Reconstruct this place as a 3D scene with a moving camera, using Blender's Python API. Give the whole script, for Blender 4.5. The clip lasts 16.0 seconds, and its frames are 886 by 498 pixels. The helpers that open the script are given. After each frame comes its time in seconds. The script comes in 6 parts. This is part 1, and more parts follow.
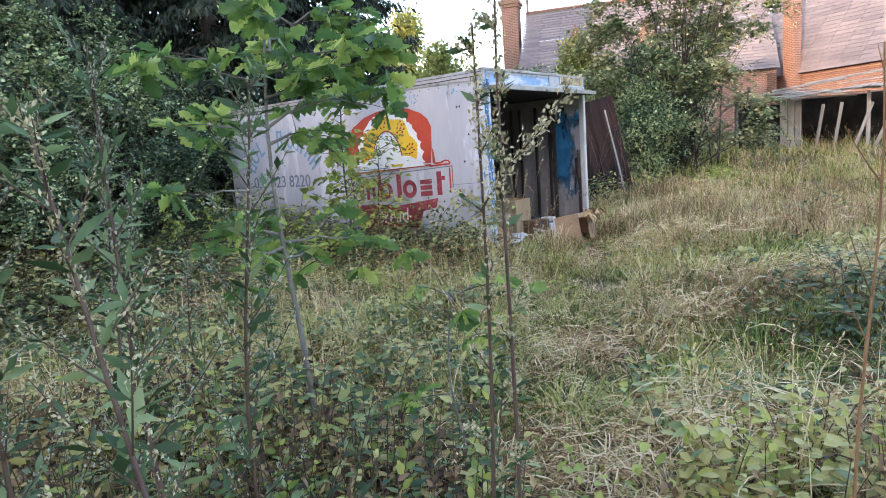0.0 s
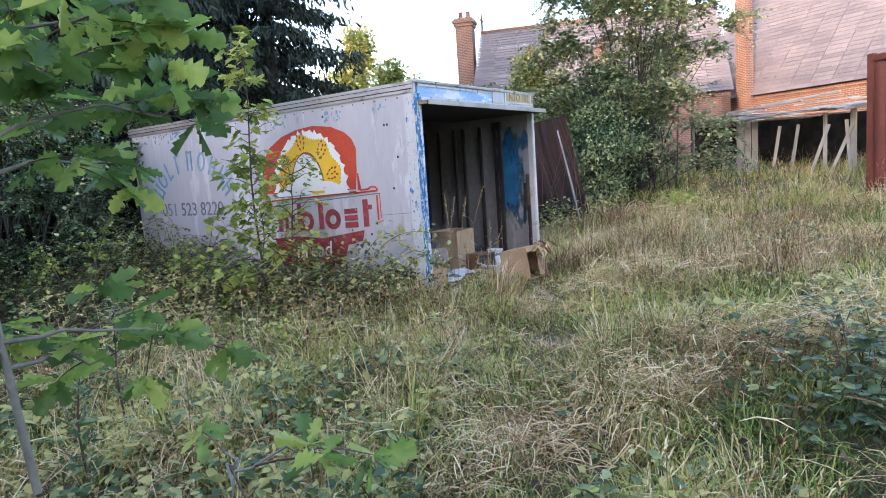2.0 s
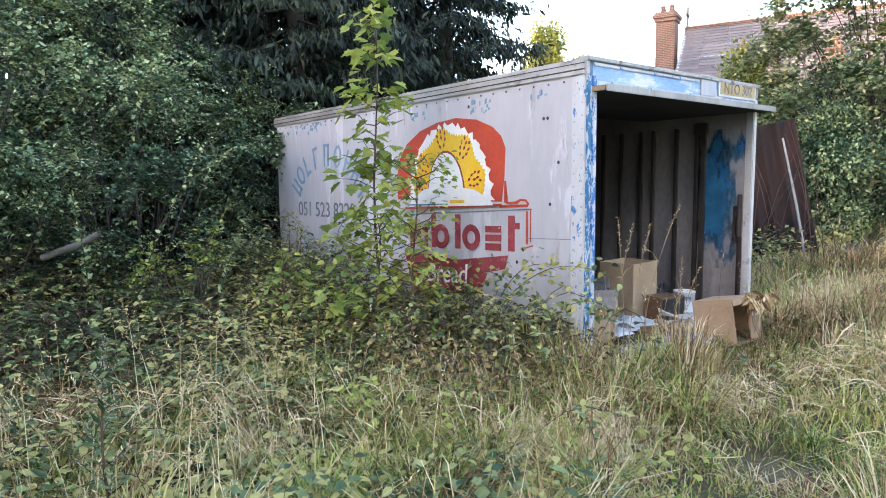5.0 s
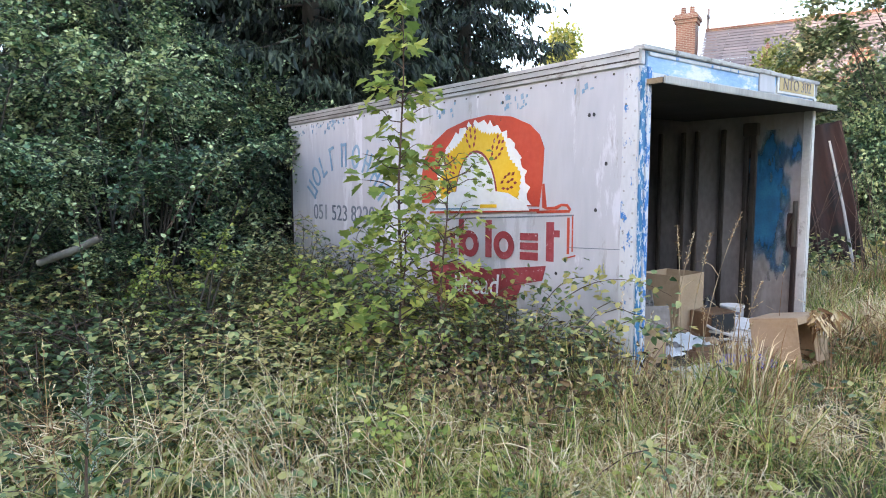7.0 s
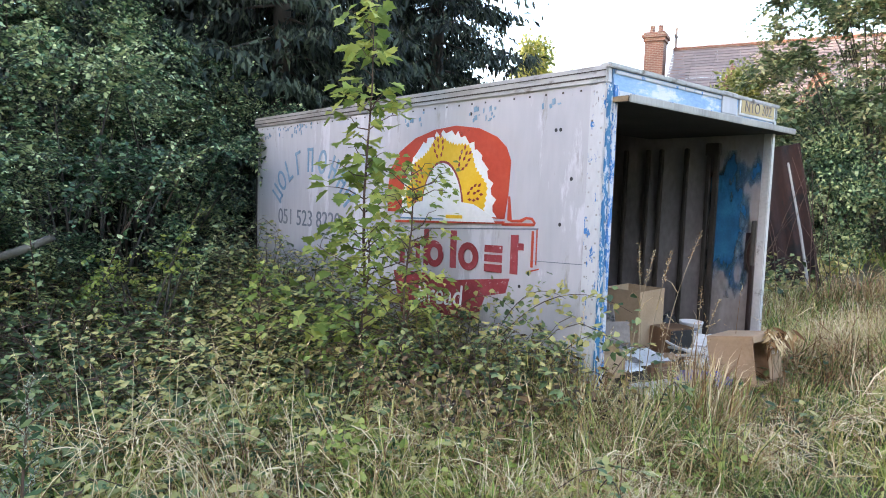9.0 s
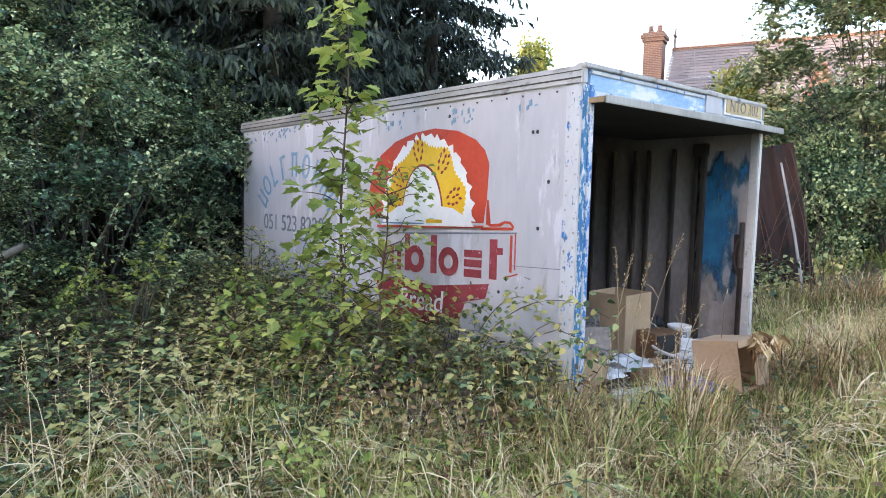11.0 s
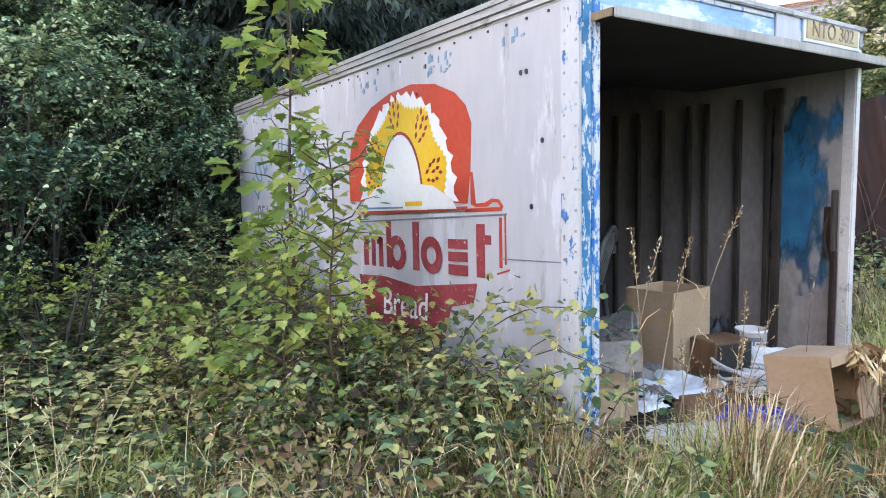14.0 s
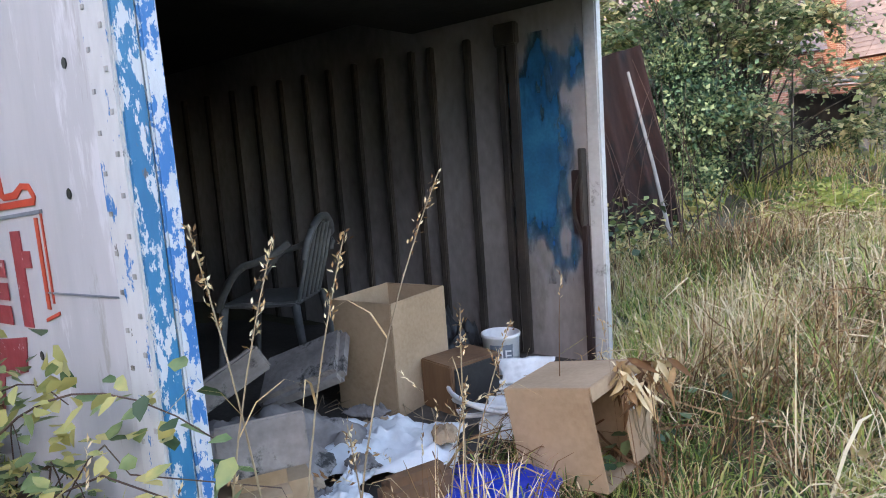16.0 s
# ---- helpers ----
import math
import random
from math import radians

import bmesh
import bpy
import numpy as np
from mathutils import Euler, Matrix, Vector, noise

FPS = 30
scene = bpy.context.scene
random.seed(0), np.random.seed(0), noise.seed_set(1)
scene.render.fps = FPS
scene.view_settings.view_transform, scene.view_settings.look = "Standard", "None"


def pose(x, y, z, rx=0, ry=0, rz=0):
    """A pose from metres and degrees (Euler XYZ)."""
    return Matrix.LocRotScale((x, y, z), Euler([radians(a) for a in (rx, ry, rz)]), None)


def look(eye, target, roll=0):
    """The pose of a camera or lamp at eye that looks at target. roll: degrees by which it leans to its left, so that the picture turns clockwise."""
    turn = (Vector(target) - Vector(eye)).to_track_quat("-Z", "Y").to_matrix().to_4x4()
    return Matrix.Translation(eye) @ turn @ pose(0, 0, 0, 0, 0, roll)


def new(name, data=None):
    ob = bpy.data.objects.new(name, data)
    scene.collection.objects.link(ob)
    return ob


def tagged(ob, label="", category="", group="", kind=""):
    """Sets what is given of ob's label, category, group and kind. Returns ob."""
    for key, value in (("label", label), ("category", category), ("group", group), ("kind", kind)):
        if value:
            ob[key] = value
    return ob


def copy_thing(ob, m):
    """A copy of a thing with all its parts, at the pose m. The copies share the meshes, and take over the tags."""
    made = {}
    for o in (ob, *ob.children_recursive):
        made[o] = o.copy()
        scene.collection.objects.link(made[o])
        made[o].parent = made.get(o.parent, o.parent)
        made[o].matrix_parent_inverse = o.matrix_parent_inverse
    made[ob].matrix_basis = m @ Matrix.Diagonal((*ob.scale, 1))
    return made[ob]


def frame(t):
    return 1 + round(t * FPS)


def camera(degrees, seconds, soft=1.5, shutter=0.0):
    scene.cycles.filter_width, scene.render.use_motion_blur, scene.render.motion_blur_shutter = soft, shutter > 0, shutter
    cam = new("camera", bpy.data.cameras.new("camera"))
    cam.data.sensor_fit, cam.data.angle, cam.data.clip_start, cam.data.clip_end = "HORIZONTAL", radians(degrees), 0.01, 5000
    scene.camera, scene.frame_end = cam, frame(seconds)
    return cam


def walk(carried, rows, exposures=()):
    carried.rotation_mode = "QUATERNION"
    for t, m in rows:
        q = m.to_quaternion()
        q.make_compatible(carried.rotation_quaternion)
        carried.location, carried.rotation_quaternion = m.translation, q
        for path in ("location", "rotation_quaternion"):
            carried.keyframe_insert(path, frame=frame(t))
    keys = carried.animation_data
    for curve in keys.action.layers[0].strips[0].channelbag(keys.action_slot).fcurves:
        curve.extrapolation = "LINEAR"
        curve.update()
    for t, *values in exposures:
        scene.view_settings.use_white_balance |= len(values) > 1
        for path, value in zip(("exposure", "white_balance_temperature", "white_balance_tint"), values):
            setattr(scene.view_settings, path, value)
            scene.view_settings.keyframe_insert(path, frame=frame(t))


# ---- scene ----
cam = camera(68.8, 16.0, soft=1.0)
PATH = [
    (0, (-0.600, 0.500, 1.510), (-1.861, 2.026, 1.224), -4.1),
    (0.5, (-0.787, 0.754, 1.51), (-1.921, 2.378, 1.232), -3.5),
    (1, (-0.847, 1.018, 1.5), (-1.942, 2.671, 1.238), -3.3),
    (1.5, (-0.892, 1.393, 1.548), (-1.992, 3.045, 1.296), -3.7),
    (2, (-1.009, 1.579, 1.547), (-2.176, 3.186, 1.312), -3.9),
    (2.5, (-1.21, 1.793, 1.546), (-2.536, 3.276, 1.338), -4.3),
    (3, (-1.295, 2.05, 1.566), (-2.758, 3.403, 1.395), -3.6),
    (5.5, (-2.058, 3.108, 1.592), (-3.627, 4.33, 1.383), -0.6),
    (6, (-2.152, 3.164, 1.586), (-3.734, 4.37, 1.375), -0.6),
    (6.5, (-2.325, 3.175, 1.592), (-3.907, 4.381, 1.386), -0.5),
    (7, (-2.404, 3.152, 1.587), (-3.981, 4.366, 1.392), -0.1),
    (7.5, (-2.425, 3.158, 1.6), (-3.984, 4.395, 1.412), 0.9),
    (8, (-2.418, 3.168, 1.608), (-3.956, 4.433, 1.424), 1.9),
    (8.5, (-2.42, 3.187, 1.606), (-3.947, 4.467, 1.43), 2.1),
    (9, (-2.41, 3.188, 1.611), (-3.926, 4.481, 1.438), 1.8),
    (11.5, (-2.316, 3.504, 1.637), (-3.842, 4.785, 1.47), 1.2),
    (12, (-2.255, 3.624, 1.645), (-3.787, 4.898, 1.466), 1.5),
    (12.5, (-2.284, 3.755, 1.611), (-3.816, 5.028, 1.423), 1.0),
    (13, (-2.472, 4.0, 1.55), (-4.007, 5.269, 1.364), 0.4),
    (13.5, (-2.658, 4.249, 1.525), (-4.26, 5.43, 1.329), -0.8),
    (14, (-2.884, 4.581, 1.526), (-4.548, 5.674, 1.333), -1.2),
    (14.5, (-3.122, 4.844, 1.49), (-4.773, 5.955, 1.29), -1.7),
    (15, (-3.307, 5.139, 1.486), (-4.798, 6.451, 1.251), -2.5),
    (15.5, (-3.423, 5.588, 1.497), (-4.746, 7.061, 1.21), -2.1),
    (16, (-3.491, 5.943, 1.43), (-4.73, 7.491, 1.165), -4.2),
]
walk(cam, [(t, look(eye, target, roll)) for t, eye, target, roll in PATH], exposures=[(0, 3.06, 6450, 23), (0.5, 2.98, 6400, 23.5), (1.5, 2.98, 6300, 24), (3, 3.04, 6250, 24), (5.5, 3.32, 6600, 21.5), (6.5, 3.36, 6600, 21.5), (7.5, 3.24, 6550, 21), (9, 3.2, 6550, 21), (11.5, 3.24, 6550, 21.5), (12.0, 3.35, 6600, 21.5), (13.0, 3.33, 6600, 21.5), (13.9, 3.4, 6600, 21.5), (14.4, 3.68, 6600, 21), (15.0, 3.5, 6500, 22), (15.5, 3.40, 6500, 22), (16, 3.2, 6500, 23)])

# ---- world, sun, exposure ----
SUN_EL, SUN_AZ = radians(11), (0.12, -0.993)
world = bpy.data.worlds.new("world")
scene.world = world
world.use_nodes = True
wt = world.node_tree
sky = wt.nodes.new("ShaderNodeTexSky")
sky.sky_type, sky.sun_disc = "NISHITA", False
sky.sun_elevation, sky.sun_rotation = SUN_EL, math.atan2(SUN_AZ[0], SUN_AZ[1])
sky.air_density, sky.dust_density, sky.ozone_density = 1.0, 1.4, 1.0
wt.links.new(sky.outputs[0], wt.nodes["Background"].inputs[0])
wt.nodes["Background"].inputs[1].default_value = 0.15
sun = new("sun", bpy.data.lights.new("sun", "SUN"))
sun.data.energy, sun.data.angle, sun.data.color = 0.9, radians(0.6), (1.0, 0.72, 0.45)
sun.matrix_world = look((SUN_AZ[0] * 40, SUN_AZ[1] * 40, 40 * math.tan(SUN_EL)), (0, 0, 0))

rng = np.random.default_rng(7)


# ---- materials ----
def mat(name, cols, scale=3.0, fine=40.0, rough=0.8, metal=0.0, bump=0.3, island=0.0, stains=None, stretch=(1, 1, 1), coords="Object", contrast=1.3):
    """Two scales of noise between the colours, grain bump, and optional stains (colour, scale, threshold)."""
    m = bpy.data.materials.new(name)
    m.use_nodes = True
    nt = m.node_tree
    N, L = nt.nodes, nt.links
    b = N["Principled BSDF"]
    b.inputs["Roughness"].default_value, b.inputs["Metallic"].default_value = rough, metal
    tc = N.new("ShaderNodeTexCoord")
    mp = N.new("ShaderNodeMapping")
    mp.inputs["Scale"].default_value = stretch
    L.new(tc.outputs[coords], mp.inputs[0])
    n1, n2 = N.new("ShaderNodeTexNoise"), N.new("ShaderNodeTexNoise")
    for n, s in ((n1, scale), (n2, fine)):
        n.inputs["Scale"].default_value, n.inputs["Detail"].default_value = s, 5
        L.new(mp.outputs[0], n.inputs["Vector"])
    mixf = N.new("ShaderNodeMath")
    mixf.operation = "MULTIPLY_ADD"
    L.new(n2.outputs[0], mixf.inputs[0])
    mixf.inputs[1].default_value = 0.45
    sub = N.new("ShaderNodeMath")
    sub.operation = "MULTIPLY_ADD"
    L.new(n1.outputs[0], sub.inputs[0])
    sub.inputs[1].default_value, sub.inputs[2].default_value = contrast, 0.28 - 0.5 * contrast
    L.new(sub.outputs[0], mixf.inputs[2])
    val = mixf.outputs[0]
    if island:
        g = N.new("ShaderNodeNewGeometry")
        a = N.new("ShaderNodeMath")
        a.operation = "MULTIPLY_ADD"
        L.new(g.outputs["Random Per Island"], a.inputs[0])
        a.inputs[1].default_value = island
        s2 = N.new("ShaderNodeMath")
        s2.operation = "MULTIPLY_ADD"
        L.new(val, s2.inputs[0])
        s2.inputs[1].default_value, s2.inputs[2].default_value = 1.0, -island * 0.5
        L.new(s2.outputs[0], a.inputs[2])
        val = a.outputs[0]
    ramp = N.new("ShaderNodeValToRGB")
    els = ramp.color_ramp.elements
    k = len(cols)
    for i, c in enumerate(cols):
        pos = 0.22 + 0.56 * i / max(1, k - 1)
        e = els[i] if i < 2 else els.new(pos)
        e.position = pos
    for e, c in zip(sorted(els, key=lambda e: e.position), cols):
        e.color = (*c, 1)
    L.new(val, ramp.inputs[0])
    out = ramp.outputs[0]
    if stains:
        for c, s, th, soft in stains:
            ns = N.new("ShaderNodeTexNoise")
            ns.inputs["Scale"].default_value, ns.inputs["Detail"].default_value = s, 8
            ns.inputs["Roughness"].default_value = 0.7
            L.new(mp.outputs[0], ns.inputs["Vector"])
            r = N.new("ShaderNodeMapRange")
            r.inputs[1].default_value, r.inputs[2].default_value = th, th + soft
            L.new(ns.outputs[0], r.inputs[0])
            mx = N.new("ShaderNodeMix")
            mx.data_type = "RGBA"
            L.new(r.outputs[0], mx.inputs[0])
            L.new(out, mx.inputs[6])
            mx.inputs[7].default_value = (*c, 1)
            out = mx.outputs[2]
    L.new(out, b.inputs["Base Color"])
    if bump:
        bp = N.new("ShaderNodeBump")
        bp.inputs["Strength"].default_value, bp.inputs["Distance"].default_value = bump, 0.01
        L.new(n2.outputs[0], bp.inputs["Height"])
        L.new(bp.outputs[0], b.inputs["Normal"])
    return m


def leafmat(name, cols, rough=0.55, through_light=0.3, scale=0.9):
    """Leaf colours by leaf and by patch, with some light let through."""
    m = mat(name, cols, scale=scale, fine=25, rough=rough, bump=0.15, island=0.9, contrast=2.0)
    N, L = m.node_tree.nodes, m.node_tree.links
    b = N["Principled BSDF"]
    b.inputs["Specular IOR Level"].default_value = 0.35
    tr = N.new("ShaderNodeBsdfTranslucent")
    src = b.inputs["Base Color"].links[0].from_socket
    L.new(src, tr.inputs[0])
    mx = N.new("ShaderNodeMixShader")
    mx.inputs[0].default_value = through_light
    L.new(b.outputs[0], mx.inputs[1])
    L.new(tr.outputs[0], mx.inputs[2])
    L.new(mx.outputs[0], N["Material Output"].inputs[0])
    return m


SOIL = mat("soil", [(0.035, 0.03, 0.018), (0.07, 0.06, 0.03), (0.10, 0.09, 0.045)], 2, 60, 0.95)
GRASS = leafmat("green_grass", [(0.07, 0.115, 0.022), (0.185, 0.26, 0.050), (0.335, 0.40, 0.085), (0.56, 0.49, 0.17)])
STRAW = leafmat("dry_grass", [(0.17, 0.085, 0.035), (0.40, 0.24, 0.105), (0.58, 0.41, 0.20), (0.76, 0.62, 0.38)], 0.7, 0.2)
BRAMBLE = leafmat("bramble_leaf", [(0.042, 0.07, 0.028), (0.12, 0.175, 0.064), (0.265, 0.32, 0.115), (0.54, 0.46, 0.17)], 0.40, 0.22)
HAWTHORN = leafmat("hawthorn_leaf", [(0.022, 0.054, 0.026), (0.07, 0.145, 0.068), (0.18, 0.29, 0.14), (0.44, 0.50, 0.24)], 0.38, 0.22)
NEEDLE = leafmat("conifer_needle", [(0.008, 0.016, 0.012), (0.021, 0.036, 0.023), (0.055, 0.078, 0.048)], 0.6, 0.10)
SYCAMORE = leafmat("sycamore_leaf", [(0.16, 0.23, 0.05), (0.29, 0.36, 0.08), (0.46, 0.48, 0.12)], 0.45, 0.45)
OAK = leafmat("oak_leaf", [(0.085, 0.17, 0.05), (0.20, 0.32, 0.075), (0.42, 0.50, 0.13)], 0.38, 0.58)
WEED = leafmat("weed_leaf", [(0.048, 0.085, 0.036), (0.125, 0.185, 0.075), (0.245, 0.30, 0.12), (0.44, 0.40, 0.14)], 0.42)
MUGWORT = leafmat("mugwort_leaf", [(0.04, 0.08, 0.03), (0.09, 0.155, 0.06), (0.21, 0.28, 0.12)], 0.6, 0.25)
MUGSEED = leafmat("mugwort_seed", [(0.32, 0.28, 0.14), (0.48, 0.42, 0.24), (0.60, 0.54, 0.35)], 0.8, 0.2)
MUGPALE = leafmat("grey_mugwort_seed", [(0.20, 0.22, 0.15), (0.34, 0.36, 0.26), (0.48, 0.49, 0.38)], 0.8, 0.2)
WILLOW = leafmat("grey_green_leaf", [(0.08, 0.13, 0.055), (0.16, 0.23, 0.10), (0.28, 0.35, 0.17), (0.44, 0.42, 0.22)], 0.5, 0.35)
YELLOWTREE = leafmat("yellow_green_leaf", [(0.14, 0.19, 0.04), (0.24, 0.27, 0.07), (0.33, 0.34, 0.10)], 0.5, 0.3)
BARK = mat("bark", [(0.03, 0.024, 0.018), (0.06, 0.05, 0.038), (0.10, 0.085, 0.065)], 4, 50, 0.9, bump=0.7, stretch=(1, 1, 0.2))
GREYBARK = mat("smooth_grey_bark", [(0.09, 0.085, 0.07), (0.15, 0.14, 0.12), (0.22, 0.21, 0.18)], 5, 60, 0.8)
CANE = mat("cane", [(0.05, 0.028, 0.022), (0.09, 0.05, 0.035), (0.12, 0.09, 0.05)], 5, 60, 0.7)
PALESTEM = mat("pale_stem", [(0.18, 0.13, 0.07), (0.30, 0.22, 0.13), (0.38, 0.30, 0.19)], 5, 60, 0.8)
DOCKSTEM = mat("rust_brown_stem", [(0.16, 0.075, 0.03), (0.27, 0.14, 0.06), (0.36, 0.20, 0.10)], 5, 60, 0.8)
WHITE = mat("white_weathered_panel", [(0.37, 0.37, 0.39), (0.43, 0.428, 0.45), (0.49, 0.49, 0.51)], 0.8, 18, 0.55, bump=0.3,
            stains=[((0.53, 0.53, 0.56), 2.2, 0.53, 0.04), ((0.41, 0.41, 0.40), 1.6, 0.58, 0.10), ((0.31, 0.30, 0.29), 7, 0.63, 0.06), ((0.20, 0.18, 0.15), 30, 0.70, 0.04)], stretch=(1, 1, 0.22))
ALLOY = mat("dull_alloy_rail", [(0.42, 0.42, 0.41), (0.56, 0.56, 0.55), (0.66, 0.66, 0.65)], 2, 40, 0.5, 0.2, 0.2,
            stains=[((0.20, 0.19, 0.17), 7, 0.60, 0.1)])
BLUEPEEL = mat("peeling_blue_paint", [(0.008, 0.10, 0.23), (0.012, 0.14, 0.29), (0.025, 0.19, 0.35)], 3, 40, 0.5, bump=0.35,
               stains=[((0.52, 0.53, 0.55), 32, 0.525, 0.012), ((0.10, 0.10, 0.11), 22, 0.66, 0.03)], stretch=(1, 1, 0.35))
PALEBLUE = mat("flaked_pale_blue_paint", [(0.16, 0.30, 0.52), (0.26, 0.42, 0.62), (0.38, 0.52, 0.68)], 3, 40, 0.6, bump=0.35,
               stains=[((0.62, 0.63, 0.64), 6, 0.52, 0.06), ((0.12, 0.11, 0.10), 18, 0.66, 0.03)], stretch=(1, 0.4, 1))
# Grime stains over a base lowered as well for the dim box interior.
INNER = mat("dimmed_grimy_panel", [(0.12, 0.108, 0.10), (0.215, 0.195, 0.187), (0.32, 0.295, 0.285)], 1.2, 22, 0.75, bump=0.2,
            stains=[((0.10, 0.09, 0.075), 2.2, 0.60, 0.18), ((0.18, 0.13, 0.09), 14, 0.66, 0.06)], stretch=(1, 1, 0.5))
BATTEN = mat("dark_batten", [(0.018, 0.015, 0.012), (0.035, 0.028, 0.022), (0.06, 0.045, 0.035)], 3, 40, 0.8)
# Near-black ceiling tone stands in for the shade under the roof.
SHADECEIL = mat("shade_dark_ceiling", [(0.008, 0.008, 0.008), (0.018, 0.017, 0.016), (0.035, 0.033, 0.03)], 1.5, 30, 0.9)
FLOORBOARD = mat("dirty_plywood", [(0.03, 0.025, 0.02), (0.06, 0.05, 0.042), (0.11, 0.095, 0.08)], 2, 40, 0.85)
RUST = mat("rusty_steel", [(0.012, 0.007, 0.007), (0.028, 0.012, 0.010), (0.058, 0.023, 0.016)], 2, 30, 0.85, 0.1, 0.5,
           stains=[((0.010, 0.009, 0.010), 2.5, 0.50, 0.06)], stretch=(1, 1, 0.4))
REDOXIDE = mat("red_oxide_container_paint", [(0.10, 0.028, 0.019), (0.14, 0.04, 0.026), (0.18, 0.054, 0.035)], 1.5, 25, 0.7, 0.0, 0.3,
               stains=[((0.10, 0.035, 0.02), 5, 0.62, 0.08)])
GREYWOOD = mat("grey_weathered_timber", [(0.16, 0.15, 0.135), (0.28, 0.27, 0.25), (0.40, 0.38, 0.35)], 3, 40, 0.9, bump=0.6, island=0.5, stretch=(1, 1, 0.15))
# Near-black boards that paint shade inside the box and the shed.
SHADEBOARD = mat("shade_black_board", [(0.012, 0.011, 0.01), (0.025, 0.022, 0.02), (0.05, 0.045, 0.04)], 3, 30, 0.9)
SLATE = mat("weathered_slate", [(0.12, 0.105, 0.11), (0.165, 0.145, 0.145), (0.21, 0.18, 0.175)], 0.5, 8, 0.75, bump=0.4, island=0.35)
CARD = mat("brown_cardboard", [(0.30, 0.20, 0.115), (0.40, 0.275, 0.165), (0.47, 0.33, 0.21)], 2, 50, 0.85, bump=0.15,
           stains=[((0.20, 0.13, 0.08), 4, 0.62, 0.15)])
REDPAINT = mat("faded_red_paint", [(0.36, 0.035, 0.018), (0.46, 0.055, 0.025), (0.52, 0.08, 0.04)], 2, 30, 0.5, bump=0.1,
               stains=[((0.66, 0.62, 0.60), 20, 0.70, 0.03)])
YELPAINT = mat("faded_yellow_paint", [(0.62, 0.36, 0.01), (0.72, 0.44, 0.02), (0.78, 0.52, 0.05)], 2, 30, 0.5, bump=0.1,
               stains=[((0.68, 0.64, 0.55), 20, 0.70, 0.03)])
MAROON = mat("faded_maroon_paint", [(0.20, 0.022, 0.028), (0.27, 0.036, 0.045), (0.36, 0.075, 0.085)], 3, 30, 0.5, bump=0.1,
             stains=[((0.55, 0.50, 0.49), 22, 0.62, 0.04)])
# White chair plastic, its colour lowered to show it in deep shade.
SHADEPLASTIC = mat("shade_darkened_plastic", [(0.06, 0.06, 0.057), (0.10, 0.10, 0.097), (0.17, 0.17, 0.165)], 3, 40, 0.5, bump=0.1)
DIRTYRAIL = mat("dirt_streaked_rail", [(0.20, 0.19, 0.175), (0.34, 0.33, 0.315), (0.46, 0.455, 0.45)], 2, 30, 0.6, 0.1, 0.3,
                stains=[((0.10, 0.085, 0.065), 5, 0.55, 0.10)], stretch=(0.4, 1, 1))
WITHERED = leafmat("withered_leaf", [(0.045, 0.03, 0.018), (0.14, 0.085, 0.045), (0.24, 0.15, 0.075), (0.34, 0.26, 0.10)], 0.8, 0.15)
WHITEPAINT = mat("off_white_paint", [(0.62, 0.62, 0.62), (0.72, 0.72, 0.72), (0.78, 0.78, 0.78)], 2, 30, 0.5, bump=0.1)
BLUELETTER = mat("faded_blue_letter_paint", [(0.10, 0.20, 0.30), (0.15, 0.27, 0.38), (0.24, 0.36, 0.46)], 3, 30, 0.6, bump=0.1,
                 stains=[((0.62, 0.63, 0.64), 14, 0.64, 0.05)])
GREYLETTER = mat("faded_grey_letter_paint", [(0.10, 0.12, 0.15), (0.15, 0.17, 0.20), (0.24, 0.26, 0.28)], 3, 30, 0.6, bump=0.1)
PLATEYEL = mat("dirty_yellow_plate", [(0.30, 0.20, 0.07), (0.38, 0.27, 0.10), (0.45, 0.34, 0.15)], 6, 60, 0.5, bump=0.1)
BLACK = mat("black_plastic", [(0.012, 0.012, 0.012), (0.02, 0.02, 0.02), (0.035, 0.035, 0.035)], 4, 60, 0.5, bump=0.1)
WHITEPLASTIC = mat("dirty_white_plastic", [(0.50, 0.50, 0.49), (0.66, 0.66, 0.65), (0.76, 0.76, 0.75)], 3, 40, 0.4, bump=0.1,
                   stains=[((0.30, 0.26, 0.20), 7, 0.64, 0.12)])
BLUEPLASTIC = mat("blue_plastic_sheet", [(0.01, 0.025, 0.28), (0.012, 0.04, 0.42), (0.025, 0.07, 0.52)], 4, 40, 0.3, bump=0.1,
                  stains=[((0.55, 0.60, 0.70), 5, 0.67, 0.015)], stretch=(0.3, 1, 1))
BROWNWOOD = mat("brown_veneer", [(0.10, 0.05, 0.025), (0.15, 0.08, 0.04), (0.20, 0.11, 0.055)], 3, 40, 0.6, stretch=(1, 1, 0.2))
FOAM = mat("stained_padding", [(0.13, 0.11, 0.10), (0.21, 0.18, 0.16), (0.30, 0.27, 0.24)], 4, 40, 0.95,
           stains=[((0.04, 0.035, 0.03), 6, 0.56, 0.08)])


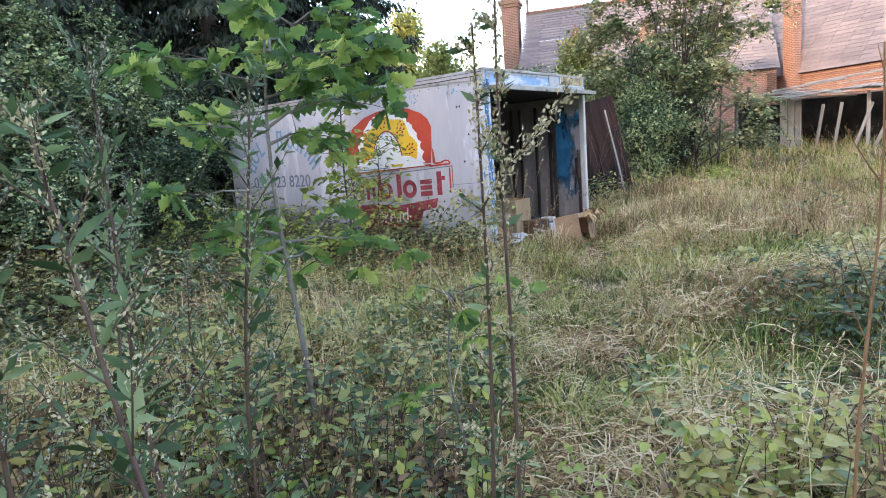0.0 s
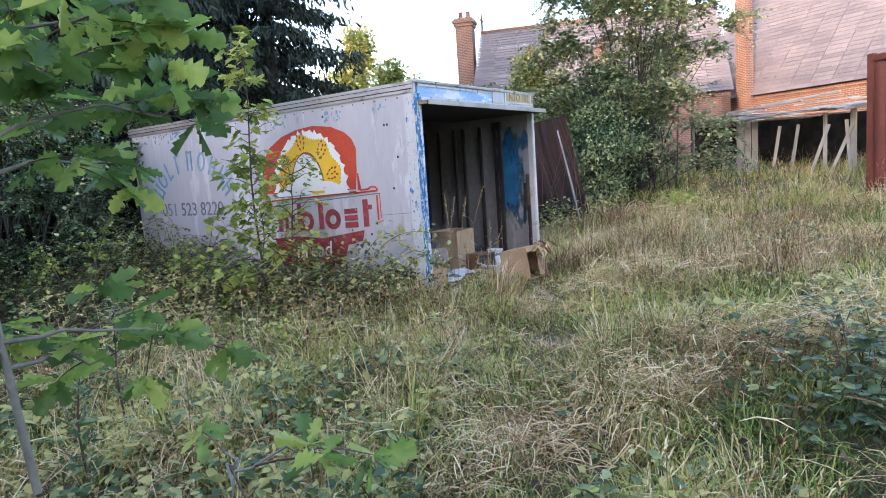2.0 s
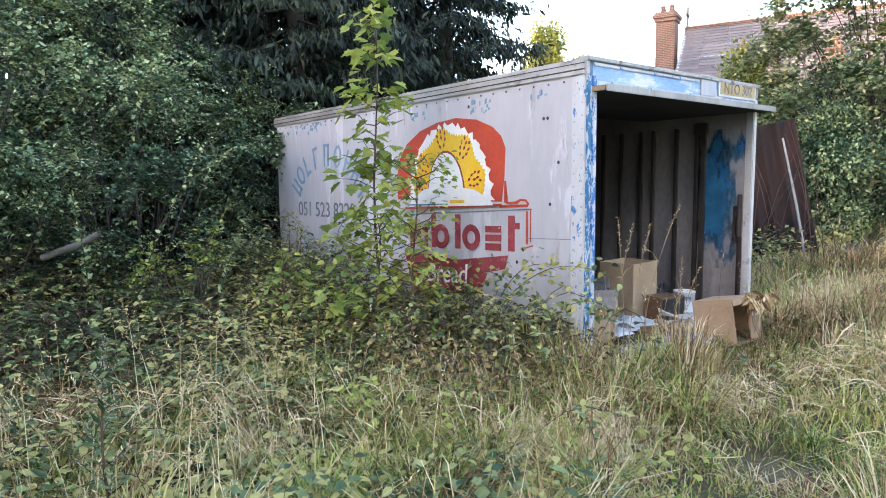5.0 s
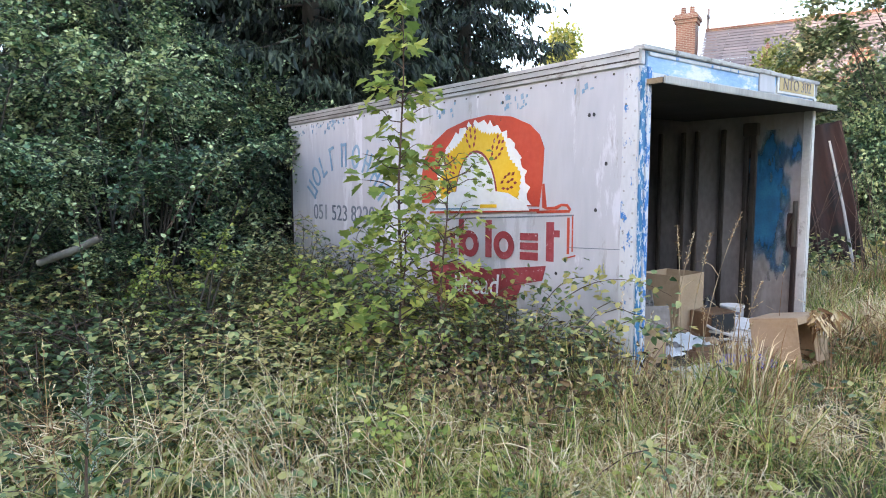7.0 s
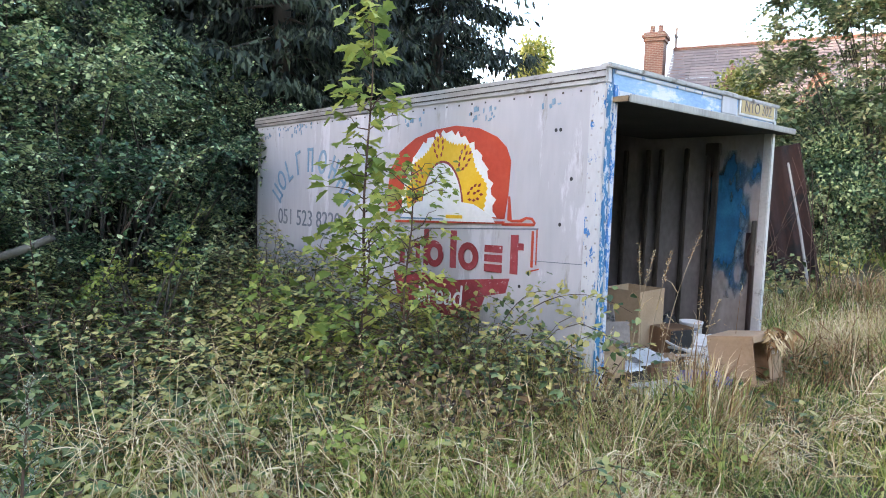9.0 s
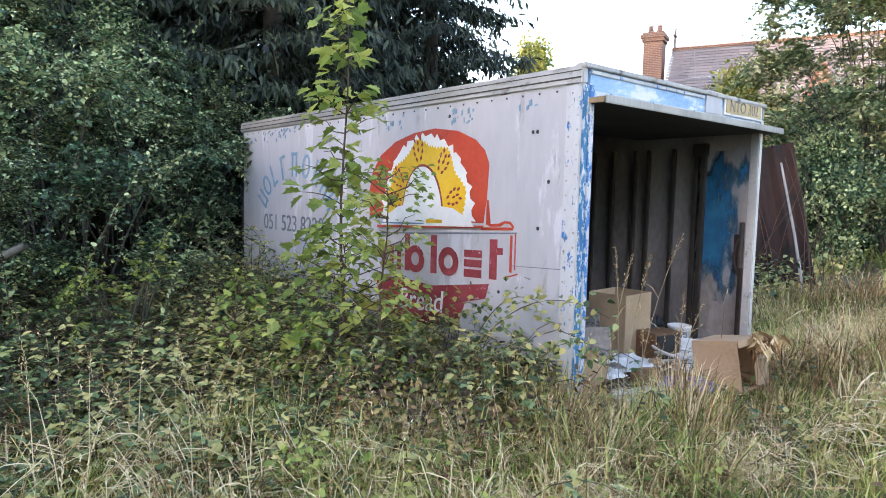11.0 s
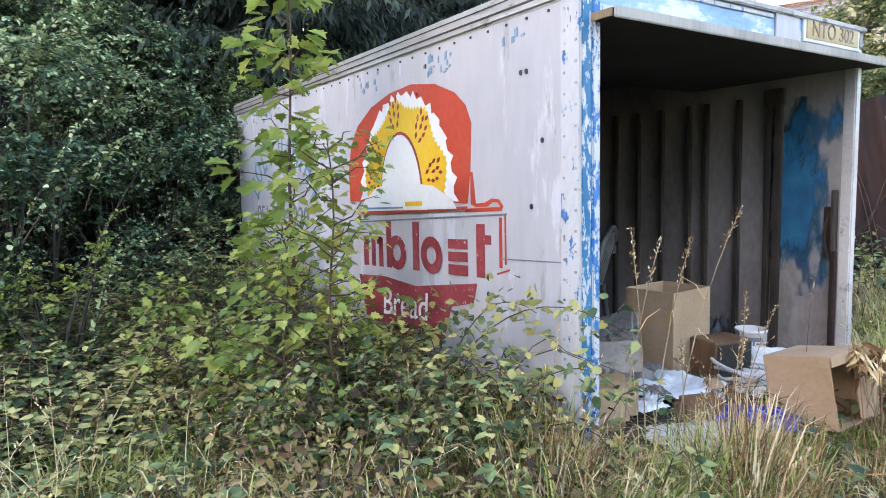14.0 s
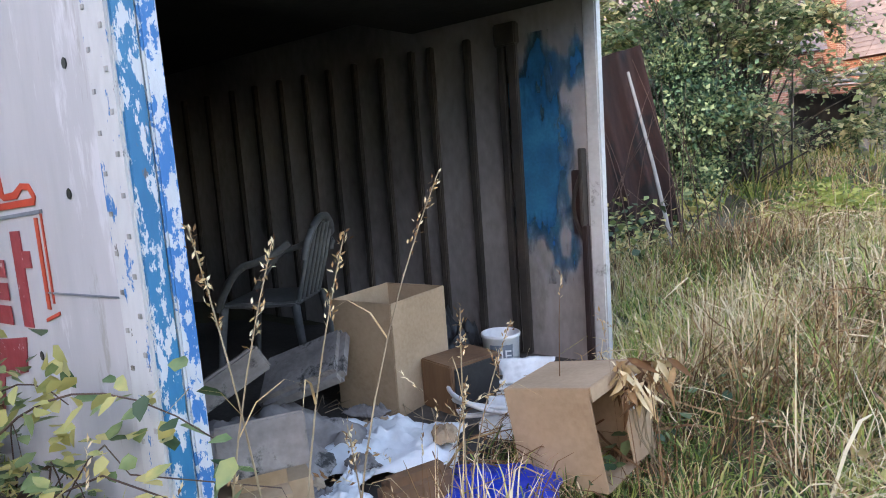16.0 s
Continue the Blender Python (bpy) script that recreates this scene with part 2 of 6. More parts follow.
def brickmat():
    m = mat("sunlit_red_brick", [(0.11, 0.045, 0.034), (0.165, 0.07, 0.05), (0.22, 0.10, 0.07)], 2, 20, 0.9)
    N, L = m.node_tree.nodes, m.node_tree.links
    br = N.new("ShaderNodeTexBrick")
    tc = N.new("ShaderNodeTexCoord")
    sp, cb = N.new("ShaderNodeSeparateXYZ"), N.new("ShaderNodeCombineXYZ")
    L.new(tc.outputs["Object"], sp.inputs[0])
    ad = N.new("ShaderNodeMath")
    L.new(sp.outputs[0], ad.inputs[0])
    L.new(sp.outputs[1], ad.inputs[1])
    L.new(ad.outputs[0], cb.inputs[0])
    L.new(sp.outputs[2], cb.inputs[1])
    L.new(cb.outputs[0], br.inputs["Vector"])
    br.inputs["Scale"].default_value = 1.0
    br.inputs["Brick Width"].default_value, br.inputs["Row Height"].default_value, br.inputs["Mortar Size"].default_value = 0.225, 0.075, 0.01
    b = N["Principled BSDF"]
    src = b.inputs["Base Color"].links[0].from_socket
    mx = N.new("ShaderNodeMix")
    mx.data_type = "RGBA"
    L.new(br.outputs["Fac"], mx.inputs[0])
    L.new(src, mx.inputs[6])
    mx.inputs[7].default_value = (0.25, 0.21, 0.17, 1)
    L.new(mx.outputs[2], b.inputs["Base Color"])
    return m


BRICK = brickmat()


# ---- geometry helpers ----
def ground_z(x, y):
    """Height of the rough ground: a field that climbs away towards the sheds."""
    x, y = np.asarray(x, float), np.asarray(y, float)
    rise = np.where(y > 4, y - 4, 0.0)
    z = 0.05 + 0.045 * np.minimum(rise, 24)
    return z + 0.03 * np.sin(1.3 * x + 0.7 * y) + 0.025 * np.sin(2.1 * y - 0.8 * x + 1.0) + 0.015 * np.sin(4.3 * x + 1.1) * np.sin(3.7 * y)


def link_mesh(name, me, material, parent=None, label="", smooth=False):
    me.materials.append(material)
    if smooth:
        me.polygons.foreach_set("use_smooth", np.ones(len(me.polygons), bool))
    ob = new(name, me)
    if parent is not None:
        ob.parent = parent
    return tagged(ob, label)


def part(name, bm, material, parent=None, label="", smooth=False):
    """Links a bmesh as one mesh object under a thing or part."""
    me = bpy.data.meshes.new(name)
    bm.to_mesh(me)
    bm.free()
    return link_mesh(name, me, material, parent, label, smooth)


def array_mesh(name, V, quads=None, tris=None):
    """A mesh from arrays of vertices and faces, quickly."""
    me = bpy.data.meshes.new(name)
    nq = 0 if quads is None else len(quads)
    nt = 0 if tris is None else len(tris)
    me.vertices.add(len(V))
    me.vertices.foreach_set("co", np.ascontiguousarray(V, np.float32).ravel())
    loops = np.concatenate([a.ravel() for a in (quads, tris) if a is not None and len(a)]).astype(np.int32)
    me.loops.add(len(loops))
    me.loops.foreach_set("vertex_index", loops)
    me.polygons.add(nq + nt)
    starts = np.concatenate([np.arange(nq) * 4, nq * 4 + np.arange(nt) * 3]).astype(np.int32)
    me.polygons.foreach_set("loop_start", starts)
    me.update(calc_edges=True)
    me.validate()
    return me


class Soup:
    """Many small leaves and blades gathered into one mesh."""

    def __init__(self):
        self.V, self.Q, self.T, self.n = [], [], [], 0

    def add(self, V, Q=None, T=None):
        """V: (count, k, 3); Q and T: faces of one piece by its own vertex numbers."""
        c, k = V.shape[:2]
        off = self.n + np.arange(c)[:, None, None] * k
        if Q is not None:
            self.Q.append((np.asarray(Q)[None] + off).reshape(-1, 4))
        if T is not None:
            self.T.append((np.asarray(T)[None] + off).reshape(-1, 3))
        self.V.append(V.reshape(-1, 3))
        self.n += c * k

    def make(self, name, material, parent=None, label="", smooth=False):
        q = np.concatenate(self.Q) if self.Q else None
        t = np.concatenate(self.T) if self.T else None
        return link_mesh(name, array_mesh(name, np.concatenate(self.V), q, t), material, parent, label, smooth)


def unit(a):
    return a / np.maximum(np.linalg.norm(a, axis=-1, keepdims=True), 1e-9)


def rand_dirs(n, up=0.0, flat=1.0):
    d = rng.normal(size=(n, 3))
    d[:, 2] = d[:, 2] * flat + up
    return unit(d)


def leaves(soup, P, D, length, width, fold=0.25, kind="diamond", face_up=0.6):
    """Leaves at P that point along D. kind: diamond (far), ovate, lobed (near)."""
    n = len(P)
    length = np.broadcast_to(length, (n,))[:, None]
    width = np.broadcast_to(width, (n,))[:, None] * 0.5
    ref = unit(rng.normal(size=(n, 3)) * (1 - face_up) + np.array((0, 0, 1.0)) * face_up)
    S = unit(np.cross(D, ref))
    Nn = unit(np.cross(S, D))
    at = lambda u, s, h: P + D * length * u + S * width * s + Nn * width * h
    if kind == "diamond":
        soup.add(np.stack([at(0, 0, 0), at(0.45, 1, fold), at(1, 0, -fold), at(0.45, -1, fold)], 1), T=[(0, 1, 2), (0, 2, 3)])
    elif kind == "ovate":
        soup.add(np.stack([at(0, 0, 0), at(0.28, 0.95, fold), at(0.65, 0.75, fold * 0.6), at(1, 0, -fold * 0.8), at(0.65, -0.75, fold * 0.6), at(0.28, -0.95, fold)], 1),
                 Q=[(0, 1, 2, 3), (0, 3, 4, 5)])
    elif kind == "maple":
        edge = [(0.05, 0.28), (0.02, 0.62), (0.20, 0.60), (0.34, 1.0), (0.46, 0.66), (0.66, 0.74), (0.70, 0.34)]
        pts = [at(0, 0, 0)] + [at(u, s, fold * s) for u, s in edge] + [at(1, 0, -fold)] + [at(u, -s, fold * s) for u, s in reversed(edge)] + [at(0.38, 0, -0.10)]
        k = len(pts) - 1
        soup.add(np.stack(pts, 1), T=[(k, i, (i + 1) % k) for i in range(k)])
    else:
        edge = [(0.10, 0.14), (0.20, 0.50), (0.29, 0.30), (0.42, 0.85), (0.51, 0.48), (0.64, 1.0), (0.73, 0.55), (0.86, 0.68), (0.93, 0.34)]
        pts = [at(0, 0, 0)] + [at(u, s, fold * s) for u, s in edge] + [at(1, 0, -fold)] + [at(u, -s, fold * s) for u, s in reversed(edge)] + [at(0.5, 0, -0.12)]
        k = len(pts) - 1
        soup.add(np.stack(pts, 1), T=[(k, i, (i + 1) % k) for i in range(k)])


def arcs(P, D, length, droop, k=5):
    """Points along n bent twigs that leave P towards D and droop with their length."""
    t = np.linspace(0, 1, k)[None, :, None]
    L = np.broadcast_to(length, (len(P),))[:, None, None]
    g = np.broadcast_to(droop, (len(P),))[:, None, None]
    return P[:, None] + D[:, None] * L * t - np.array((0, 0, 1.0)) * g * L * t ** 2


def twigs(soup, pts, r0, r1):
    """Three-sided tapered twigs along pts of shape (n, k, 3)."""
    n, k = pts.shape[:2]
    d = unit(pts[:, -1] - pts[:, 0])
    a = unit(np.cross(d, rng.normal(size=(n, 3))))
    b = np.cross(d, a)
    r0 = np.broadcast_to(r0, (n,))
    rad = (r0[:, None] + (r1 - r0)[:, None] * np.linspace(0, 1, k)[None])[:, :, None, None]
    ring = np.stack([a * math.cos(q) + b * math.sin(q) for q in (0, 2.094, 4.189)], 1)
    V = pts[:, :, None] + ring[:, None] * rad
    Q = [(i * 3 + j, i * 3 + (j + 1) % 3, (i + 1) * 3 + (j + 1) % 3, (i + 1) * 3 + j) for i in range(k - 1) for j in range(3)]
    soup.add(V.reshape(n, -1, 3), Q=Q)


def along(pts, u):
    """Places and directions at the shares u (n, m) of the twigs pts (n, k, 3)."""
    n, k = pts.shape[:2]
    f = np.clip(u * (k - 1), 0, k - 1.001)
    i = f.astype(int)
    w = (f - i)[..., None]
    row = np.arange(n)[:, None]
    A, B = pts[row, i], pts[row, i + 1]
    return A * (1 - w) + B * w, unit(B - A)


def dress(soup, pts, m, leaf, kind="ovate", start=0.12, slim=0.62, side=1.0, face_up=0.6, taper=0.3):
    """m leaves on each twig, set to alternate sides."""
    n = len(pts)
    u = start + (1 - start) * (np.arange(m)[None] + rng.uniform(0, 0.8, (n, m))) / m
    P, T = along(pts, np.minimum(u, 1))
    up = unit(np.array((0, 0, 1.0)) + rng.normal(size=P.shape) * 0.35)
    S = unit(np.cross(T, up)) * np.where(np.arange(m) % 2 == 0, 1, -1)[None, :, None]
    D = unit(T * 0.55 + S * side + rng.normal(size=P.shape) * 0.28)
    sz = (leaf * rng.uniform(0.6, 1.25, u.shape) * (1 + taper - 2 * taper * u)).ravel()
    leaves(soup, P.reshape(-1, 3), D.reshape(-1, 3), sz, sz * slim, 0.22, kind, face_up)


def trefoils(soup, P, D, leaf):
    """Bramble leaves: three leaflets on a short stalk."""
    n = len(P)
    up = unit(np.array((0, 0, 1.0)) + rng.normal(size=(n, 3)) * 0.3)
    S = unit(np.cross(D, up))
    sz = leaf * rng.uniform(0.65, 1.3, n)
    base = P + D * sz[:, None] * 0.5
    for q, f in ((0, 1.0), (1.15, 0.85), (-1.15, 0.85)):
        d = unit(D * math.cos(q) + S * math.sin(q) - np.array((0, 0, 0.18)))
        leaves(soup, base, d, sz * f, sz * f * 0.72, 0.18, "ovate", 0.85)


def blades(soup, P, height, width, lean, curl=1.0, az=None):
    """Grass blades at P: an arch of three pieces that leans over by lean (0 upright, 1 flat)."""
    n = len(P)
    a = rng.uniform(0, 2 * np.pi, n) if az is None else az
    out = np.stack([np.cos(a), np.sin(a), np.zeros(n)], 1)
    side = np.stack([-np.sin(a), np.cos(a), np.zeros(n)], 1)
    tw = rng.normal(size=n)[:, None] * 0.5
    side = unit(side + out * tw)
    h, w, l = height[:, None], width[:, None] * 0.5, lean[:, None]
    up = np.array((0, 0, 1.0))
    c0 = P
    c1 = P + up * h * 0.42 * (1 - 0.35 * l) + out * h * 0.22 * l
    c2 = P + up * h * 0.78 * (1 - 0.5 * l * curl) + out * h * 0.55 * l
    c3 = P + up * h * (1 - 0.85 * l * curl) + out * h * 0.95 * l
    soup.add(np.stack([c0 - side * w, c0 + side * w, c1 - side * w * 0.9, c1 + side * w * 0.9, c2 - side * w * 0.55, c2 + side * w * 0.55, c3], 1),
             Q=[(0, 1, 3, 2), (2, 3, 5, 4)], T=[(4, 5, 6)])
    return c3, unit(c3 - c2)


def tube(soup, pts, radii, sides=5):
    """A tapered round stem along pts."""
    pts = np.asarray(pts, float)
    k = len(pts)
    tan = np.gradient(pts, axis=0) if k > 1 else np.array([[0, 0, 1.0]])
    tan = unit(tan)
    ref = np.where(np.abs(tan[:, 2:3]) > 0.9, np.array([[1.0, 0, 0]]), np.array([[0, 0, 1.0]]))
    s = unit(np.cross(tan, ref))
    b = np.cross(tan, s)
    ang = np.arange(sides) * 2 * np.pi / sides
    V = pts[:, None] + (s[:, None] * np.cos(ang)[None, :, None] + b[:, None] * np.sin(ang)[None, :, None]) * np.asarray(radii)[:, None, None]
    Q = [(i * sides + j, i * sides + (j + 1) % sides, (i + 1) * sides + (j + 1) % sides, (i + 1) * sides + j) for i in range(k - 1) for j in range(sides)]
    soup.add(V.reshape(1, -1, 3), Q=Q)


def box_bm(x0, y0, z0, x1, y1, z1, bevel=0.0):
    bm = bmesh.new()
    bmesh.ops.create_cube(bm, size=1)
    bmesh.ops.scale(bm, verts=bm.verts, vec=(x1 - x0, y1 - y0, z1 - z0))
    bmesh.ops.translate(bm, verts=bm.verts, vec=((x0 + x1) / 2, (y0 + y1) / 2, (z0 + z1) / 2))
    if bevel:
        bmesh.ops.bevel(bm, geom=bm.edges[:], offset=bevel, segments=2, affect="EDGES")
    return bm


def plate_bm(points, y, thick=0.003):
    """A flat shape in x and z that lies on a wall facing -y, with a little thickness."""
    bm = bmesh.new()
    vs = [bm.verts.new((x, y, z)) for x, z in points]
    f = bm.faces.new(vs)
    r = bmesh.ops.extrude_face_region(bm, geom=[f])
    bmesh.ops.translate(bm, verts=[v for v in r["geom"] if isinstance(v, bmesh.types.BMVert)], vec=(0, -thick, 0))
    bmesh.ops.recalc_face_normals(bm, faces=bm.faces)
    bmesh.ops.triangulate(bm, faces=[f for f in bm.faces if len(f.verts) > 4])
    return bm


def lettering(name, body, size, material, parent, m, label="", shear=0.0, depth=0.002):
    """A line of lettering, each letter a part of its own."""
    cu = bpy.data.curves.new(name, "FONT")
    cu.body, cu.size, cu.extrude, cu.align_x, cu.shear = body, size, depth, "CENTER", shear
    ob = new(name, cu)
    bpy.context.view_layer.update()
    me = bpy.data.meshes.new_from_object(ob.evaluated_get(bpy.context.evaluated_depsgraph_get()))
    bpy.data.objects.remove(ob)
    bm = bmesh.new()
    bm.from_mesh(me)
    bmesh.ops.remove_doubles(bm, verts=bm.verts, dist=1e-5)
    bm.verts.ensure_lookup_table()
    seen_v, groups = set(), []
    for v in bm.verts:
        if v.index in seen_v:
            continue
        stack, grp = [v], []
        seen_v.add(v.index)
        while stack:
            q = stack.pop()
            grp.append(q)
            for e in q.link_edges:
                w = e.other_vert(q)
                if w.index not in seen_v:
                    seen_v.add(w.index)
                    stack.append(w)
        groups.append(grp)
    for grp in groups:
        idx = {v.index: k for k, v in enumerate(grp)}
        one = bpy.data.meshes.new("letter")
        faces = {f for v in grp for f in v.link_faces}
        one.from_pydata([tuple(m @ v.co) for v in grp], [], [[idx[v.index] for v in f.verts] for f in faces])
        link_mesh("letter", one, material, parent, label)
    bm.free()


def thing(name, label, category, place=(0, 0, 0), group="", kind=""):
    e = new(name)
    e.location = place
    e.empty_display_size = 0.1
    return tagged(e, label, category, group, kind)


# ---- ground ----
xs = np.concatenate([[-400, -150, -70], np.linspace(-40, -14, 20), np.linspace(-13, 8, 106), np.linspace(9, 40, 20), [70, 150, 400]])
ys = np.concatenate([[-400, -150, -70], np.linspace(-40, -3, 20), np.linspace(-2.5, 26, 120), np.linspace(27, 60, 20), [90, 180, 400]])
X, Y = np.meshgrid(xs, ys)
GV = np.stack([X, Y, ground_z(X, Y)], -1).reshape(-1, 3)
nx, ny = len(xs), len(ys)
I = (np.arange(ny - 1)[:, None] * nx + np.arange(nx - 1)[None]).ravel()
tagged(link_mesh("ground", array_mesh("ground", GV, np.stack([I, I + 1, I + nx + 1, I + nx], 1)), SOIL, smooth=True), "brown earth under long grass and weeds", "ground", kind="structure")

# ---- lorry box body ----
X0, XE, Y0, Y1, FZ, TZ = -4.92, -10.05, 6.65, 9.12, 0.30, 2.45
lorry = thing("lorry_box", "abandoned white lorry box with faded painted advert and open end", "lorry body", (X0, (Y0 + Y1) / 2, 0.2))
LOCAL = Matrix.Translation((-X0, -(Y0 + Y1) / 2, -0.2))


def bpart(name, bm, material, label="", parent=None):
    """A part of the lorry box, given in world coordinates."""
    bmesh.ops.transform(bm, matrix=LOCAL, verts=bm.verts)
    return part(name, bm, material, parent or lorry, label)


side = bpart("side_panel", box_bm(XE, Y0, FZ - 0.1, X0 - 0.12, Y0 + 0.05, TZ - 0.09), WHITE, "white side panel with scuffs and drips")
bpart("far_side_panel", box_bm(XE, Y1 - 0.05, FZ - 0.1, X0 - 0.07, Y1, TZ - 0.09), INNER, "grimy pale inner side panel, base darkened for the dim inside")
# The bulkhead's near-black colour paints in the dark of the deep end.
bpart("bulkhead", box_bm(XE - 0.05, Y0, FZ - 0.1, XE, Y1, TZ - 0.09), SHADEBOARD)
# Lining added to stop light bouncing off the near wall's inner face.
bpart("added_lining", box_bm(XE, Y0 + 0.0505, FZ, X0 - 0.07, Y0 + 0.056, TZ - 0.09), SHADEBOARD, "added near-black lining that cuts bounced light")
bpart("floor_deck", box_bm(XE, Y0 + 0.05, FZ - 0.08, X0, Y1 - 0.05, FZ), FLOORBOARD, "dirty plywood deck")
bpart("roof_panel", box_bm(XE, Y0 + 0.03, TZ - 0.09, X0 - 0.02, Y1 - 0.03, TZ - 0.04), SHADECEIL, "roof panel coloured near-black for the shade inside")
for yy in (Y0 - 0.015, Y1 - 0.045):
    bpart("cant_rail", box_bm(XE - 0.06, yy, TZ - 0.12, X0 + 0.005, yy + 0.06, TZ, 0.012), DIRTYRAIL, "dirt-streaked aluminium roof rail")
    bpart("rail_groove", box_bm(XE - 0.05, yy - 0.003, TZ - 0.083, X0 - 0.005, yy, TZ - 0.073), BATTEN)
    bpart("rail_groove", box_bm(XE - 0.05, yy - 0.003, TZ - 0.038, X0 - 0.005, yy, TZ - 0.032), BATTEN)
    bpart("bottom_rail", box_bm(XE - 0.06, yy + 0.003, FZ - 0.2, X0 - 0.06, yy + 0.057, FZ - 0.1), ALLOY)
FLAKY = mat("flaking_white_paint", [(0.38, 0.39, 0.40), (0.48, 0.49, 0.50), (0.56, 0.57, 0.58)], 3, 40, 0.6, bump=0.35,
            stains=[((0.03, 0.16, 0.40), 22, 0.59, 0.015), ((0.14, 0.13, 0.12), 24, 0.64, 0.03)], stretch=(1, 1, 0.4))
FLAKYBLUE = mat("white_paint_over_blue", [(0.40, 0.42, 0.45), (0.48, 0.50, 0.53), (0.56, 0.57, 0.59)], 3, 40, 0.6, bump=0.35,
                stains=[((0.03, 0.16, 0.40), 26, 0.51, 0.015), ((0.14, 0.13, 0.12), 24, 0.66, 0.03)], stretch=(1, 1, 0.5))
bpart("corner_post", box_bm(X0 - 0.125, Y0 - 0.010, FZ - 0.22, X0, Y0 + 0.10, TZ - 0.12, 0.006), FLAKY, "flaking white corner post")
bpart("post_strip", box_bm(X0 + 0.0005, Y0 - 0.004, FZ - 0.22, X0 + 0.009, Y0 + 0.052, TZ - 0.12, 0.003), BLUEPEEL, "post strip with peeling blue paint")
bpart("post_lip", box_bm(X0 + 0.0005, Y0 + 0.054, FZ - 0.22, X0 + 0.016, Y0 + 0.10, TZ - 0.12, 0.005), FLAKYBLUE, "post lip with white paint flaking off blue")
bpart("corner_post", box_bm(X0 - 0.07, Y1 - 0.055, FZ - 0.22, X0 + 0.005, Y1 + 0.006, TZ - 0.12, 0.008), ALLOY, "dull aluminium corner post")
bpart("header", box_bm(X0 - 0.05, Y0 + 0.06, TZ - 0.17, X0, Y1 - 0.06, TZ - 0.01, 0.006), PALEBLUE, "header board with flaking pale blue paint")
bpart("rain_gutter", box_bm(X0 - 0.06, Y0 - 0.01, TZ - 0.02, X0 + 0.025, Y1 + 0.005, TZ + 0.012, 0.006), DIRTYRAIL)
bpart("header_strip", box_bm(X0 + 0.0005, Y0 + 0.07, TZ - 0.185, X0 + 0.008, Y1 - 0.07, TZ - 0.150, 0.002), FLAKY, "flaking white header strip")
bpart("header_strip", box_bm(X0 + 0.0005, Y0 + 0.07, TZ - 0.050, X0 + 0.010, 8.10, TZ - 0.028, 0.002), FLAKY, "flaking white header strip")
bpart("blank_plate", box_bm(X0 + 0.001, 8.12, TZ - 0.15, X0 + 0.012, 8.36, TZ + 0.02, 0.003), WHITE, "blank white plate")
plate = bpart("number_plate", box_bm(X0 + 0.001, 8.40, TZ - 0.14, X0 + 0.014, 9.06, TZ + 0.01, 0.003), ALLOY, "dirty yellow number plate in a pale frame")
bpart("plate_face", box_bm(X0 + 0.014, 8.43, TZ - 0.12, X0 + 0.018, 9.03, TZ - 0.01), PLATEYEL, parent=plate)
# the raised tail door, hanging out as a thin canopy, shade put into its colour
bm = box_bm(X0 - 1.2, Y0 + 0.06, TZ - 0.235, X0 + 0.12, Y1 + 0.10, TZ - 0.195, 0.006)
bpart("raised_door", bm, SHADECEIL, "raised tail door hanging out as a thin canopy")
bpart("door_edge", box_bm(X0 + 0.121, Y0 + 0.06, TZ - 0.238, X0 + 0.135, Y1 + 0.10, TZ - 0.190, 0.004), GREYWOOD, "weathered timber door edge")
bpart("door_end", box_bm(X0 - 0.02, Y0 + 0.05, TZ - 0.232, X0 + 0.12, Y0 + 0.059, TZ - 0.198, 0.002), PALESTEM, "raw timber door end")

# side wall: screws, panel joints and old signwriting
FACE = Y0 - 0.001


def sign(name, pts, material, layer=1, label="", parent=None):
    return bpart(name, plate_bm(pts, FACE - 0.0035 * (layer - 1), 0.003), material, label, parent or side_sign)


def arc(cx, cz, rx, rz, a0, a1, n=18):
    return [(cx + rx * math.cos(radians(a0 + (a1 - a0) * i / (n - 1))), cz + rz * math.sin(radians(a0 + (a1 - a0) * i / (n - 1)))) for i in range(n)]


# the loaf, with its sun ring, cap and banner
loaf = [(-5.775, 1.43), (-5.745, 1.62), (-5.73, 1.86), (-5.78, 1.96), (-5.88, 2.04), (-6.08, 2.115), (-6.35, 2.15), (-6.62, 2.13), (-6.88, 2.07), (-7.10, 1.96), (-7.22, 1.82),
        (-7.27, 1.64), (-7.26, 1.43)]
side_sign = bpart("painted_advert", plate_bm(loaf, FACE, 0.003), REDPAINT, "faded red loaf shape with a yellow sun ring")
halo = [(-6.47 + (0.585 + 0.03 * math.cos(i * 2.1)) * math.cos(a), 1.44 + (0.665 + 0.025 * math.sin(i * 2.6)) * math.sin(a)) for i, a in enumerate(np.linspace(0, np.pi, 49))]
sign("white_halo", halo, WHITEPAINT, 2)
EARS = ((20, 0.385), (57, 0.43), (100, 0.46), (143, 0.43), (165, 0.385))
rays_ = []
for a in np.linspace(0, 180, 91):
    near = min(abs(a - e) for e, _ in EARS)
    k = 0.90 + 0.11 * max(0, 1 - near / 16) + (0.02 if int(a / 2) % 2 else -0.015)
    rays_.append((-6.47 + 0.53 * k * math.cos(radians(a)), 1.46 + 0.62 * k * math.sin(radians(a))))
ring = sign("yellow_ring", rays_, YELPAINT, 3)
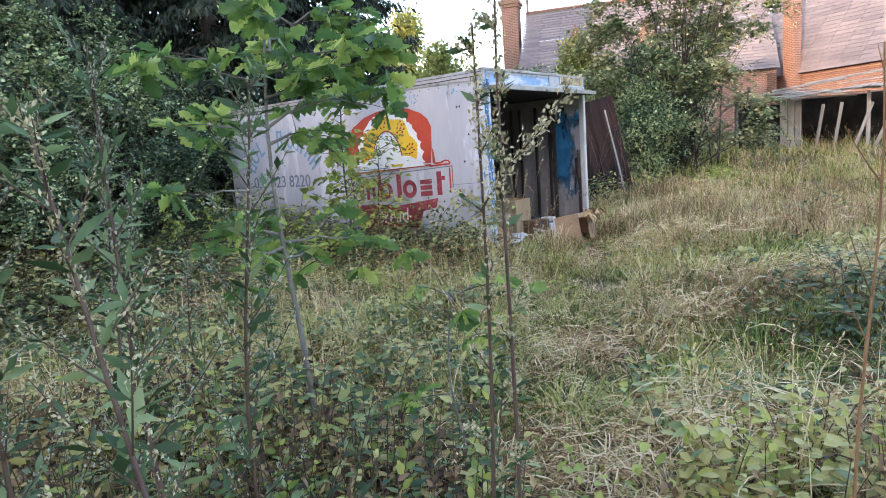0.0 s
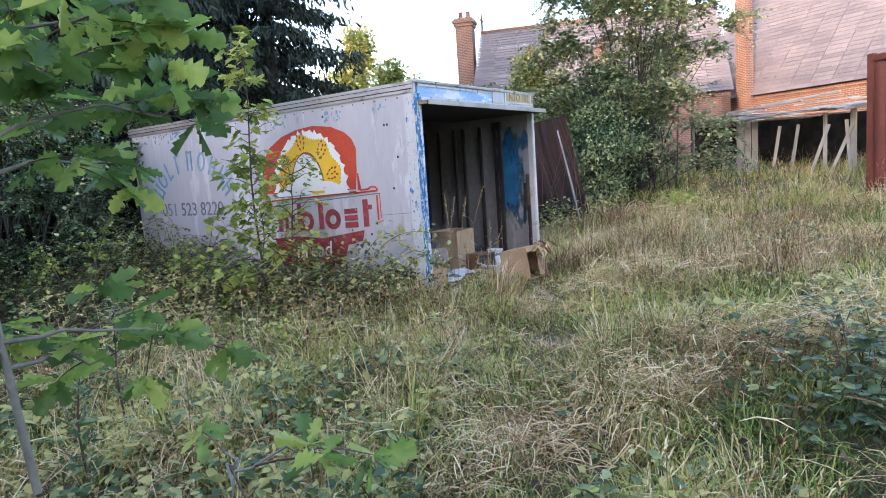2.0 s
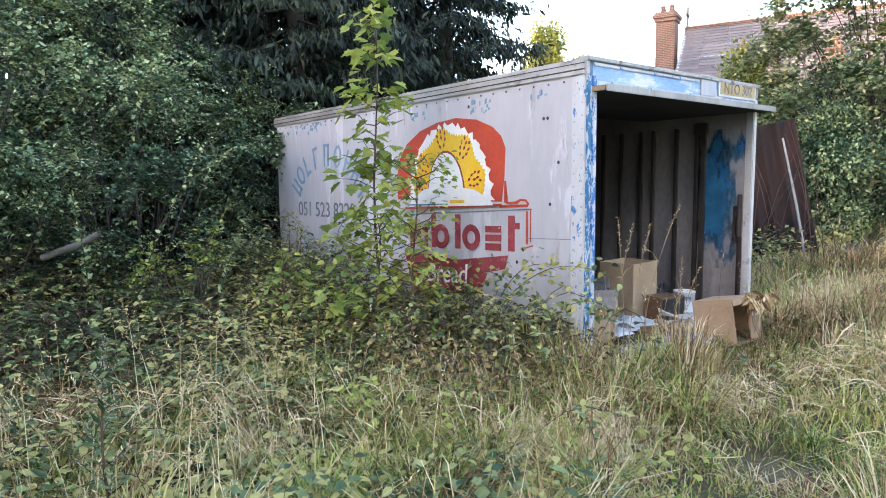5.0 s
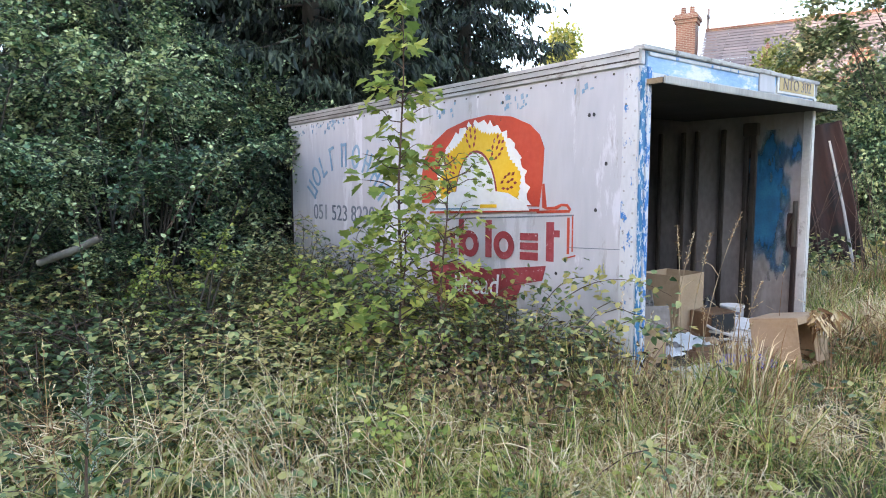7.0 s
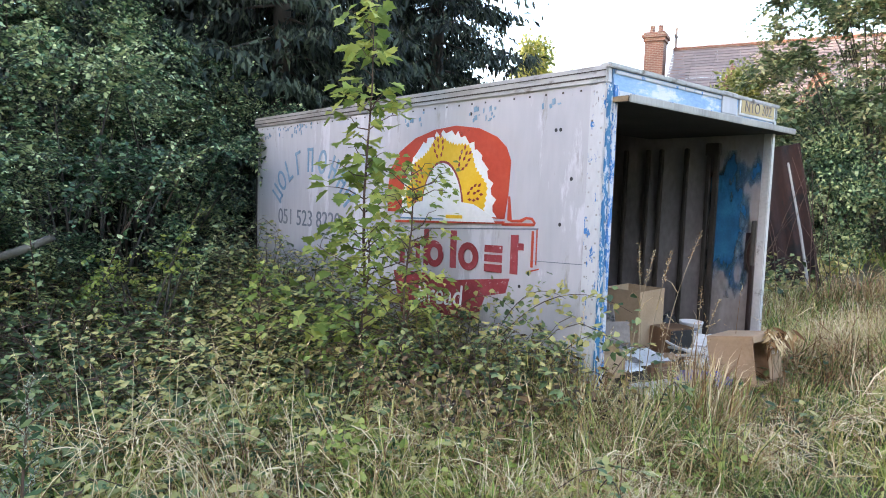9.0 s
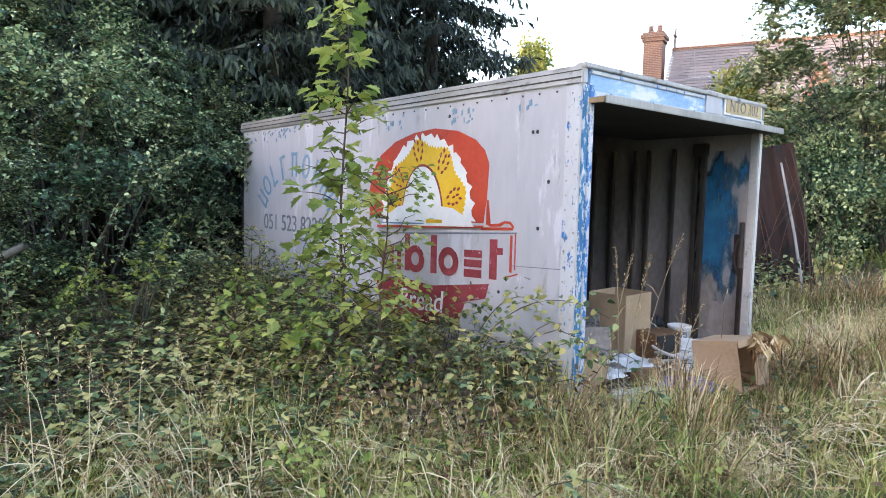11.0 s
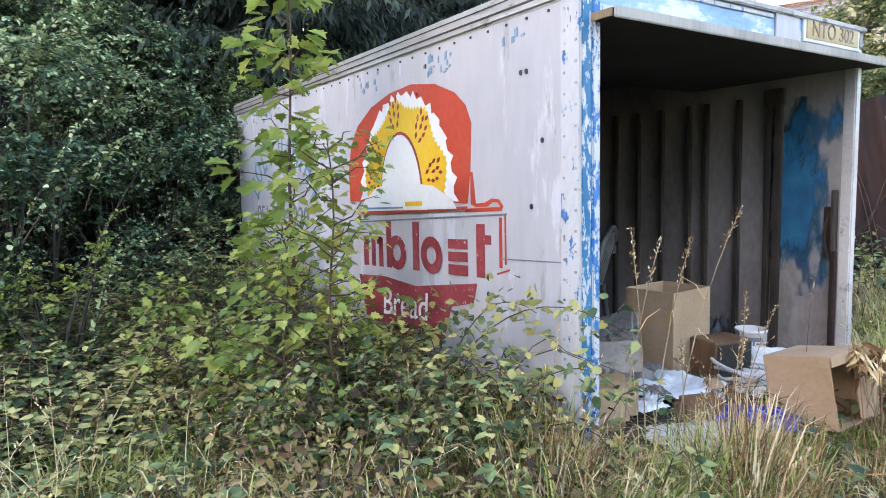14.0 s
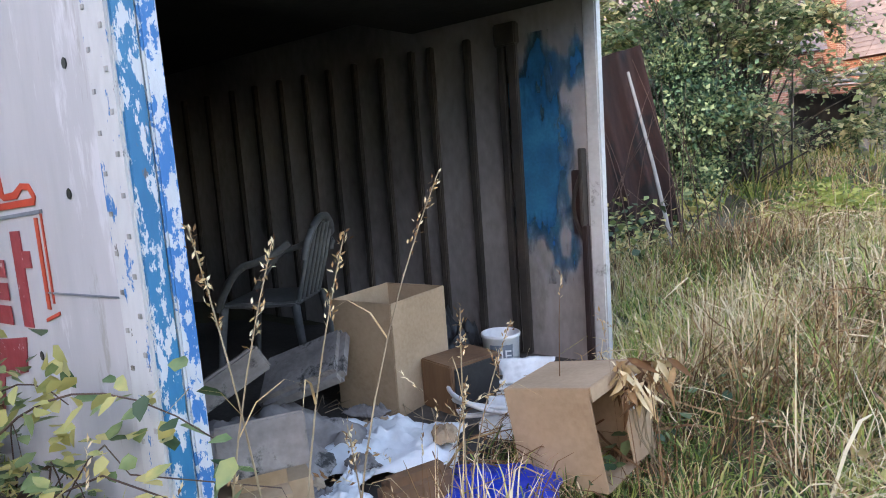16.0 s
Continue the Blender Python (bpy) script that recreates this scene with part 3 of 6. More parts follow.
for ang, rr0 in EARS:
    # wheat ears: pairs of small dark seeds up each ear
    for k in range(4):
        for s in ((-1, 0, 1) if k in (1, 2) else (-1, 1)):
            rr = rr0 - 0.055 + 0.045 * k + (0.02 if s == 0 else 0)
            a = radians(ang + s * (6.5 if k in (1, 2) else 4.0))
            cx, cz = -6.47 + rr * math.cos(a), 1.46 + rr * 1.15 * math.sin(a)
            d = radians(ang + s * 20)
            u, w = (math.cos(d) * 0.023, math.sin(d) * 0.023), (-math.sin(d) * 0.012, math.cos(d) * 0.012)
            sign("seed_mark", [(cx - u[0], cz - u[1]), (cx + w[0], cz + w[1]), (cx + u[0], cz + u[1]), (cx - w[0], cz - w[1])], MAROON, 4, parent=ring)
sign("dark_outline", arc(-6.49, 1.44, 0.270, 0.435, 0, 180), MAROON, 4)
sign("white_disc", arc(-6.49, 1.44, 0.255, 0.415, 0, 180), WHITEPAINT, 5)
sign("white_cap", [(-7.05, 1.36), (-5.86, 1.40), (-5.90, 1.45), (-6.10, 1.53), (-6.45, 1.56), (-6.80, 1.53), (-7.0, 1.43)], WHITEPAINT, 6, "faded white band")
sign("red_line", [(-7.12, 1.335), (-5.76, 1.395), (-5.76, 1.415), (-7.12, 1.355)], REDPAINT, 5)
sign("blue_line", [(-7.05, 1.372), (-6.45, 1.392), (-6.45, 1.402), (-7.05, 1.386)], BLUELETTER, 7)
sign("yellow_dash", [(-6.42, 1.405), (-6.22, 1.412), (-6.22, 1.438), (-6.42, 1.434)], YELPAINT, 7)
# curl beside the loaf
curl = [(-5.80, 1.38), (-5.48, 1.395), (-5.465, 1.42), (-5.50, 1.455), (-5.56, 1.458), (-5.62, 1.435), (-5.70, 1.43), (-5.725, 1.60), (-5.745, 1.60), (-5.745, 1.425), (-5.70, 1.41), (-5.60, 1.415),
        (-5.555, 1.44), (-5.51, 1.437), (-5.487, 1.415), (-5.80, 1.40)]
sign("red_curl", curl, REDPAINT, 1)
# the brand lettering, worn down to plain upright strokes and bowls
BASE_L, BASE_R = (-7.12, 0.975), (-5.56, 1.035)


def onbase(x):
    f = (x - BASE_L[0]) / (BASE_R[0] - BASE_L[0])
    return BASE_L[1] + f * (BASE_R[1] - BASE_L[1])


for x, z, w, h in ((-7.06, 0.0, 0.07, 0.21), (-6.94, 0.0, 0.055, 0.21), (-6.86, 0.155, 0.06, 0.05), (-6.83, 0.0, 0.055, 0.20), (-6.72, 0.0, 0.065, 0.31), (-6.375, 0.0, 0.075, 0.305), (-5.97, 0.0, 0.19, 0.06), (-5.97, 0.078, 0.19, 0.055), (-5.97, 0.15, 0.19, 0.055),
                   (-5.70, 0.0, 0.075, 0.29), (-5.625, 0.18, 0.055, 0.05)):
    b0, b1 = onbase(x), onbase(x + w)
    sign("letter_bar", [(x, b0 + z), (x + w, b1 + z), (x + w, b1 + z + h), (x, b0 + z + h)], MAROON, 1 if w < 0.09 else 2)
for cx, gap in ((-6.57, (0, 360)), (-6.15, (0, 360))):
    # round bowls of the worn strokes
    cz = onbase(cx) + 0.105
    n = 22
    for k in range(n):
        a0, a1 = (gap[0] + (gap[1] - gap[0]) * q / n for q in (k, k + 1))
        sign("letter_bowl", arc(cx, cz, 0.118, 0.112, a0, a1, 2) + arc(cx, cz, 0.055, 0.055, a1, a0, 2), MAROON, 3)
for x0, z0, x1, z1, w in ((-5.50, 1.10, -5.50, 1.36, 0.022), (-5.455, 1.12, -5.455, 1.38, 0.010), (-5.52, 1.06, -5.42, 1.09, 0.010)):
    if x0 == x1:
        sign("banner_edge", [(x0, z0), (x0 + w, z0), (x0 + w, z1), (x0, z1)], REDPAINT, 1)
    else:
        sign("banner_edge", [(x0, z0), (x1, z1), (x1, z1 + w), (x0, z0 + w)], REDPAINT, 1)
sign("banner_edge", [(-7.16, 1.275), (-5.44, 1.372), (-5.44, 1.383), (-7.16, 1.285)], GREYLETTER, 1)
block = sign("red_block", [(-7.15, 0.90), (-6.75, 0.925), (-6.35, 0.905), (-5.70, 0.995), (-5.735, 0.88), (-5.95, 0.83), (-6.04, 0.62), (-7.0, 0.50), (-7.08, 0.70)], MAROON, 1, "faded maroon block")
WALLM = Matrix(((1, 0, 0, 0), (0, 0, -1, 0), (0, 1, 0, 0), (0, 0, 0, 1)))
lettering("lettering", "Bread", 0.25, WHITEPAINT, block, LOCAL @ Matrix.Translation((-6.50, FACE - 0.0055, 0.685)) @ Matrix.Rotation(radians(-4), 4, "Y") @ WALLM, "worn white brush lettering", 0.15)
# arched trade name as plain strokes, and the telephone number
for i in range(9):
    a = radians(165 - 150 * i / 8)
    cx, cz = -8.72 + 0.80 * math.cos(a), 1.42 + 0.50 * math.sin(a)
    rot = (math.pi / 2 - a) * 0.75
    if i in (1, 5):
        for k in range(16):
            a0, a1 = 22.5 * k, 22.5 * (k + 1)
            tri = arc(0, 0, 0.085, 0.13, a0, a1, 2) + arc(0, 0, 0.05, 0.095, a1, a0, 2)
            sign("name_stroke", [(cx + x * math.cos(rot) + z * math.sin(rot), cz - x * math.sin(rot) + z * math.cos(rot)) for x, z in tri], BLUELETTER, 1)
        continue
    for k in (-1, 1):
        if i in (2, 3) and k == 1:
            continue
        px = k * 0.045
        tri = [(px - 0.016, -0.13), (px + 0.016, -0.13), (px + 0.016, 0.13), (px - 0.016, 0.13)]
        sign("name_stroke", [(cx + x * math.cos(rot) + z * math.sin(rot), cz - x * math.sin(rot) + z * math.cos(rot)) for x, z in tri], BLUELETTER, 1)
    bar = {0: -0.11, 1: -0.11, 2: -0.11, 3: 0.11, 4: 0.11, 5: 0.0, 6: 0.0, 7: 0.0, 8: 0.0}[i]
    tri = [(-0.06, bar - 0.016), (0.06, bar - 0.016), (0.06, bar + 0.016), (-0.06, bar + 0.016)]
    sign("name_stroke", [(cx + x * math.cos(rot) + z * math.sin(rot), cz - x * math.sin(rot) + z * math.cos(rot)) for x, z in tri], BLUELETTER, 2)
lettering("lettering", "051 523 8220", 0.25, GREYLETTER, side_sign, LOCAL @ Matrix.Translation((-8.78, FACE - 0.001, 1.20)) @ WALLM, "faded grey telephone number")
# old blue marks along the top, holes and a panel seam
r = random.Random(5)
for cx, cz, n, s in ((-5.38, 2.22, 5, 0.05), (-6.05, 2.20, 16, 0.10), (-9.3, 2.22, 12, 0.14), (-8.9, 2.24, 14, 0.13), (-9.75, 2.2, 5, 0.06), (-6.95, 2.22, 10, 0.12)):
    for i in range(n):
        x, z = cx + r.uniform(-s, s) * 1.5, cz + r.uniform(-s, s) * 0.45
        w, h = r.uniform(0.008, 0.03), r.uniform(0.012, 0.05)
        sign("paint_fleck", [(x, z), (x + w, z + 0.006), (x + w * 0.8, z + h), (x - 0.004, z + h * 0.8)], BLUELETTER, 1)
for x, z in ((-5.17, 1.73), (-5.32, 2.06), (-5.28, 2.06), (-6.18, 2.23), (-6.2, 2.10), (-6.28, 2.08), (-5.25, 1.42), (-5.60, 0.95)):
    sign("rivet_hole", arc(x, z, 0.012, 0.014, 0, 330, 8), BLACK, 1)
sign("panel_seam", [(-5.50, 1.145), (-5.02, 1.165), (-5.02, 1.170), (-5.50, 1.150)], GREYLETTER, 1)
for i in range(34):
    x = XE + 0.12 + i * 0.15
    bpart("screw", box_bm(x, Y0 - 0.005, TZ - 0.152, x + 0.012, Y0, TZ - 0.140), BATTEN)
for i in range(22):
    z = FZ + 0.05 + i * 0.092
    bpart("screw", box_bm(X0 - 0.102, Y0 - 0.014, z, X0 - 0.091, Y0 - 0.010, z + 0.011), DIRTYRAIL)
    bpart("screw", box_bm(X0 - 0.032, Y0 - 0.014, z + 0.04, X0 - 0.020, Y0 - 0.010, z + 0.052), DIRTYRAIL)

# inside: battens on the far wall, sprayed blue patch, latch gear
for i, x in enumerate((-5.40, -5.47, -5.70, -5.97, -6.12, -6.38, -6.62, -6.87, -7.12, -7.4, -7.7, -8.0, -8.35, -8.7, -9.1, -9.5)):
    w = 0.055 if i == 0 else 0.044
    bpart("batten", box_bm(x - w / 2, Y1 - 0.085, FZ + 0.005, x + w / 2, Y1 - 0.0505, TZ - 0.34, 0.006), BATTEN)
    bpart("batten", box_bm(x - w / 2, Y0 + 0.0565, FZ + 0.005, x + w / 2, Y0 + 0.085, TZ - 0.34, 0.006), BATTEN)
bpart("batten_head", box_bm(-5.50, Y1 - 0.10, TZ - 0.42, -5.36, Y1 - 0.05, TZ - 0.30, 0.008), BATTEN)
bpart("door_jamb", box_bm(X0 - 0.10, Y1 - 0.10, FZ, X0 - 0.07, Y1 - 0.055, FZ + 0.75, 0.005), RUST, "rusty lower door jamb")
bpart("door_jamb", box_bm(X0 - 0.095, Y1 - 0.12, FZ + 0.75, X0 - 0.075, Y1 - 0.055, FZ + 1.15, 0.005), BATTEN)
# spray paint: overlapping ragged blobs just off the panel
SPRAY = mat("sprayed_blue_paint", [(0.008, 0.085, 0.18), (0.014, 0.13, 0.26), (0.03, 0.19, 0.33)], 5, 60, 0.6, bump=0.1)


def spraymat():
    """Blue spray whose cover thins out to nothing at its ragged edge."""
    N, L = SPRAY.node_tree.nodes, SPRAY.node_tree.links
    tc = N.new("ShaderNodeTexCoord")
    gr = N.new("ShaderNodeVectorMath")
    gr.operation = "LENGTH"
    mp = N.new("ShaderNodeMapping")
    mp.inputs["Location"].default_value = (-1.0, 0, -1.0)
    mp.inputs["Scale"].default_value = (2.0, 0, 2.0)
    L.new(tc.outputs["Generated"], mp.inputs[0])
    L.new(mp.outputs[0], gr.inputs[0])
    ns = N.new("ShaderNodeTexNoise")
    ns.inputs["Scale"].default_value, ns.inputs["Detail"].default_value = 8, 8
    mp2 = N.new("ShaderNodeMapping")
    mp2.inputs["Scale"].default_value = (1, 1, 0.35)
    L.new(tc.outputs["Object"], mp2.inputs[0])
    L.new(mp2.outputs[0], ns.inputs["Vector"])
    a = N.new("ShaderNodeMath")
    a.operation = "MULTIPLY_ADD"
    L.new(ns.outputs[0], a.inputs[0])
    a.inputs[1].default_value = 3.2
    L.new(gr.outputs["Value"], a.inputs[2])
    mr = N.new("ShaderNodeMapRange")
    mr.inputs[1].default_value, mr.inputs[2].default_value, mr.inputs[3].default_value, mr.inputs[4].default_value = 1.95, 2.55, 1.0, 0.0
    L.new(a.outputs[0], mr.inputs[0])
    L.new(mr.outputs[0], N["Principled BSDF"].inputs["Alpha"])


spraymat()
bpart("spray_paint", box_bm(-5.50, Y1 - 0.054, 0.72, -4.99, Y1 - 0.0515, 2.08), SPRAY, "patch of sprayed blue paint")
plate_text = Matrix(((0, 0, 1, 0), (1, 0, 0, 0), (0, 1, 0, 0), (0, 0, 0, 1)))
lettering("lettering", "NTO 302", 0.125, FOAM, plate, LOCAL @ Matrix.Translation((X0 + 0.019, 8.73, TZ - 0.105)) @ plate_text, "faded letters")


# ---- clutter in the open end ----
def carton(name, w, d, h, place, yaw, label, tilt=(0, 0), flaps=True, open_side="top"):
    """A cardboard carton with thin walls, one open side and bent flaps."""
    c = thing(name, label, "cardboard box", place)
    c.rotation_euler = (radians(tilt[0]), radians(tilt[1]), radians(yaw))
    t = 0.006
    for nm, b in (("side", (-w / 2, -d / 2, 0, w / 2, -d / 2 + t, h)), ("side", (-w / 2, d / 2 - t, 0, w / 2, d / 2, h)), ("side", (-w / 2, -d / 2 + t, 0, -w / 2 + t, d / 2 - t, h)),
                  ("side", (w / 2 - t, -d / 2 + t, 0, w / 2, d / 2 - t, h)), ("base", (-w / 2 + t, -d / 2 + t, 0.0, w / 2 - t, d / 2 - t, t))):
        part(nm, box_bm(*b, 0.002), CARD, c)
    if flaps:
        for k, (x, y, ax, ang) in enumerate(((0, -d / 2, "X", 130), (0, d / 2, "X", -70), (-w / 2, 0, "Y", -120), (w / 2, 0, "Y", 100))):
            bm = box_bm(-w / 2 + 0.01, 0, 0, w / 2 - 0.01, t, d * 0.42) if ax == "X" else box_bm(0, -d / 2 + 0.01, 0, t, d / 2 - 0.01, w * 0.42)
            bmesh.ops.transform(bm, matrix=Matrix.Translation((x, y, h)) @ Matrix.Rotation(radians(ang), 4, ax), verts=bm.verts)
            part("flap", bm, CARD, c)
    return c


def crumple(name, label, category, material, cx, cy, z, sx, sy, hump, seed, yaw=0.0, tilt=0.0):
    """A crumpled sheet lying on the heap."""
    n = 22
    bm = bmesh.new()
    bmesh.ops.create_grid(bm, x_segments=n, y_segments=n, size=0.5)
    for v in bm.verts:
        x, y = v.co.x, v.co.y
        q = Vector((x * 4 + seed * 3.1, y * 4, seed))
        edge = max(abs(x), abs(y)) * 2
        h = noise.noise(q) * 0.35 + abs(noise.noise(q * 2.3)) * 0.55 + abs(noise.noise(q * 4.7)) * 0.25
        v.co.z = hump * (h + 0.45) * (1 - 0.6 * edge ** 3) + 0.01 + tilt * y
        v.co.x = x * sx * (1 + 0.22 * noise.noise(Vector((y * 3, seed, 1))))
        v.co.y = y * sy * (1 + 0.22 * noise.noise(Vector((x * 3, seed, 5))))
    ext = bmesh.ops.extrude_face_region(bm, geom=bm.faces[:])
    bmesh.ops.translate(bm, verts=[v for v in ext["geom"] if isinstance(v, bmesh.types.BMVert)], vec=(0, 0, 0.003))
    bmesh.ops.recalc_face_normals(bm, faces=bm.faces)
    ob = part(name, bm, material, None, "", True)
    ob.location, ob.rotation_euler = (cx, cy, z), (0, 0, radians(yaw))
    return tagged(ob, label, category)


carton("cardboard_box", 0.42, 0.36, 0.53, (-5.62, 8.16, FZ + 0.001), 94, "tall brown cardboard box standing open on the deck", flaps=False)
# tipped carton at the sill
tipped = carton("cardboard_box", 0.36, 0.34, 0.34, (-4.72, 7.98, 0.43), 3, "crushed brown cardboard box tipped over at the sill", (4, 80), False)
bm = box_bm(-0.178, 0, 0, 0.16, 0.15, 0.005, 0.002)
bmesh.ops.transform(bm, matrix=Matrix.Translation((0, 0.03, 0.342)) @ Matrix.Rotation(radians(9), 4, "X"), verts=bm.verts)
flap = part("flap", bm, CARD, tipped)
bm = box_bm(-0.13, 0.04, 0.0055, -0.02, 0.13, 0.007)
bmesh.ops.transform(bm, matrix=Matrix.Translation((0, 0.03, 0.342)) @ Matrix.Rotation(radians(9), 4, "X"), verts=bm.verts)
part("label", bm, WHITEPAINT, flap, "white paper label")
part("flap", box_bm(-0.179, -0.165, 0.341, -0.13, 0.028, 0.346, 0.002), CARD, tipped, "torn cardboard edge")
shelfbox = thing("loudspeaker", "small brown veneered loudspeaker cabinet with dark front", "loudspeaker", (-5.30, 8.27, FZ + 0.001))
shelfbox.rotation_euler = (0, 0, radians(-12))
part("cabinet", box_bm(-0.11, -0.15, 0, 0.11, 0.15, 0.23, 0.006), BROWNWOOD, shelfbox)
part("grille", box_bm(0.11, -0.135, 0.015, 0.118, 0.135, 0.215, 0.003), BLACK, shelfbox, "black cloth grille")


def revolve(profile, seg=20):
    bm = bmesh.new()
    vs = [bm.verts.new((rad, 0, z)) for rad, z in profile]
    es = [bm.edges.new((a, b)) for a, b in zip(vs, vs[1:])]
    bmesh.ops.spin(bm, geom=vs + es, cent=(0, 0, 0), axis=(0, 0, 1), dvec=(0, 0, 0), angle=2 * math.pi, steps=seg, use_duplicate=False)
    bmesh.ops.remove_doubles(bm, verts=bm.verts, dist=0.0005)
    bmesh.ops.recalc_face_normals(bm, faces=bm.faces)
    return bm


can = thing("paint_tub", "white plastic paint tub with a dark printed label", "tub", (-5.38, 8.74, FZ + 0.001))
part("tub", revolve([(0.0, 0), (0.085, 0), (0.092, 0.006), (0.10, 0.19), (0.106, 0.195), (0.106, 0.21), (0.098, 0.212), (0.095, 0.05), (0.0, 0.045)]), WHITEPLASTIC, can, "", True)
lb = bmesh.new()
for i in range(9):
    for z in (0.045, 0.165):
        a = radians(-92 + 9 * i)
        rr = 0.0925 + 0.0085 * z / 0.19 + 0.0015
        lb.verts.new((rr * math.cos(a), rr * math.sin(a), z))
lb.verts.ensure_lookup_table()
for i in range(8):
    lb.faces.new((lb.verts[2 * i], lb.verts[2 * i + 2], lb.verts[2 * i + 3], lb.verts[2 * i + 1]))
part("label", lb, GREYLETTER, can, "dark grey label")
lettering("lettering", "MF", 0.085, WHITEPAINT, can, Matrix.Rotation(radians(-56 + 90), 4, "Z") @ Matrix.Translation((0, -0.103, 0.08)) @ WALLM)

crumple("plastic_sheet", "crumpled white plastic sheet on the deck", "sheet", WHITEPLASTIC, -5.22, 7.62, FZ + 0.01, 0.62, 0.42, 0.12, 1, 30)
crumple("plastic_sheet", "torn white plastic sheet spilling over the sill", "sheet", WHITEPLASTIC, -4.80, 7.38, FZ - 0.045, 0.66, 0.38, 0.06, 2, 76)
crumple("plastic_bag", "crumpled bright blue plastic bag", "bag", BLUEPLASTIC, -4.69, 7.64, FZ - 0.004, 0.42, 0.30, 0.07, 3, 20)
crumple("plastic_sheet", "flat piece of white board beside the tub", "board", WHITEPLASTIC, -5.08, 8.50, FZ + 0.03, 0.26, 0.20, 0.03, 4, 35, 0.2)
crumple("plastic_sheet", "small white board on the deck", "board", WHITEPLASTIC, -4.93, 8.12, FZ + 0.03, 0.25, 0.20, 0.02, 5, 15, 0.1)
crumple("rubbish", "dark heap of rags and rubbish on the deck", "rubbish", FOAM, -5.55, 7.35, FZ + 0.005, 0.7, 0.7, 0.22, 6, 0)
crumple("black_bag", "crumpled black bin bag against the wall", "bag", BLACK, -5.75, 8.65, FZ + 0.005, 0.4, 0.4, 0.34, 7, 0)
for nm, lbl, cat_, m_, (a, b, c), loc, rot in (
        ("cushion", "stained grey foam cushion leaning on the heap", "cushion", FOAM, (0.42, 0.30, 0.09), (-5.75, 7.72, FZ + 0.26), (28, -20, 30)),
        ("board", "pale chipboard panel leaning in the heap", "board", FOAM, (0.25, 0.02, 0.15), (-4.98, 6.94, 0.69), (-12, 0, 62)),
        ("board", "pale broken board on the heap", "board", FOAM, (0.36, 0.03, 0.12), (-5.65, 7.25, FZ + 0.36), (10, -28, 60)),
        ("wood_block", "brown wooden box end by the sill", "box", BROWNWOOD, (0.26, 0.10, 0.14), (-4.86, 7.42, FZ + 0.07), (0, 0, 70)),
        ("wood_block", "damp brown cardboard pad under the heap", "cardboard", CARD, (0.30, 0.24, 0.31), (-5.08, 6.98, FZ + 0.156), (0, 0, 62))):
    ob = part(nm, box_bm(-a / 2, -b / 2, -c / 2, a / 2, b / 2, c / 2, min(a, b, c) * 0.3), m_)
    ob.location, ob.rotation_euler = loc, [radians(v) for v in rot]
    tagged(ob, lbl, cat_)
r = random.Random(77)
for k in range(11):
    kind_ = k % 3
    m_, col = ((WHITEPLASTIC, "white"), (CARD, "brown"), (FOAM, "grey"))[kind_]
    crumple("scrap", "crumpled %s scrap of packaging on the deck" % col, "scrap", m_, r.uniform(-5.6, -5.0), r.uniform(7.1, 8.0), FZ + 0.015 + r.uniform(0, 0.05), r.uniform(0.10, 0.2), r.uniform(0.08, 0.16), r.uniform(0.04, 0.09), 20 + k, r.uniform(0, 180))
litter = Soup()
for k in range(160):
    x, y, a = r.uniform(-6.0, -4.75), r.uniform(7.0, 8.6), r.uniform(0, 6.28)
    L = r.uniform(0.08, 0.25)
    tube(litter, [(x, y, FZ + 0.012 + r.uniform(0, 0.05)), (x + math.cos(a) * L * 0.5, y + math.sin(a) * L * 0.5, FZ + 0.03 + r.uniform(0, 0.06)), (x + math.cos(a + 0.3) * L, y + math.sin(a + 0.3) * L, FZ + 0.012)], [0.002] * 3, 4)
tagged(litter.make("straw_litter", PALESTEM), "dry straw litter blown over the deck", "straw", kind="stuff")
# strap and latch by the far post
lt = Soup()
a = np.linspace(0, 1, 12)
tube(lt, np.stack([X0 - 0.10 - 0.05 * np.sin(a * 3.1), np.full(12, Y1 - 0.075), 1.32 - 0.34 * a], 1) + 0, [0.012] * 12, 6)
bm_l = lt.make("door_strap", BATTEN, lorry, "dark hanging door strap")
bm_l.data.transform(LOCAL)
bpart("latch_plate", box_bm(X0 - 0.16, Y1 - 0.075, 1.0, X0 - 0.075, Y1 - 0.056, 1.34, 0.006), RUST, "rusty latch plate")
# loops of white pipe
s = Soup()
for k in range(3):
    a = np.linspace(0.4, 5.6, 26)
    tube(s, np.stack([-5.08 + (0.17 + 0.02 * k) * np.cos(a), 8.22 + (0.16 + 0.015 * k) * np.sin(a), FZ + 0.03 + 0.025 * k + 0.05 * np.maximum(0, np.sin(a + 2 + k))], 1), [0.011] * 26, 6)
tagged(s.make("pipe_coil", WHITEPLASTIC, smooth=True), "loose coil of white plastic pipe", "pipe")

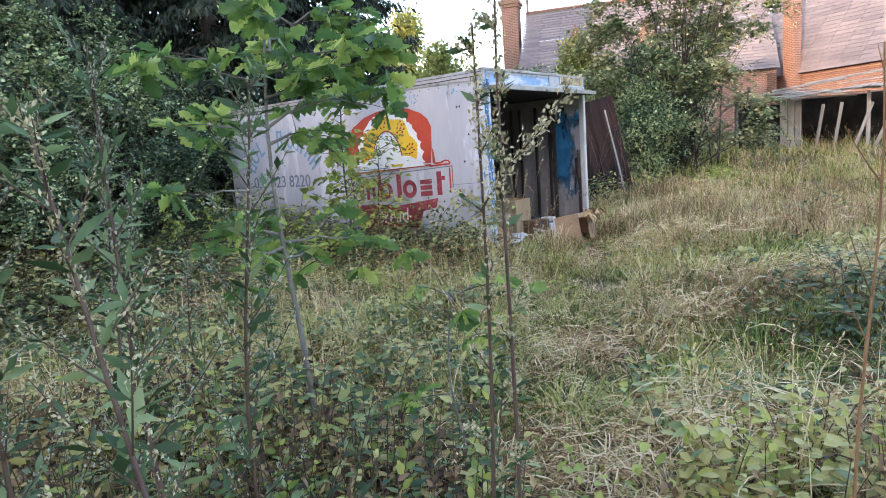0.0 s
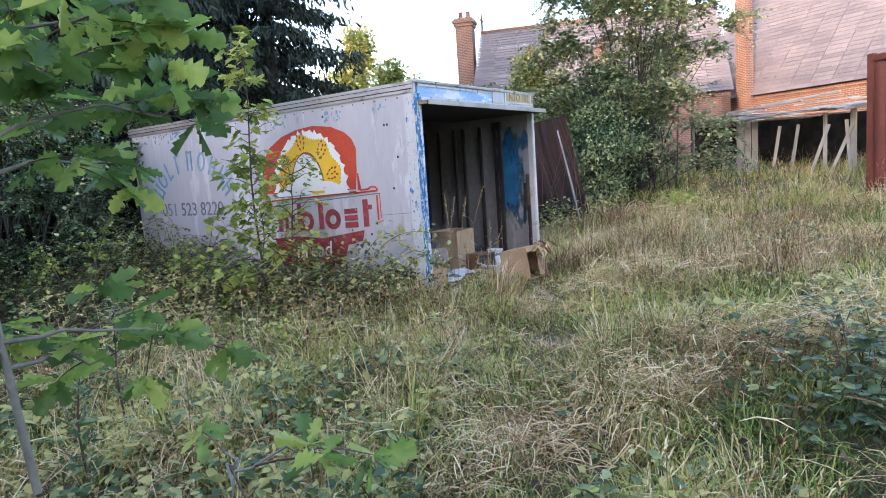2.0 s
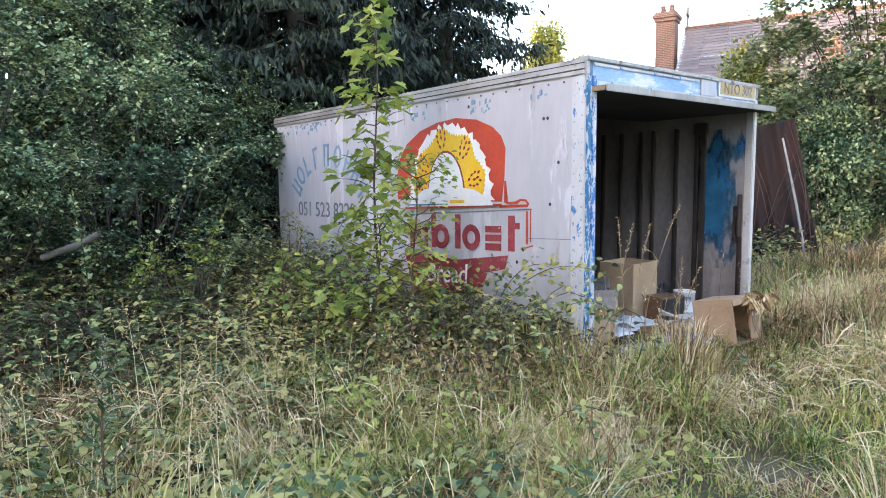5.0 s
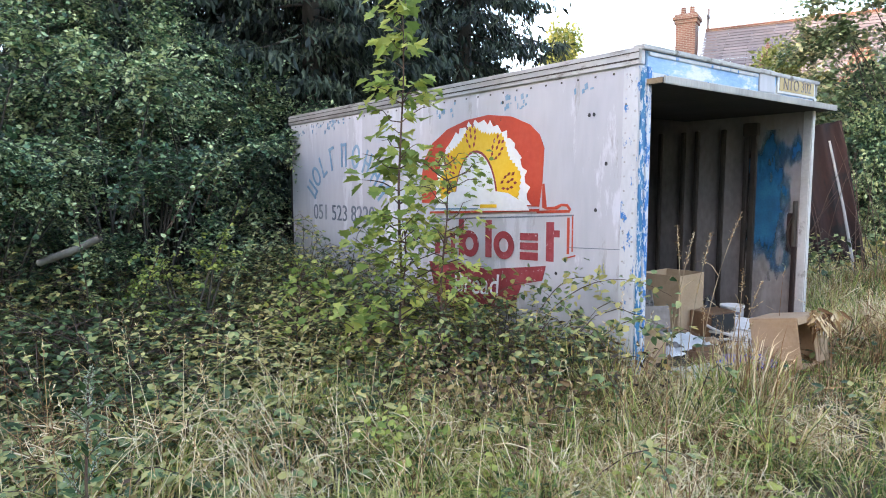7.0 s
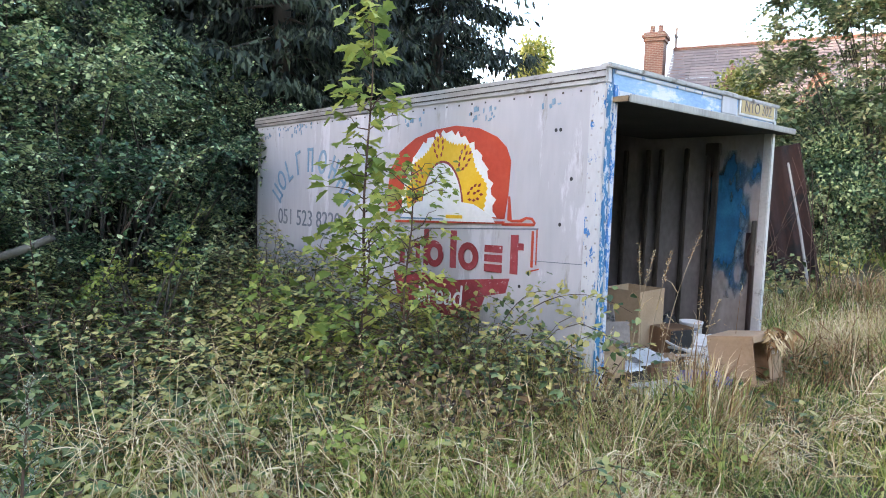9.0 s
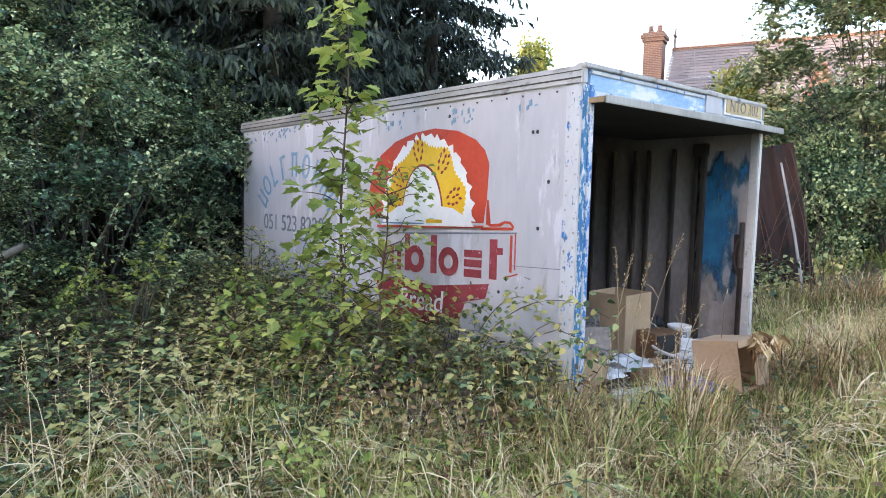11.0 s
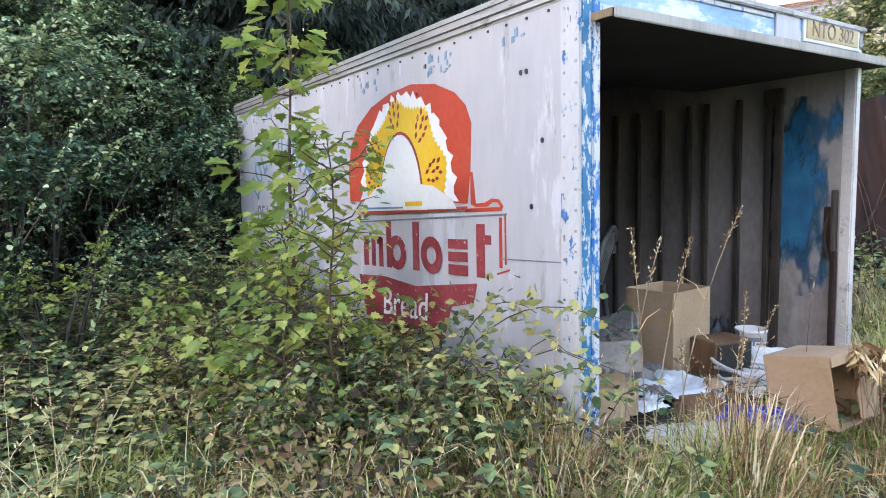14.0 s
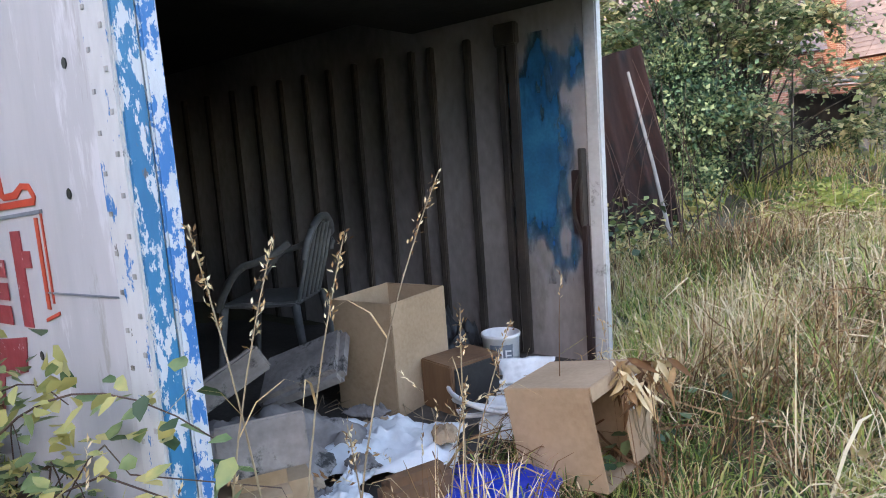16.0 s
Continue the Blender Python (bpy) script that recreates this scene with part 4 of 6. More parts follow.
# garden chair in the dark end, seen as arms, legs and a slatted back
chair = thing("garden_chair", "white moulded plastic garden chair, colour darkened for the dark end", "chair", (-6.62, 8.24, FZ + 0.001))
chair.rotation_euler = (0, 0, radians(-60))
part("seat", box_bm(-0.22, -0.22, 0.40, 0.22, 0.22, 0.43, 0.012), SHADEPLASTIC, chair)
for sx in (-1, 1):
    for sy in (-1, 1):
        s = Soup()
        tube(s, [(sx * 0.25, sy * 0.26, 0), (sx * 0.22, sy * 0.21, 0.41)], [0.018, 0.028], 6)
        s.make("leg", SHADEPLASTIC, chair)
    s = Soup()
    a = np.linspace(0, 1, 10)
    tube(s, np.stack([sx * (0.24 + 0.05 * np.sin(a * 3)), -0.24 + 0.46 * a, 0.40 + 0.24 * np.sin(np.minimum(a * 3.2, 1.57)) + 0.12 * a ** 3], 1), [0.022] * 10, 6)
    s.make("armrest", SHADEPLASTIC, chair)
for i in range(6):
    x = -0.17 + 0.068 * i
    s = Soup()
    tube(s, [(x, 0.21, 0.42), (x * 1.05, 0.27, 0.62), (x * 1.0, 0.33, 0.84)], [0.014, 0.013, 0.012], 5)
    s.make("back_slat", SHADEPLASTIC, chair)
s = Soup()
a = np.linspace(0, np.pi, 14)
tube(s, np.stack([0.23 * np.cos(a), 0.29 + 0.05 * np.sin(a), 0.66 + 0.22 * np.sin(a)], 1), [0.022] * 14, 6)
s.make("back_rim", SHADEPLASTIC, chair)

# ---- rusted sheets and pole behind the box ----
sheets = thing("rusted_sheets", "dark rusted corrugated sheets standing on end in brambles", "metal sheets", (-5.9, 12.0, float(ground_z(-5.9, 12.0))))
for k, (x, y, w, h, yaw, lean) in enumerate(((-0.42, 0.0, 0.95, 1.75, 22, 5), (0.05, 0.12, 0.75, 2.0, 30, 2), (-0.95, 0.1, 0.8, 1.5, 10, 8))):
    n = 40
    V = np.zeros((2, 2, n, 3))
    uu = np.linspace(-w / 2, w / 2, n)
    for side_i in (0, 1):
        for zi, zz in enumerate((0, h)):
            V[side_i, zi, :, 0], V[side_i, zi, :, 1], V[side_i, zi, :, 2] = uu, 0.035 * np.sin(uu * 30) + 0.003 * side_i + zz * math.tan(radians(lean)), zz
    idx = np.arange(4 * n).reshape(2, 2, n)
    Q = np.concatenate([np.stack([idx[s_, 0, :-1], idx[s_, 0, 1:], idx[s_, 1, 1:], idx[s_, 1, :-1]], 1) for s_ in (0, 1)])
    ob = link_mesh("sheet", array_mesh("sheet", V.reshape(-1, 3), Q), RUST, sheets)
    ob.location, ob.rotation_euler = (x, y, -0.06), (0, radians((-9, -11, -4)[k]), radians(yaw))
pole = Soup()
tube(pole, [(-5.40, 11.62, float(ground_z(-5.4, 11.6)) - 0.03), (-5.62, 11.68, 1.3), (-5.86, 11.78, 2.12)], [0.019, 0.016, 0.013], 7)
tagged(pole.make("timber_pole", GREYWOOD, smooth=True), "grey weathered timber pole leaning on rusted sheets", "pole")

# ---- shipping container ----
cu = Vector((0.83, -0.56, 0)).normalized()
cont = thing("shipping_container", "red-brown painted steel shipping container with ribbed sides", "container", (-1.66, 15.87, float(ground_z(-1.66, 15.87))))
cont.rotation_euler = (0, 0, math.atan2(cu.y, cu.x))
n = 160
uu = np.linspace(0.08, 5.98, n)
prof = np.clip(np.sin(uu * 2 * np.pi / 0.28) * 1.6, -1, 1) * 0.018
V = np.concatenate([np.stack([uu, prof + 0.03, np.full(n, z)], 1) for z in (0.16, 2.40)])
i = np.arange(n - 1)
link_mesh("side_wall", array_mesh("side_wall", V, np.stack([i, i + 1, i + 1 + n, i + n], 1)), REDOXIDE, cont)
part("back_wall", box_bm(0.08, 2.36, 0.16, 5.98, 2.40, 2.40), REDOXIDE, cont)
part("end_wall", box_bm(0.02, 0.1, 0.16, 0.06, 2.34, 2.40), REDOXIDE, cont)
part("end_wall", box_bm(6.0, 0.1, 0.16, 6.04, 2.34, 2.40), REDOXIDE, cont)
part("roof", box_bm(0.05, 0.05, 2.41, 6.01, 2.39, 2.45), REDOXIDE, cont)
for z in (0.0, 2.40):
    part("rail", box_bm(0.12, 0.0, z + 0.02, 5.94, 0.07, z + 0.13, 0.006), REDOXIDE, cont)
for x in (0, 5.94):
    for y in (0, 2.32):
        part("corner_post", box_bm(x, y, 0.0, x + 0.12, y + 0.12, 2.56, 0.008), REDOXIDE, cont)

# ---- tumbledown shed ----
shed = thing("timber_shed", "collapsing grey timber shed with open front and sagging roof", "shed", (-6.6, 22.6, float(ground_z(-6.6, 22.6))))
su = Vector((5.6, -1.7, 0)).normalized()
shed.rotation_euler = (0, 0, math.atan2(su.y, su.x))
r = random.Random(21)
for k in range(26):
    x = 0.2 + k * 0.26
    sag = 0.12 * math.sin(k * 0.5) - 0.004 * k
    bm = box_bm(x - 0.13, -0.5 + r.uniform(-0.2, 0.1), 0, x + 0.12, 3.0, 0.03)
    bmesh.ops.transform(bm, matrix=Matrix.Translation((0, 0, 1.55 + 0.012 * k + sag * 0.5)) @ Matrix.Rotation(radians(3 + r.uniform(-2, 2)), 4, "X") @ Matrix.Rotation(radians(r.uniform(-3, 3)), 4, "Y"), verts=bm.verts)
    part("roof_board", bm, GREYWOOD, shed)
for k in range(6):
    bm = box_bm(0.6 + k * 0.9, -0.45 + 0.1 * k, 0, 2.6 + k * 0.9, -0.33 + 0.1 * k, 0.05)
    bmesh.ops.transform(bm, matrix=Matrix.Translation((0, 0, 1.66 + 0.03 * k)) @ Matrix.Rotation(radians(r.uniform(-4, 4)), 4, "Y"), verts=bm.verts)
    part("fallen_batten", bm, GREYWOOD, shed)
# Back and end walls carry the shed's inside shade in their colour.
part("back_wall", box_bm(0.1, 2.9, -0.1, 6.7, 2.95, 1.6), SHADEBOARD, shed, "boarded back wall coloured near-black for the shade inside")
part("end_wall", box_bm(0.1, 0.0, -0.1, 0.15, 2.9, 1.5), SHADEBOARD, shed)
for k, (x, w) in enumerate(((1.55, 0.20), (1.78, 0.18), (2.0, 0.16), (3.9, 0.09), (4.55, 0.14), (5.2, 0.12), (5.75, 0.2), (6.0, 0.18), (6.25, 0.2), (0.1, 0.1))):
    part("post", box_bm(x, 0.0, -0.15, x + w, 0.05, 1.5 + 0.01 * k, 0.006), GREYWOOD, shed)
for k in range(5):
    bm = box_bm(-0.04, -0.03, 0, 0.04, 0.0, 1.4)
    bmesh.ops.transform(bm, matrix=Matrix.Translation((2.6 + 0.5 * k, -0.05, -0.1)) @ Matrix.Rotation(radians(r.uniform(-25, 25)), 4, "Y"), verts=bm.verts)
    part("broken_plank", bm, GREYWOOD, shed)

# ---- brick hall with slate roofs ----
hu = Vector((0.90, -0.44, 0)).normalized()
hall = thing("brick_hall", "old brick hall with steep slate roofs and tall chimneys", "building", (-7.0, 34.0, float(ground_z(-7, 34))))
hall.rotation_euler = (0, 0, math.atan2(hu.y, hu.x))
GZ = float(ground_z(-7, 34))


def hpart(name, bm, material, label="", parent=None):
    bmesh.ops.translate(bm, verts=bm.verts, vec=(0, 0, -GZ))
    return part(name, bm, material, parent or hall, label)


def gable(x0, x1, y0, y1, eave, ridge):
    ym = (y0 + y1) / 2
    hpart("wall", box_bm(x0, y0, 0, x1, y0 + 0.35, eave), BRICK)
    hpart("wall", box_bm(x0, y1 - 0.35, 0, x1, y1, eave), BRICK)
    for x in (x0, x1 - 0.35):
        bm = bmesh.new()
        pts = [(y0, 0), (y1, 0), (y1, eave), (ym, ridge - 0.12), (y0, eave)]
        f = bm.faces.new([bm.verts.new((x, y, z)) for y, z in pts])
        ext = bmesh.ops.extrude_face_region(bm, geom=[f])
        bmesh.ops.translate(bm, verts=[v for v in ext["geom"] if isinstance(v, bmesh.types.BMVert)], vec=(0.35, 0, 0))
        bmesh.ops.recalc_face_normals(bm, faces=bm.faces)
        hpart("gable_wall", bm, BRICK)
    # slates in courses, each course a thin overlapping strip
    for sgn, ye in ((1, y0 - 0.3), (-1, y1 + 0.3)):
        run = abs(ym - ye)
        sl = (ridge - eave + 0.3) / run
        bm = bmesh.new()
        rows_ = 30
        for k in range(rows_):
            ya, yb = ye + sgn * run * k / rows_, ye + sgn * run * (k + 1.15) / rows_
            za, zb = eave - 0.3 + sl * run * k / rows_ + 0.05, eave - 0.3 + sl * run * (k + 1.15) / rows_ + 0.02
            x = x0 - 0.1
            while x < x1 + 0.1:
                xe = min(x + 0.9, x1 + 0.1)
                vs = [bm.verts.new(c) for c in ((x, ya, za), (xe - 0.01, ya, za), (xe - 0.01, yb, zb), (x, yb, zb))]
                bm.faces.new(vs)
                x = xe
        bmesh.ops.recalc_face_normals(bm, faces=bm.faces)
        tagged(hpart("roof", bm, SLATE, "weathered grey slate roof"), kind="stuff")
    hpart("ridge", box_bm(x0 - 0.1, ym - 0.12, ridge - 0.03, x1 + 0.1, ym + 0.12, ridge + 0.1, 0.03), BRICK, "terracotta ridge")
    hpart("eave_band", box_bm(x0, y0 - 0.06, eave - 0.45, x1, y0, eave - 0.2, 0.01), BRICK)


gable(-3.2, 7.6, 0, 8.5, 4.25, 9.5)
def chimney(x, y, z0, z1, w):
    c = hpart("chimney", box_bm(x - w / 2, y - w / 2, z0, x + w / 2, y + w / 2, z1 - 0.5, 0.01), BRICK, "tall red brick chimney stack")
    for k, (e, h0, h1) in enumerate(((0.06, z1 - 0.5, z1 - 0.35), (0.12, z1 - 0.35, z1 - 0.2), (0.05, z1 - 0.2, z1 - 0.1))):
        hpart("corbel", box_bm(x - w / 2 - e, y - w / 2 - e, h0, x + w / 2 + e, y + w / 2 + e, h1, 0.01), BRICK, parent=c)
    for dx in (-0.18, 0.18):
        bm = revolve([(0.0, 0), (0.13, 0), (0.10, 0.30), (0.12, 0.34), (0.08, 0.34), (0.0, 0.3)], 10)
        bmesh.ops.translate(bm, verts=bm.verts, vec=(x + dx, y, z1 - 0.1))
        hpart("chimney_pot", bm, BRICK, parent=c)


chimney(0.1, -0.3, 0, 12.0, 0.52)
# lower wing set at an angle, with its own stack and gable finial
wing = thing("brick_wing", "brick wing with slate roof, gable finial and chimney", "building", (-16.8, 26.3, GZ))
wing.rotation_euler = (0, 0, math.atan2(0.36, 0.93))
hall = wing
gable(0, 10.6, 0, 7.0, 4.3, 8.15)
chimney(-0.75, 3.0, 0, 8.9, 0.8)
hpart("finial", box_bm(-0.05, 3.45, 8.2, 0.05, 3.55, 9.1, 0.02), SLATE, "stone gable finial")
hpart("finial_arm", box_bm(-0.06, 3.25, 8.7, 0.06, 3.75, 8.8, 0.02), SLATE)
for x in (2.6, 5.6):
    bm = bmesh.new()
    vs = [bm.verts.new(c) for c in ((x - 0.8, 0.6, 5.0), (x + 0.8, 0.6, 5.0), (x, 0.6, 6.9), (x, 2.6, 6.9), (x - 0.8, 1.2, 5.0), (x + 0.8, 1.2, 5.0))]
    for f in ((0, 1, 2), (0, 2, 3, 4), (1, 5, 3, 2)):
        bm.faces.new([vs[q] for q in f])
    hpart("dormer", bm, BRICK, "small brick gabled dormer")

# ---- trees and shrubs ----
def conifer(height, radius, seed, sprays=9000, coarse=1.0):
    """A dark spruce: trunk, drooping boughs in whorls, hanging needle sprays."""
    g = np.random.default_rng(seed)
    tr, bo, nd = Soup(), Soup(), Soup()
    tube(tr, [(0, 0, -0.3), (0.05, 0, height * 0.4), (0, 0.05, height * 0.98)], [0.24, 0.15, 0.02], 8)
    nb = 120
    P, D, Ln = [], [], []
    per = sprays // nb
    for i in range(nb):
        f = (i + 0.5) / nb
        z = height * (0.04 + 0.94 * f)
        L = radius * (1 - f ** 2.2) ** 0.8 * g.uniform(0.7, 1.15) + 0.15
        a = i * 2.4 + g.uniform(-0.3, 0.3)
        d = np.array((math.cos(a), math.sin(a)))
        t = np.linspace(0, 1, 6)
        pts = np.stack([d[0] * L * t, d[1] * L * t, z - 0.45 * L * t ** 1.4 + 0.18 * L * t ** 4], 1)
        if f < 0.9 and coarse < 2:
            tube(bo, pts, 0.035 * (1 - t * 0.8) * (1 - f * 0.6), 4)
        m = max(20, int(per * (0.4 + 1.2 * (1 - f))))
        tt = g.uniform(0.15, 1.03, m) ** 0.8
        base = np.stack([np.interp(tt, t, pts[:, k]) for k in range(3)], 1)
        side_ = np.array((-d[1], d[0], 0))
        off = g.normal(size=m) * 0.26 * L * (0.4 + tt * 0.6)
        base += g.normal(size=(m, 3)) * 0.06 + side_ * off[:, None] + np.array((0, 0, 1)) * (-0.25 * np.abs(off))[:, None]
        dr = np.stack([d[0] * 0.3 + side_[0] * np.sign(off) * 0.2, d[1] * 0.3 + side_[1] * np.sign(off) * 0.2, np.full(m, -1.0)], 1) + g.normal(size=(m, 3)) * 0.45
        P.append(base)
        D.append(unit(dr))
        Ln.append(g.uniform(0.08, 0.24, m) * coarse * (1.0 if coarse < 2 else 1.7))
    P, D, Ln = np.concatenate(P), np.concatenate(D), np.concatenate(Ln)
    leaves(nd, P, D, Ln, Ln * (0.30 if coarse < 2 else 0.5), 0.4, "diamond", 0.1)
    t_ = thing("conifer_tree", "tall dark green conifer with drooping boughs", "tree", group="dark conifers")
    tr.make("trunk", BARK, t_, smooth=True)
    if bo.V:
        tagged(bo.make("bough_tangle", BARK, t_), kind="stuff")
    nd.make("crown", NEEDLE, t_)
    return t_


def shrub(name, label, material, radius, height, n_leaves, leaf, seed, blobs=26, cat_="bush", bare=0.0):
    """A bush or round tree: forked stems to clumps, small leaves on and in the clumps, gaps between."""
    g = np.random.default_rng(seed)
    br, lv = Soup(), Soup()
    C, R = [], []
    for i in range(blobs):
        a, q = g.uniform(0, 2 * np.pi), math.sqrt(g.uniform(0.02, 1))
        f = g.uniform(bare, 1)
        prof = math.sin(min(1, 0.25 + 0.9 * f) * math.pi) ** 0.5 if f > 0.55 else 0.75 + 0.45 * f
        rr = radius * q * min(1.0, prof) * (0.9 if f < 0.8 else 0.6)
        C.append((rr * math.cos(a), rr * math.sin(a), height * (0.08 + 0.86 * f)))
        R.append(g.uniform(0.22, 0.42) * radius * 0.9)
    C, R = np.array(C), np.array(R)
    for i in range(blobs):
        st = np.array((g.normal() * 0.12 * radius, g.normal() * 0.12 * radius, -0.1))
        mid = st * 0.5 + C[i] * 0.5 + np.array((0, 0, 0.12 * height)) * (1 if C[i][2] > height * 0.4 else -0.1)
        t = np.linspace(0, 1, 6)[:, None]
        pts = (1 - t) ** 2 * st + 2 * t * (1 - t) * mid + t ** 2 * C[i]
        r0 = 0.012 + 0.012 * height / 3
        tube(br, pts, np.linspace(r0, 0.004, 6), 5)
        for k in range(4):
            e = C[i] + rand_dirs(1)[0] * R[i] * g.uniform(0.7, 1.35)
            tube(br, [pts[4], (pts[4] + e) / 2 + g.normal(size=3) * 0.03, e], [0.006, 0.004, 0.002], 4)
    w = R ** 2
    pick = g.choice(blobs, n_leaves, p=w / w.sum())
    d = unit(g.normal(size=(n_leaves, 3)))
    rad = R[pick] * (g.uniform(0.15, 1.12, n_leaves) ** 0.5) * (1 + 0.25 * np.sin(d[:, 0] * 7 + pick) * np.sin(d[:, 2] * 6))
    P = C[pick] + d * rad[:, None] * np.array((1, 1, 0.85))
    P[:, 2] = np.maximum(P[:, 2], 0.03)
    D = unit(d * 0.6 + g.normal(size=(n_leaves, 3)) * 0.6 + np.array((0, 0, -0.15)))
    sz = leaf * g.uniform(0.6, 1.3, n_leaves)
    leaves(lv, P, D, sz, sz * 0.62, 0.3, "diamond", 0.5)
    t_ = thing(name, label, cat_)
    tagged(br.make("twig_tangle", BARK, t_), kind="stuff")
    lv.make("crown", material, t_)
    return t_


def place(ob, x, y, yaw=0, scale=1.0, sink=0.05):
    ob.matrix_basis = pose(x, y, float(ground_z(x, y)) - sink, 0, 0, yaw) @ Matrix.Scale(scale, 4)
    return ob


def copy_at(ob, x, y, yaw=0, scale=1.0):
    c = copy_thing(ob, Matrix())
    return place(c, x, y, yaw, scale)


# conifers behind the box
con_a = place(conifer(15, 2.2, 1, 40000, 1.15), -14.3, 12.9)
con_b = place(conifer(16, 3.0, 2, 42000, 1.25), -15.6, 10.0)
for ob, x, y, yaw, sc in ((con_a, -13.0, 8.4, 130, 0.95), (con_b, -18.5, 14.0, 70, 1.0), (con_a, -16.5, 6.4, 200, 1.1), (con_b, -14.0, 5.2, 10, 0.85), (con_a, -15.6, 7.6, 33, 0.9)):
    copy_at(ob, x, y, yaw, sc)
# the wood behind the walk that keeps the low sun off the field
far_con = conifer(14, 3.2, 3, 2600, 4.0)
for i in range(17):
    for row in (0, 1):
        s_ = -32 + 4.0 * i + 1.4 * row
        x = -2 + SUN_AZ[0] * (24 + 4 * row) + (-SUN_AZ[1]) * s_
        y = 2 + SUN_AZ[1] * (24 + 4 * row) + SUN_AZ[0] * s_
        sc = 0.97 + 0.10 * math.sin(i * 2.1 + row * 1.3)
        if i + row == 0:
            place(far_con, x, y, 0, sc)
        else:
            copy_at(far_con, x, y, 57 * i, sc)

# hedge of hawthorn and rose on the near side of the box
def thicket(name, label, material, radius, height, n_sprays, per, leaf, seed, blobs=30, cat_="bush", long_shoots=16, low=0.05):
    """A hedge bush: forked stems, arching sprays of small leaves in tiers, long whips that stand out of it."""
    g = np.random.default_rng(seed)
    br, lv = Soup(), Soup()
    f = g.uniform(low, 1, blobs)
    a, q = g.uniform(0, 2 * np.pi, blobs), np.sqrt(g.uniform(0.05, 1, blobs))
    rr = radius * q * np.where(f > 0.7, 0.75, 1.0)
    C = np.stack([rr * np.cos(a), rr * np.sin(a), height * (0.06 + 0.84 * f)], 1)
    root = np.stack([g.normal(size=blobs) * 0.12 * radius, g.normal(size=blobs) * 0.12 * radius, np.full(blobs, -0.1)], 1)
    t = np.linspace(0, 1, 6)[None, :, None]
    mid = root * 0.6 + C * 0.4 + np.array((0, 0, 0.25 * height)) * f[:, None, None][:, 0]
    twigs(br, (1 - t) ** 2 * root[:, None] + 2 * t * (1 - t) * mid[:, None] + t ** 2 * C[:, None], 0.022, 0.006)
    pick = g.integers(0, blobs, n_sprays)
    D = unit(g.normal(size=(n_sprays, 3)) * np.array((1, 1, 0.45)) + unit(C[pick] * np.array((1, 1, 0.1))) * 0.5 + np.array((0, 0, 0.35)))
    L = g.uniform(0.20, 0.62, n_sprays) * radius * 0.60
    P = C[pick] + g.normal(size=(n_sprays, 3)) * 0.10
    pts = arcs(P, D, L, g.uniform(0.25, 0.75, n_sprays), 3)
    pts[..., 2] = np.maximum(pts[..., 2], 0.02)
    twigs(br, pts, 0.0045, 0.0015)
    dress(lv, pts, per, leaf, "diamond", 0.08, 0.68, 1.0, 0.7)
    n2 = long_shoots
    pick = g.integers(0, blobs, n2)
    D = unit(C[pick] * np.array((0.8, 0.8, 0.0)) + g.normal(size=(n2, 3)) * 0.4 + np.array((0, 0, 1.3)))
    pts = arcs(C[pick], D, g.uniform(0.7, 1.4, n2), g.uniform(0.3, 0.9, n2), 7)
    twigs(br, pts, 0.006, 0.0015)
    dress(lv, pts, 38, leaf * 0.9, "diamond", 0.15, 0.68, 1.0, 0.6)
    t_ = thing(name, label, cat_)
    tagged(br.make("twig_tangle", BARK, t_), kind="stuff")
    lv.make("crown", material, t_)
    return t_


haw = thicket("hawthorn_bush", "dense green hawthorn bush with small leaves", HAWTHORN, 1.5, 2.9, 1300, 16, 0.058, 31, 22, low=0.24)
place(haw, -9.75, 4.6)
haw2 = place(thicket("hawthorn_bush", "overgrown hawthorn bush with arching rose shoots", HAWTHORN, 1.7, 3.9, 1500, 16, 0.062, 32, 29, low=0.2), -11.2, 5.6)
for ob, x, y, yaw, sc in ((haw, -10.3, 3.6, 100, 1.15), (haw2, -12.2, 4.6, 160, 1.1), (haw2, -12.6, 6.6, 60, 1.0), (haw, -8.9, 3.3, 230, 0.75), (haw, -11.4, 2.4, 20, 1.1), (haw, -7.0, 12.4, 140, 0.5)):
    copy_at(ob, x, y, yaw, sc)
place(thicket("rose_bush", "straggling yellow-green dog rose clump", SYCAMORE, 0.5, 1.25, 90, 14, 0.045, 47, 12, "bush", 8), -8.0, 4.75)
# weathered pole lying in the dark hollow of the hedge
fallen = Soup()
tube(fallen, [(-8.42, 3.72, 0.98), (-8.25, 3.95, 1.08), (-8.12, 4.12, 1.18)], [0.03, 0.034, 0.03], 7)
tagged(fallen.make("dead_branch", GREYBARK, smooth=True), "pale dead branch caught in the hawthorn hedge", "branch")
# grey-green tree and its neighbours by the shed
place(thicket("sallow_tree", "loose grey-green sallow tree with several stems", WILLOW, 2.5, 6.6, 2800, 13, 0.11, 41, 95, "tree", 60), -6.4, 17.4)
place(shrub("sallow_bush", "pale green sallow bush", YELLOWTREE, 1.5, 3.8, 9000, 0.11, 42, 20), -8.9, 16.8)
elder = place(shrub("elder_bush", "dark green elder bush under the trees", HAWTHORN, 1.5, 2.2, 14000, 0.07, 43, 26), -6.6, 15.4)
for x, y, yaw, sc in ((-10.5, 19.8, 50, 1.5), (-8.2, 19.8, 120, 1.6), (-12.8, 20.5, 200, 1.5)):
    copy_at(elder, x, y, yaw, sc)
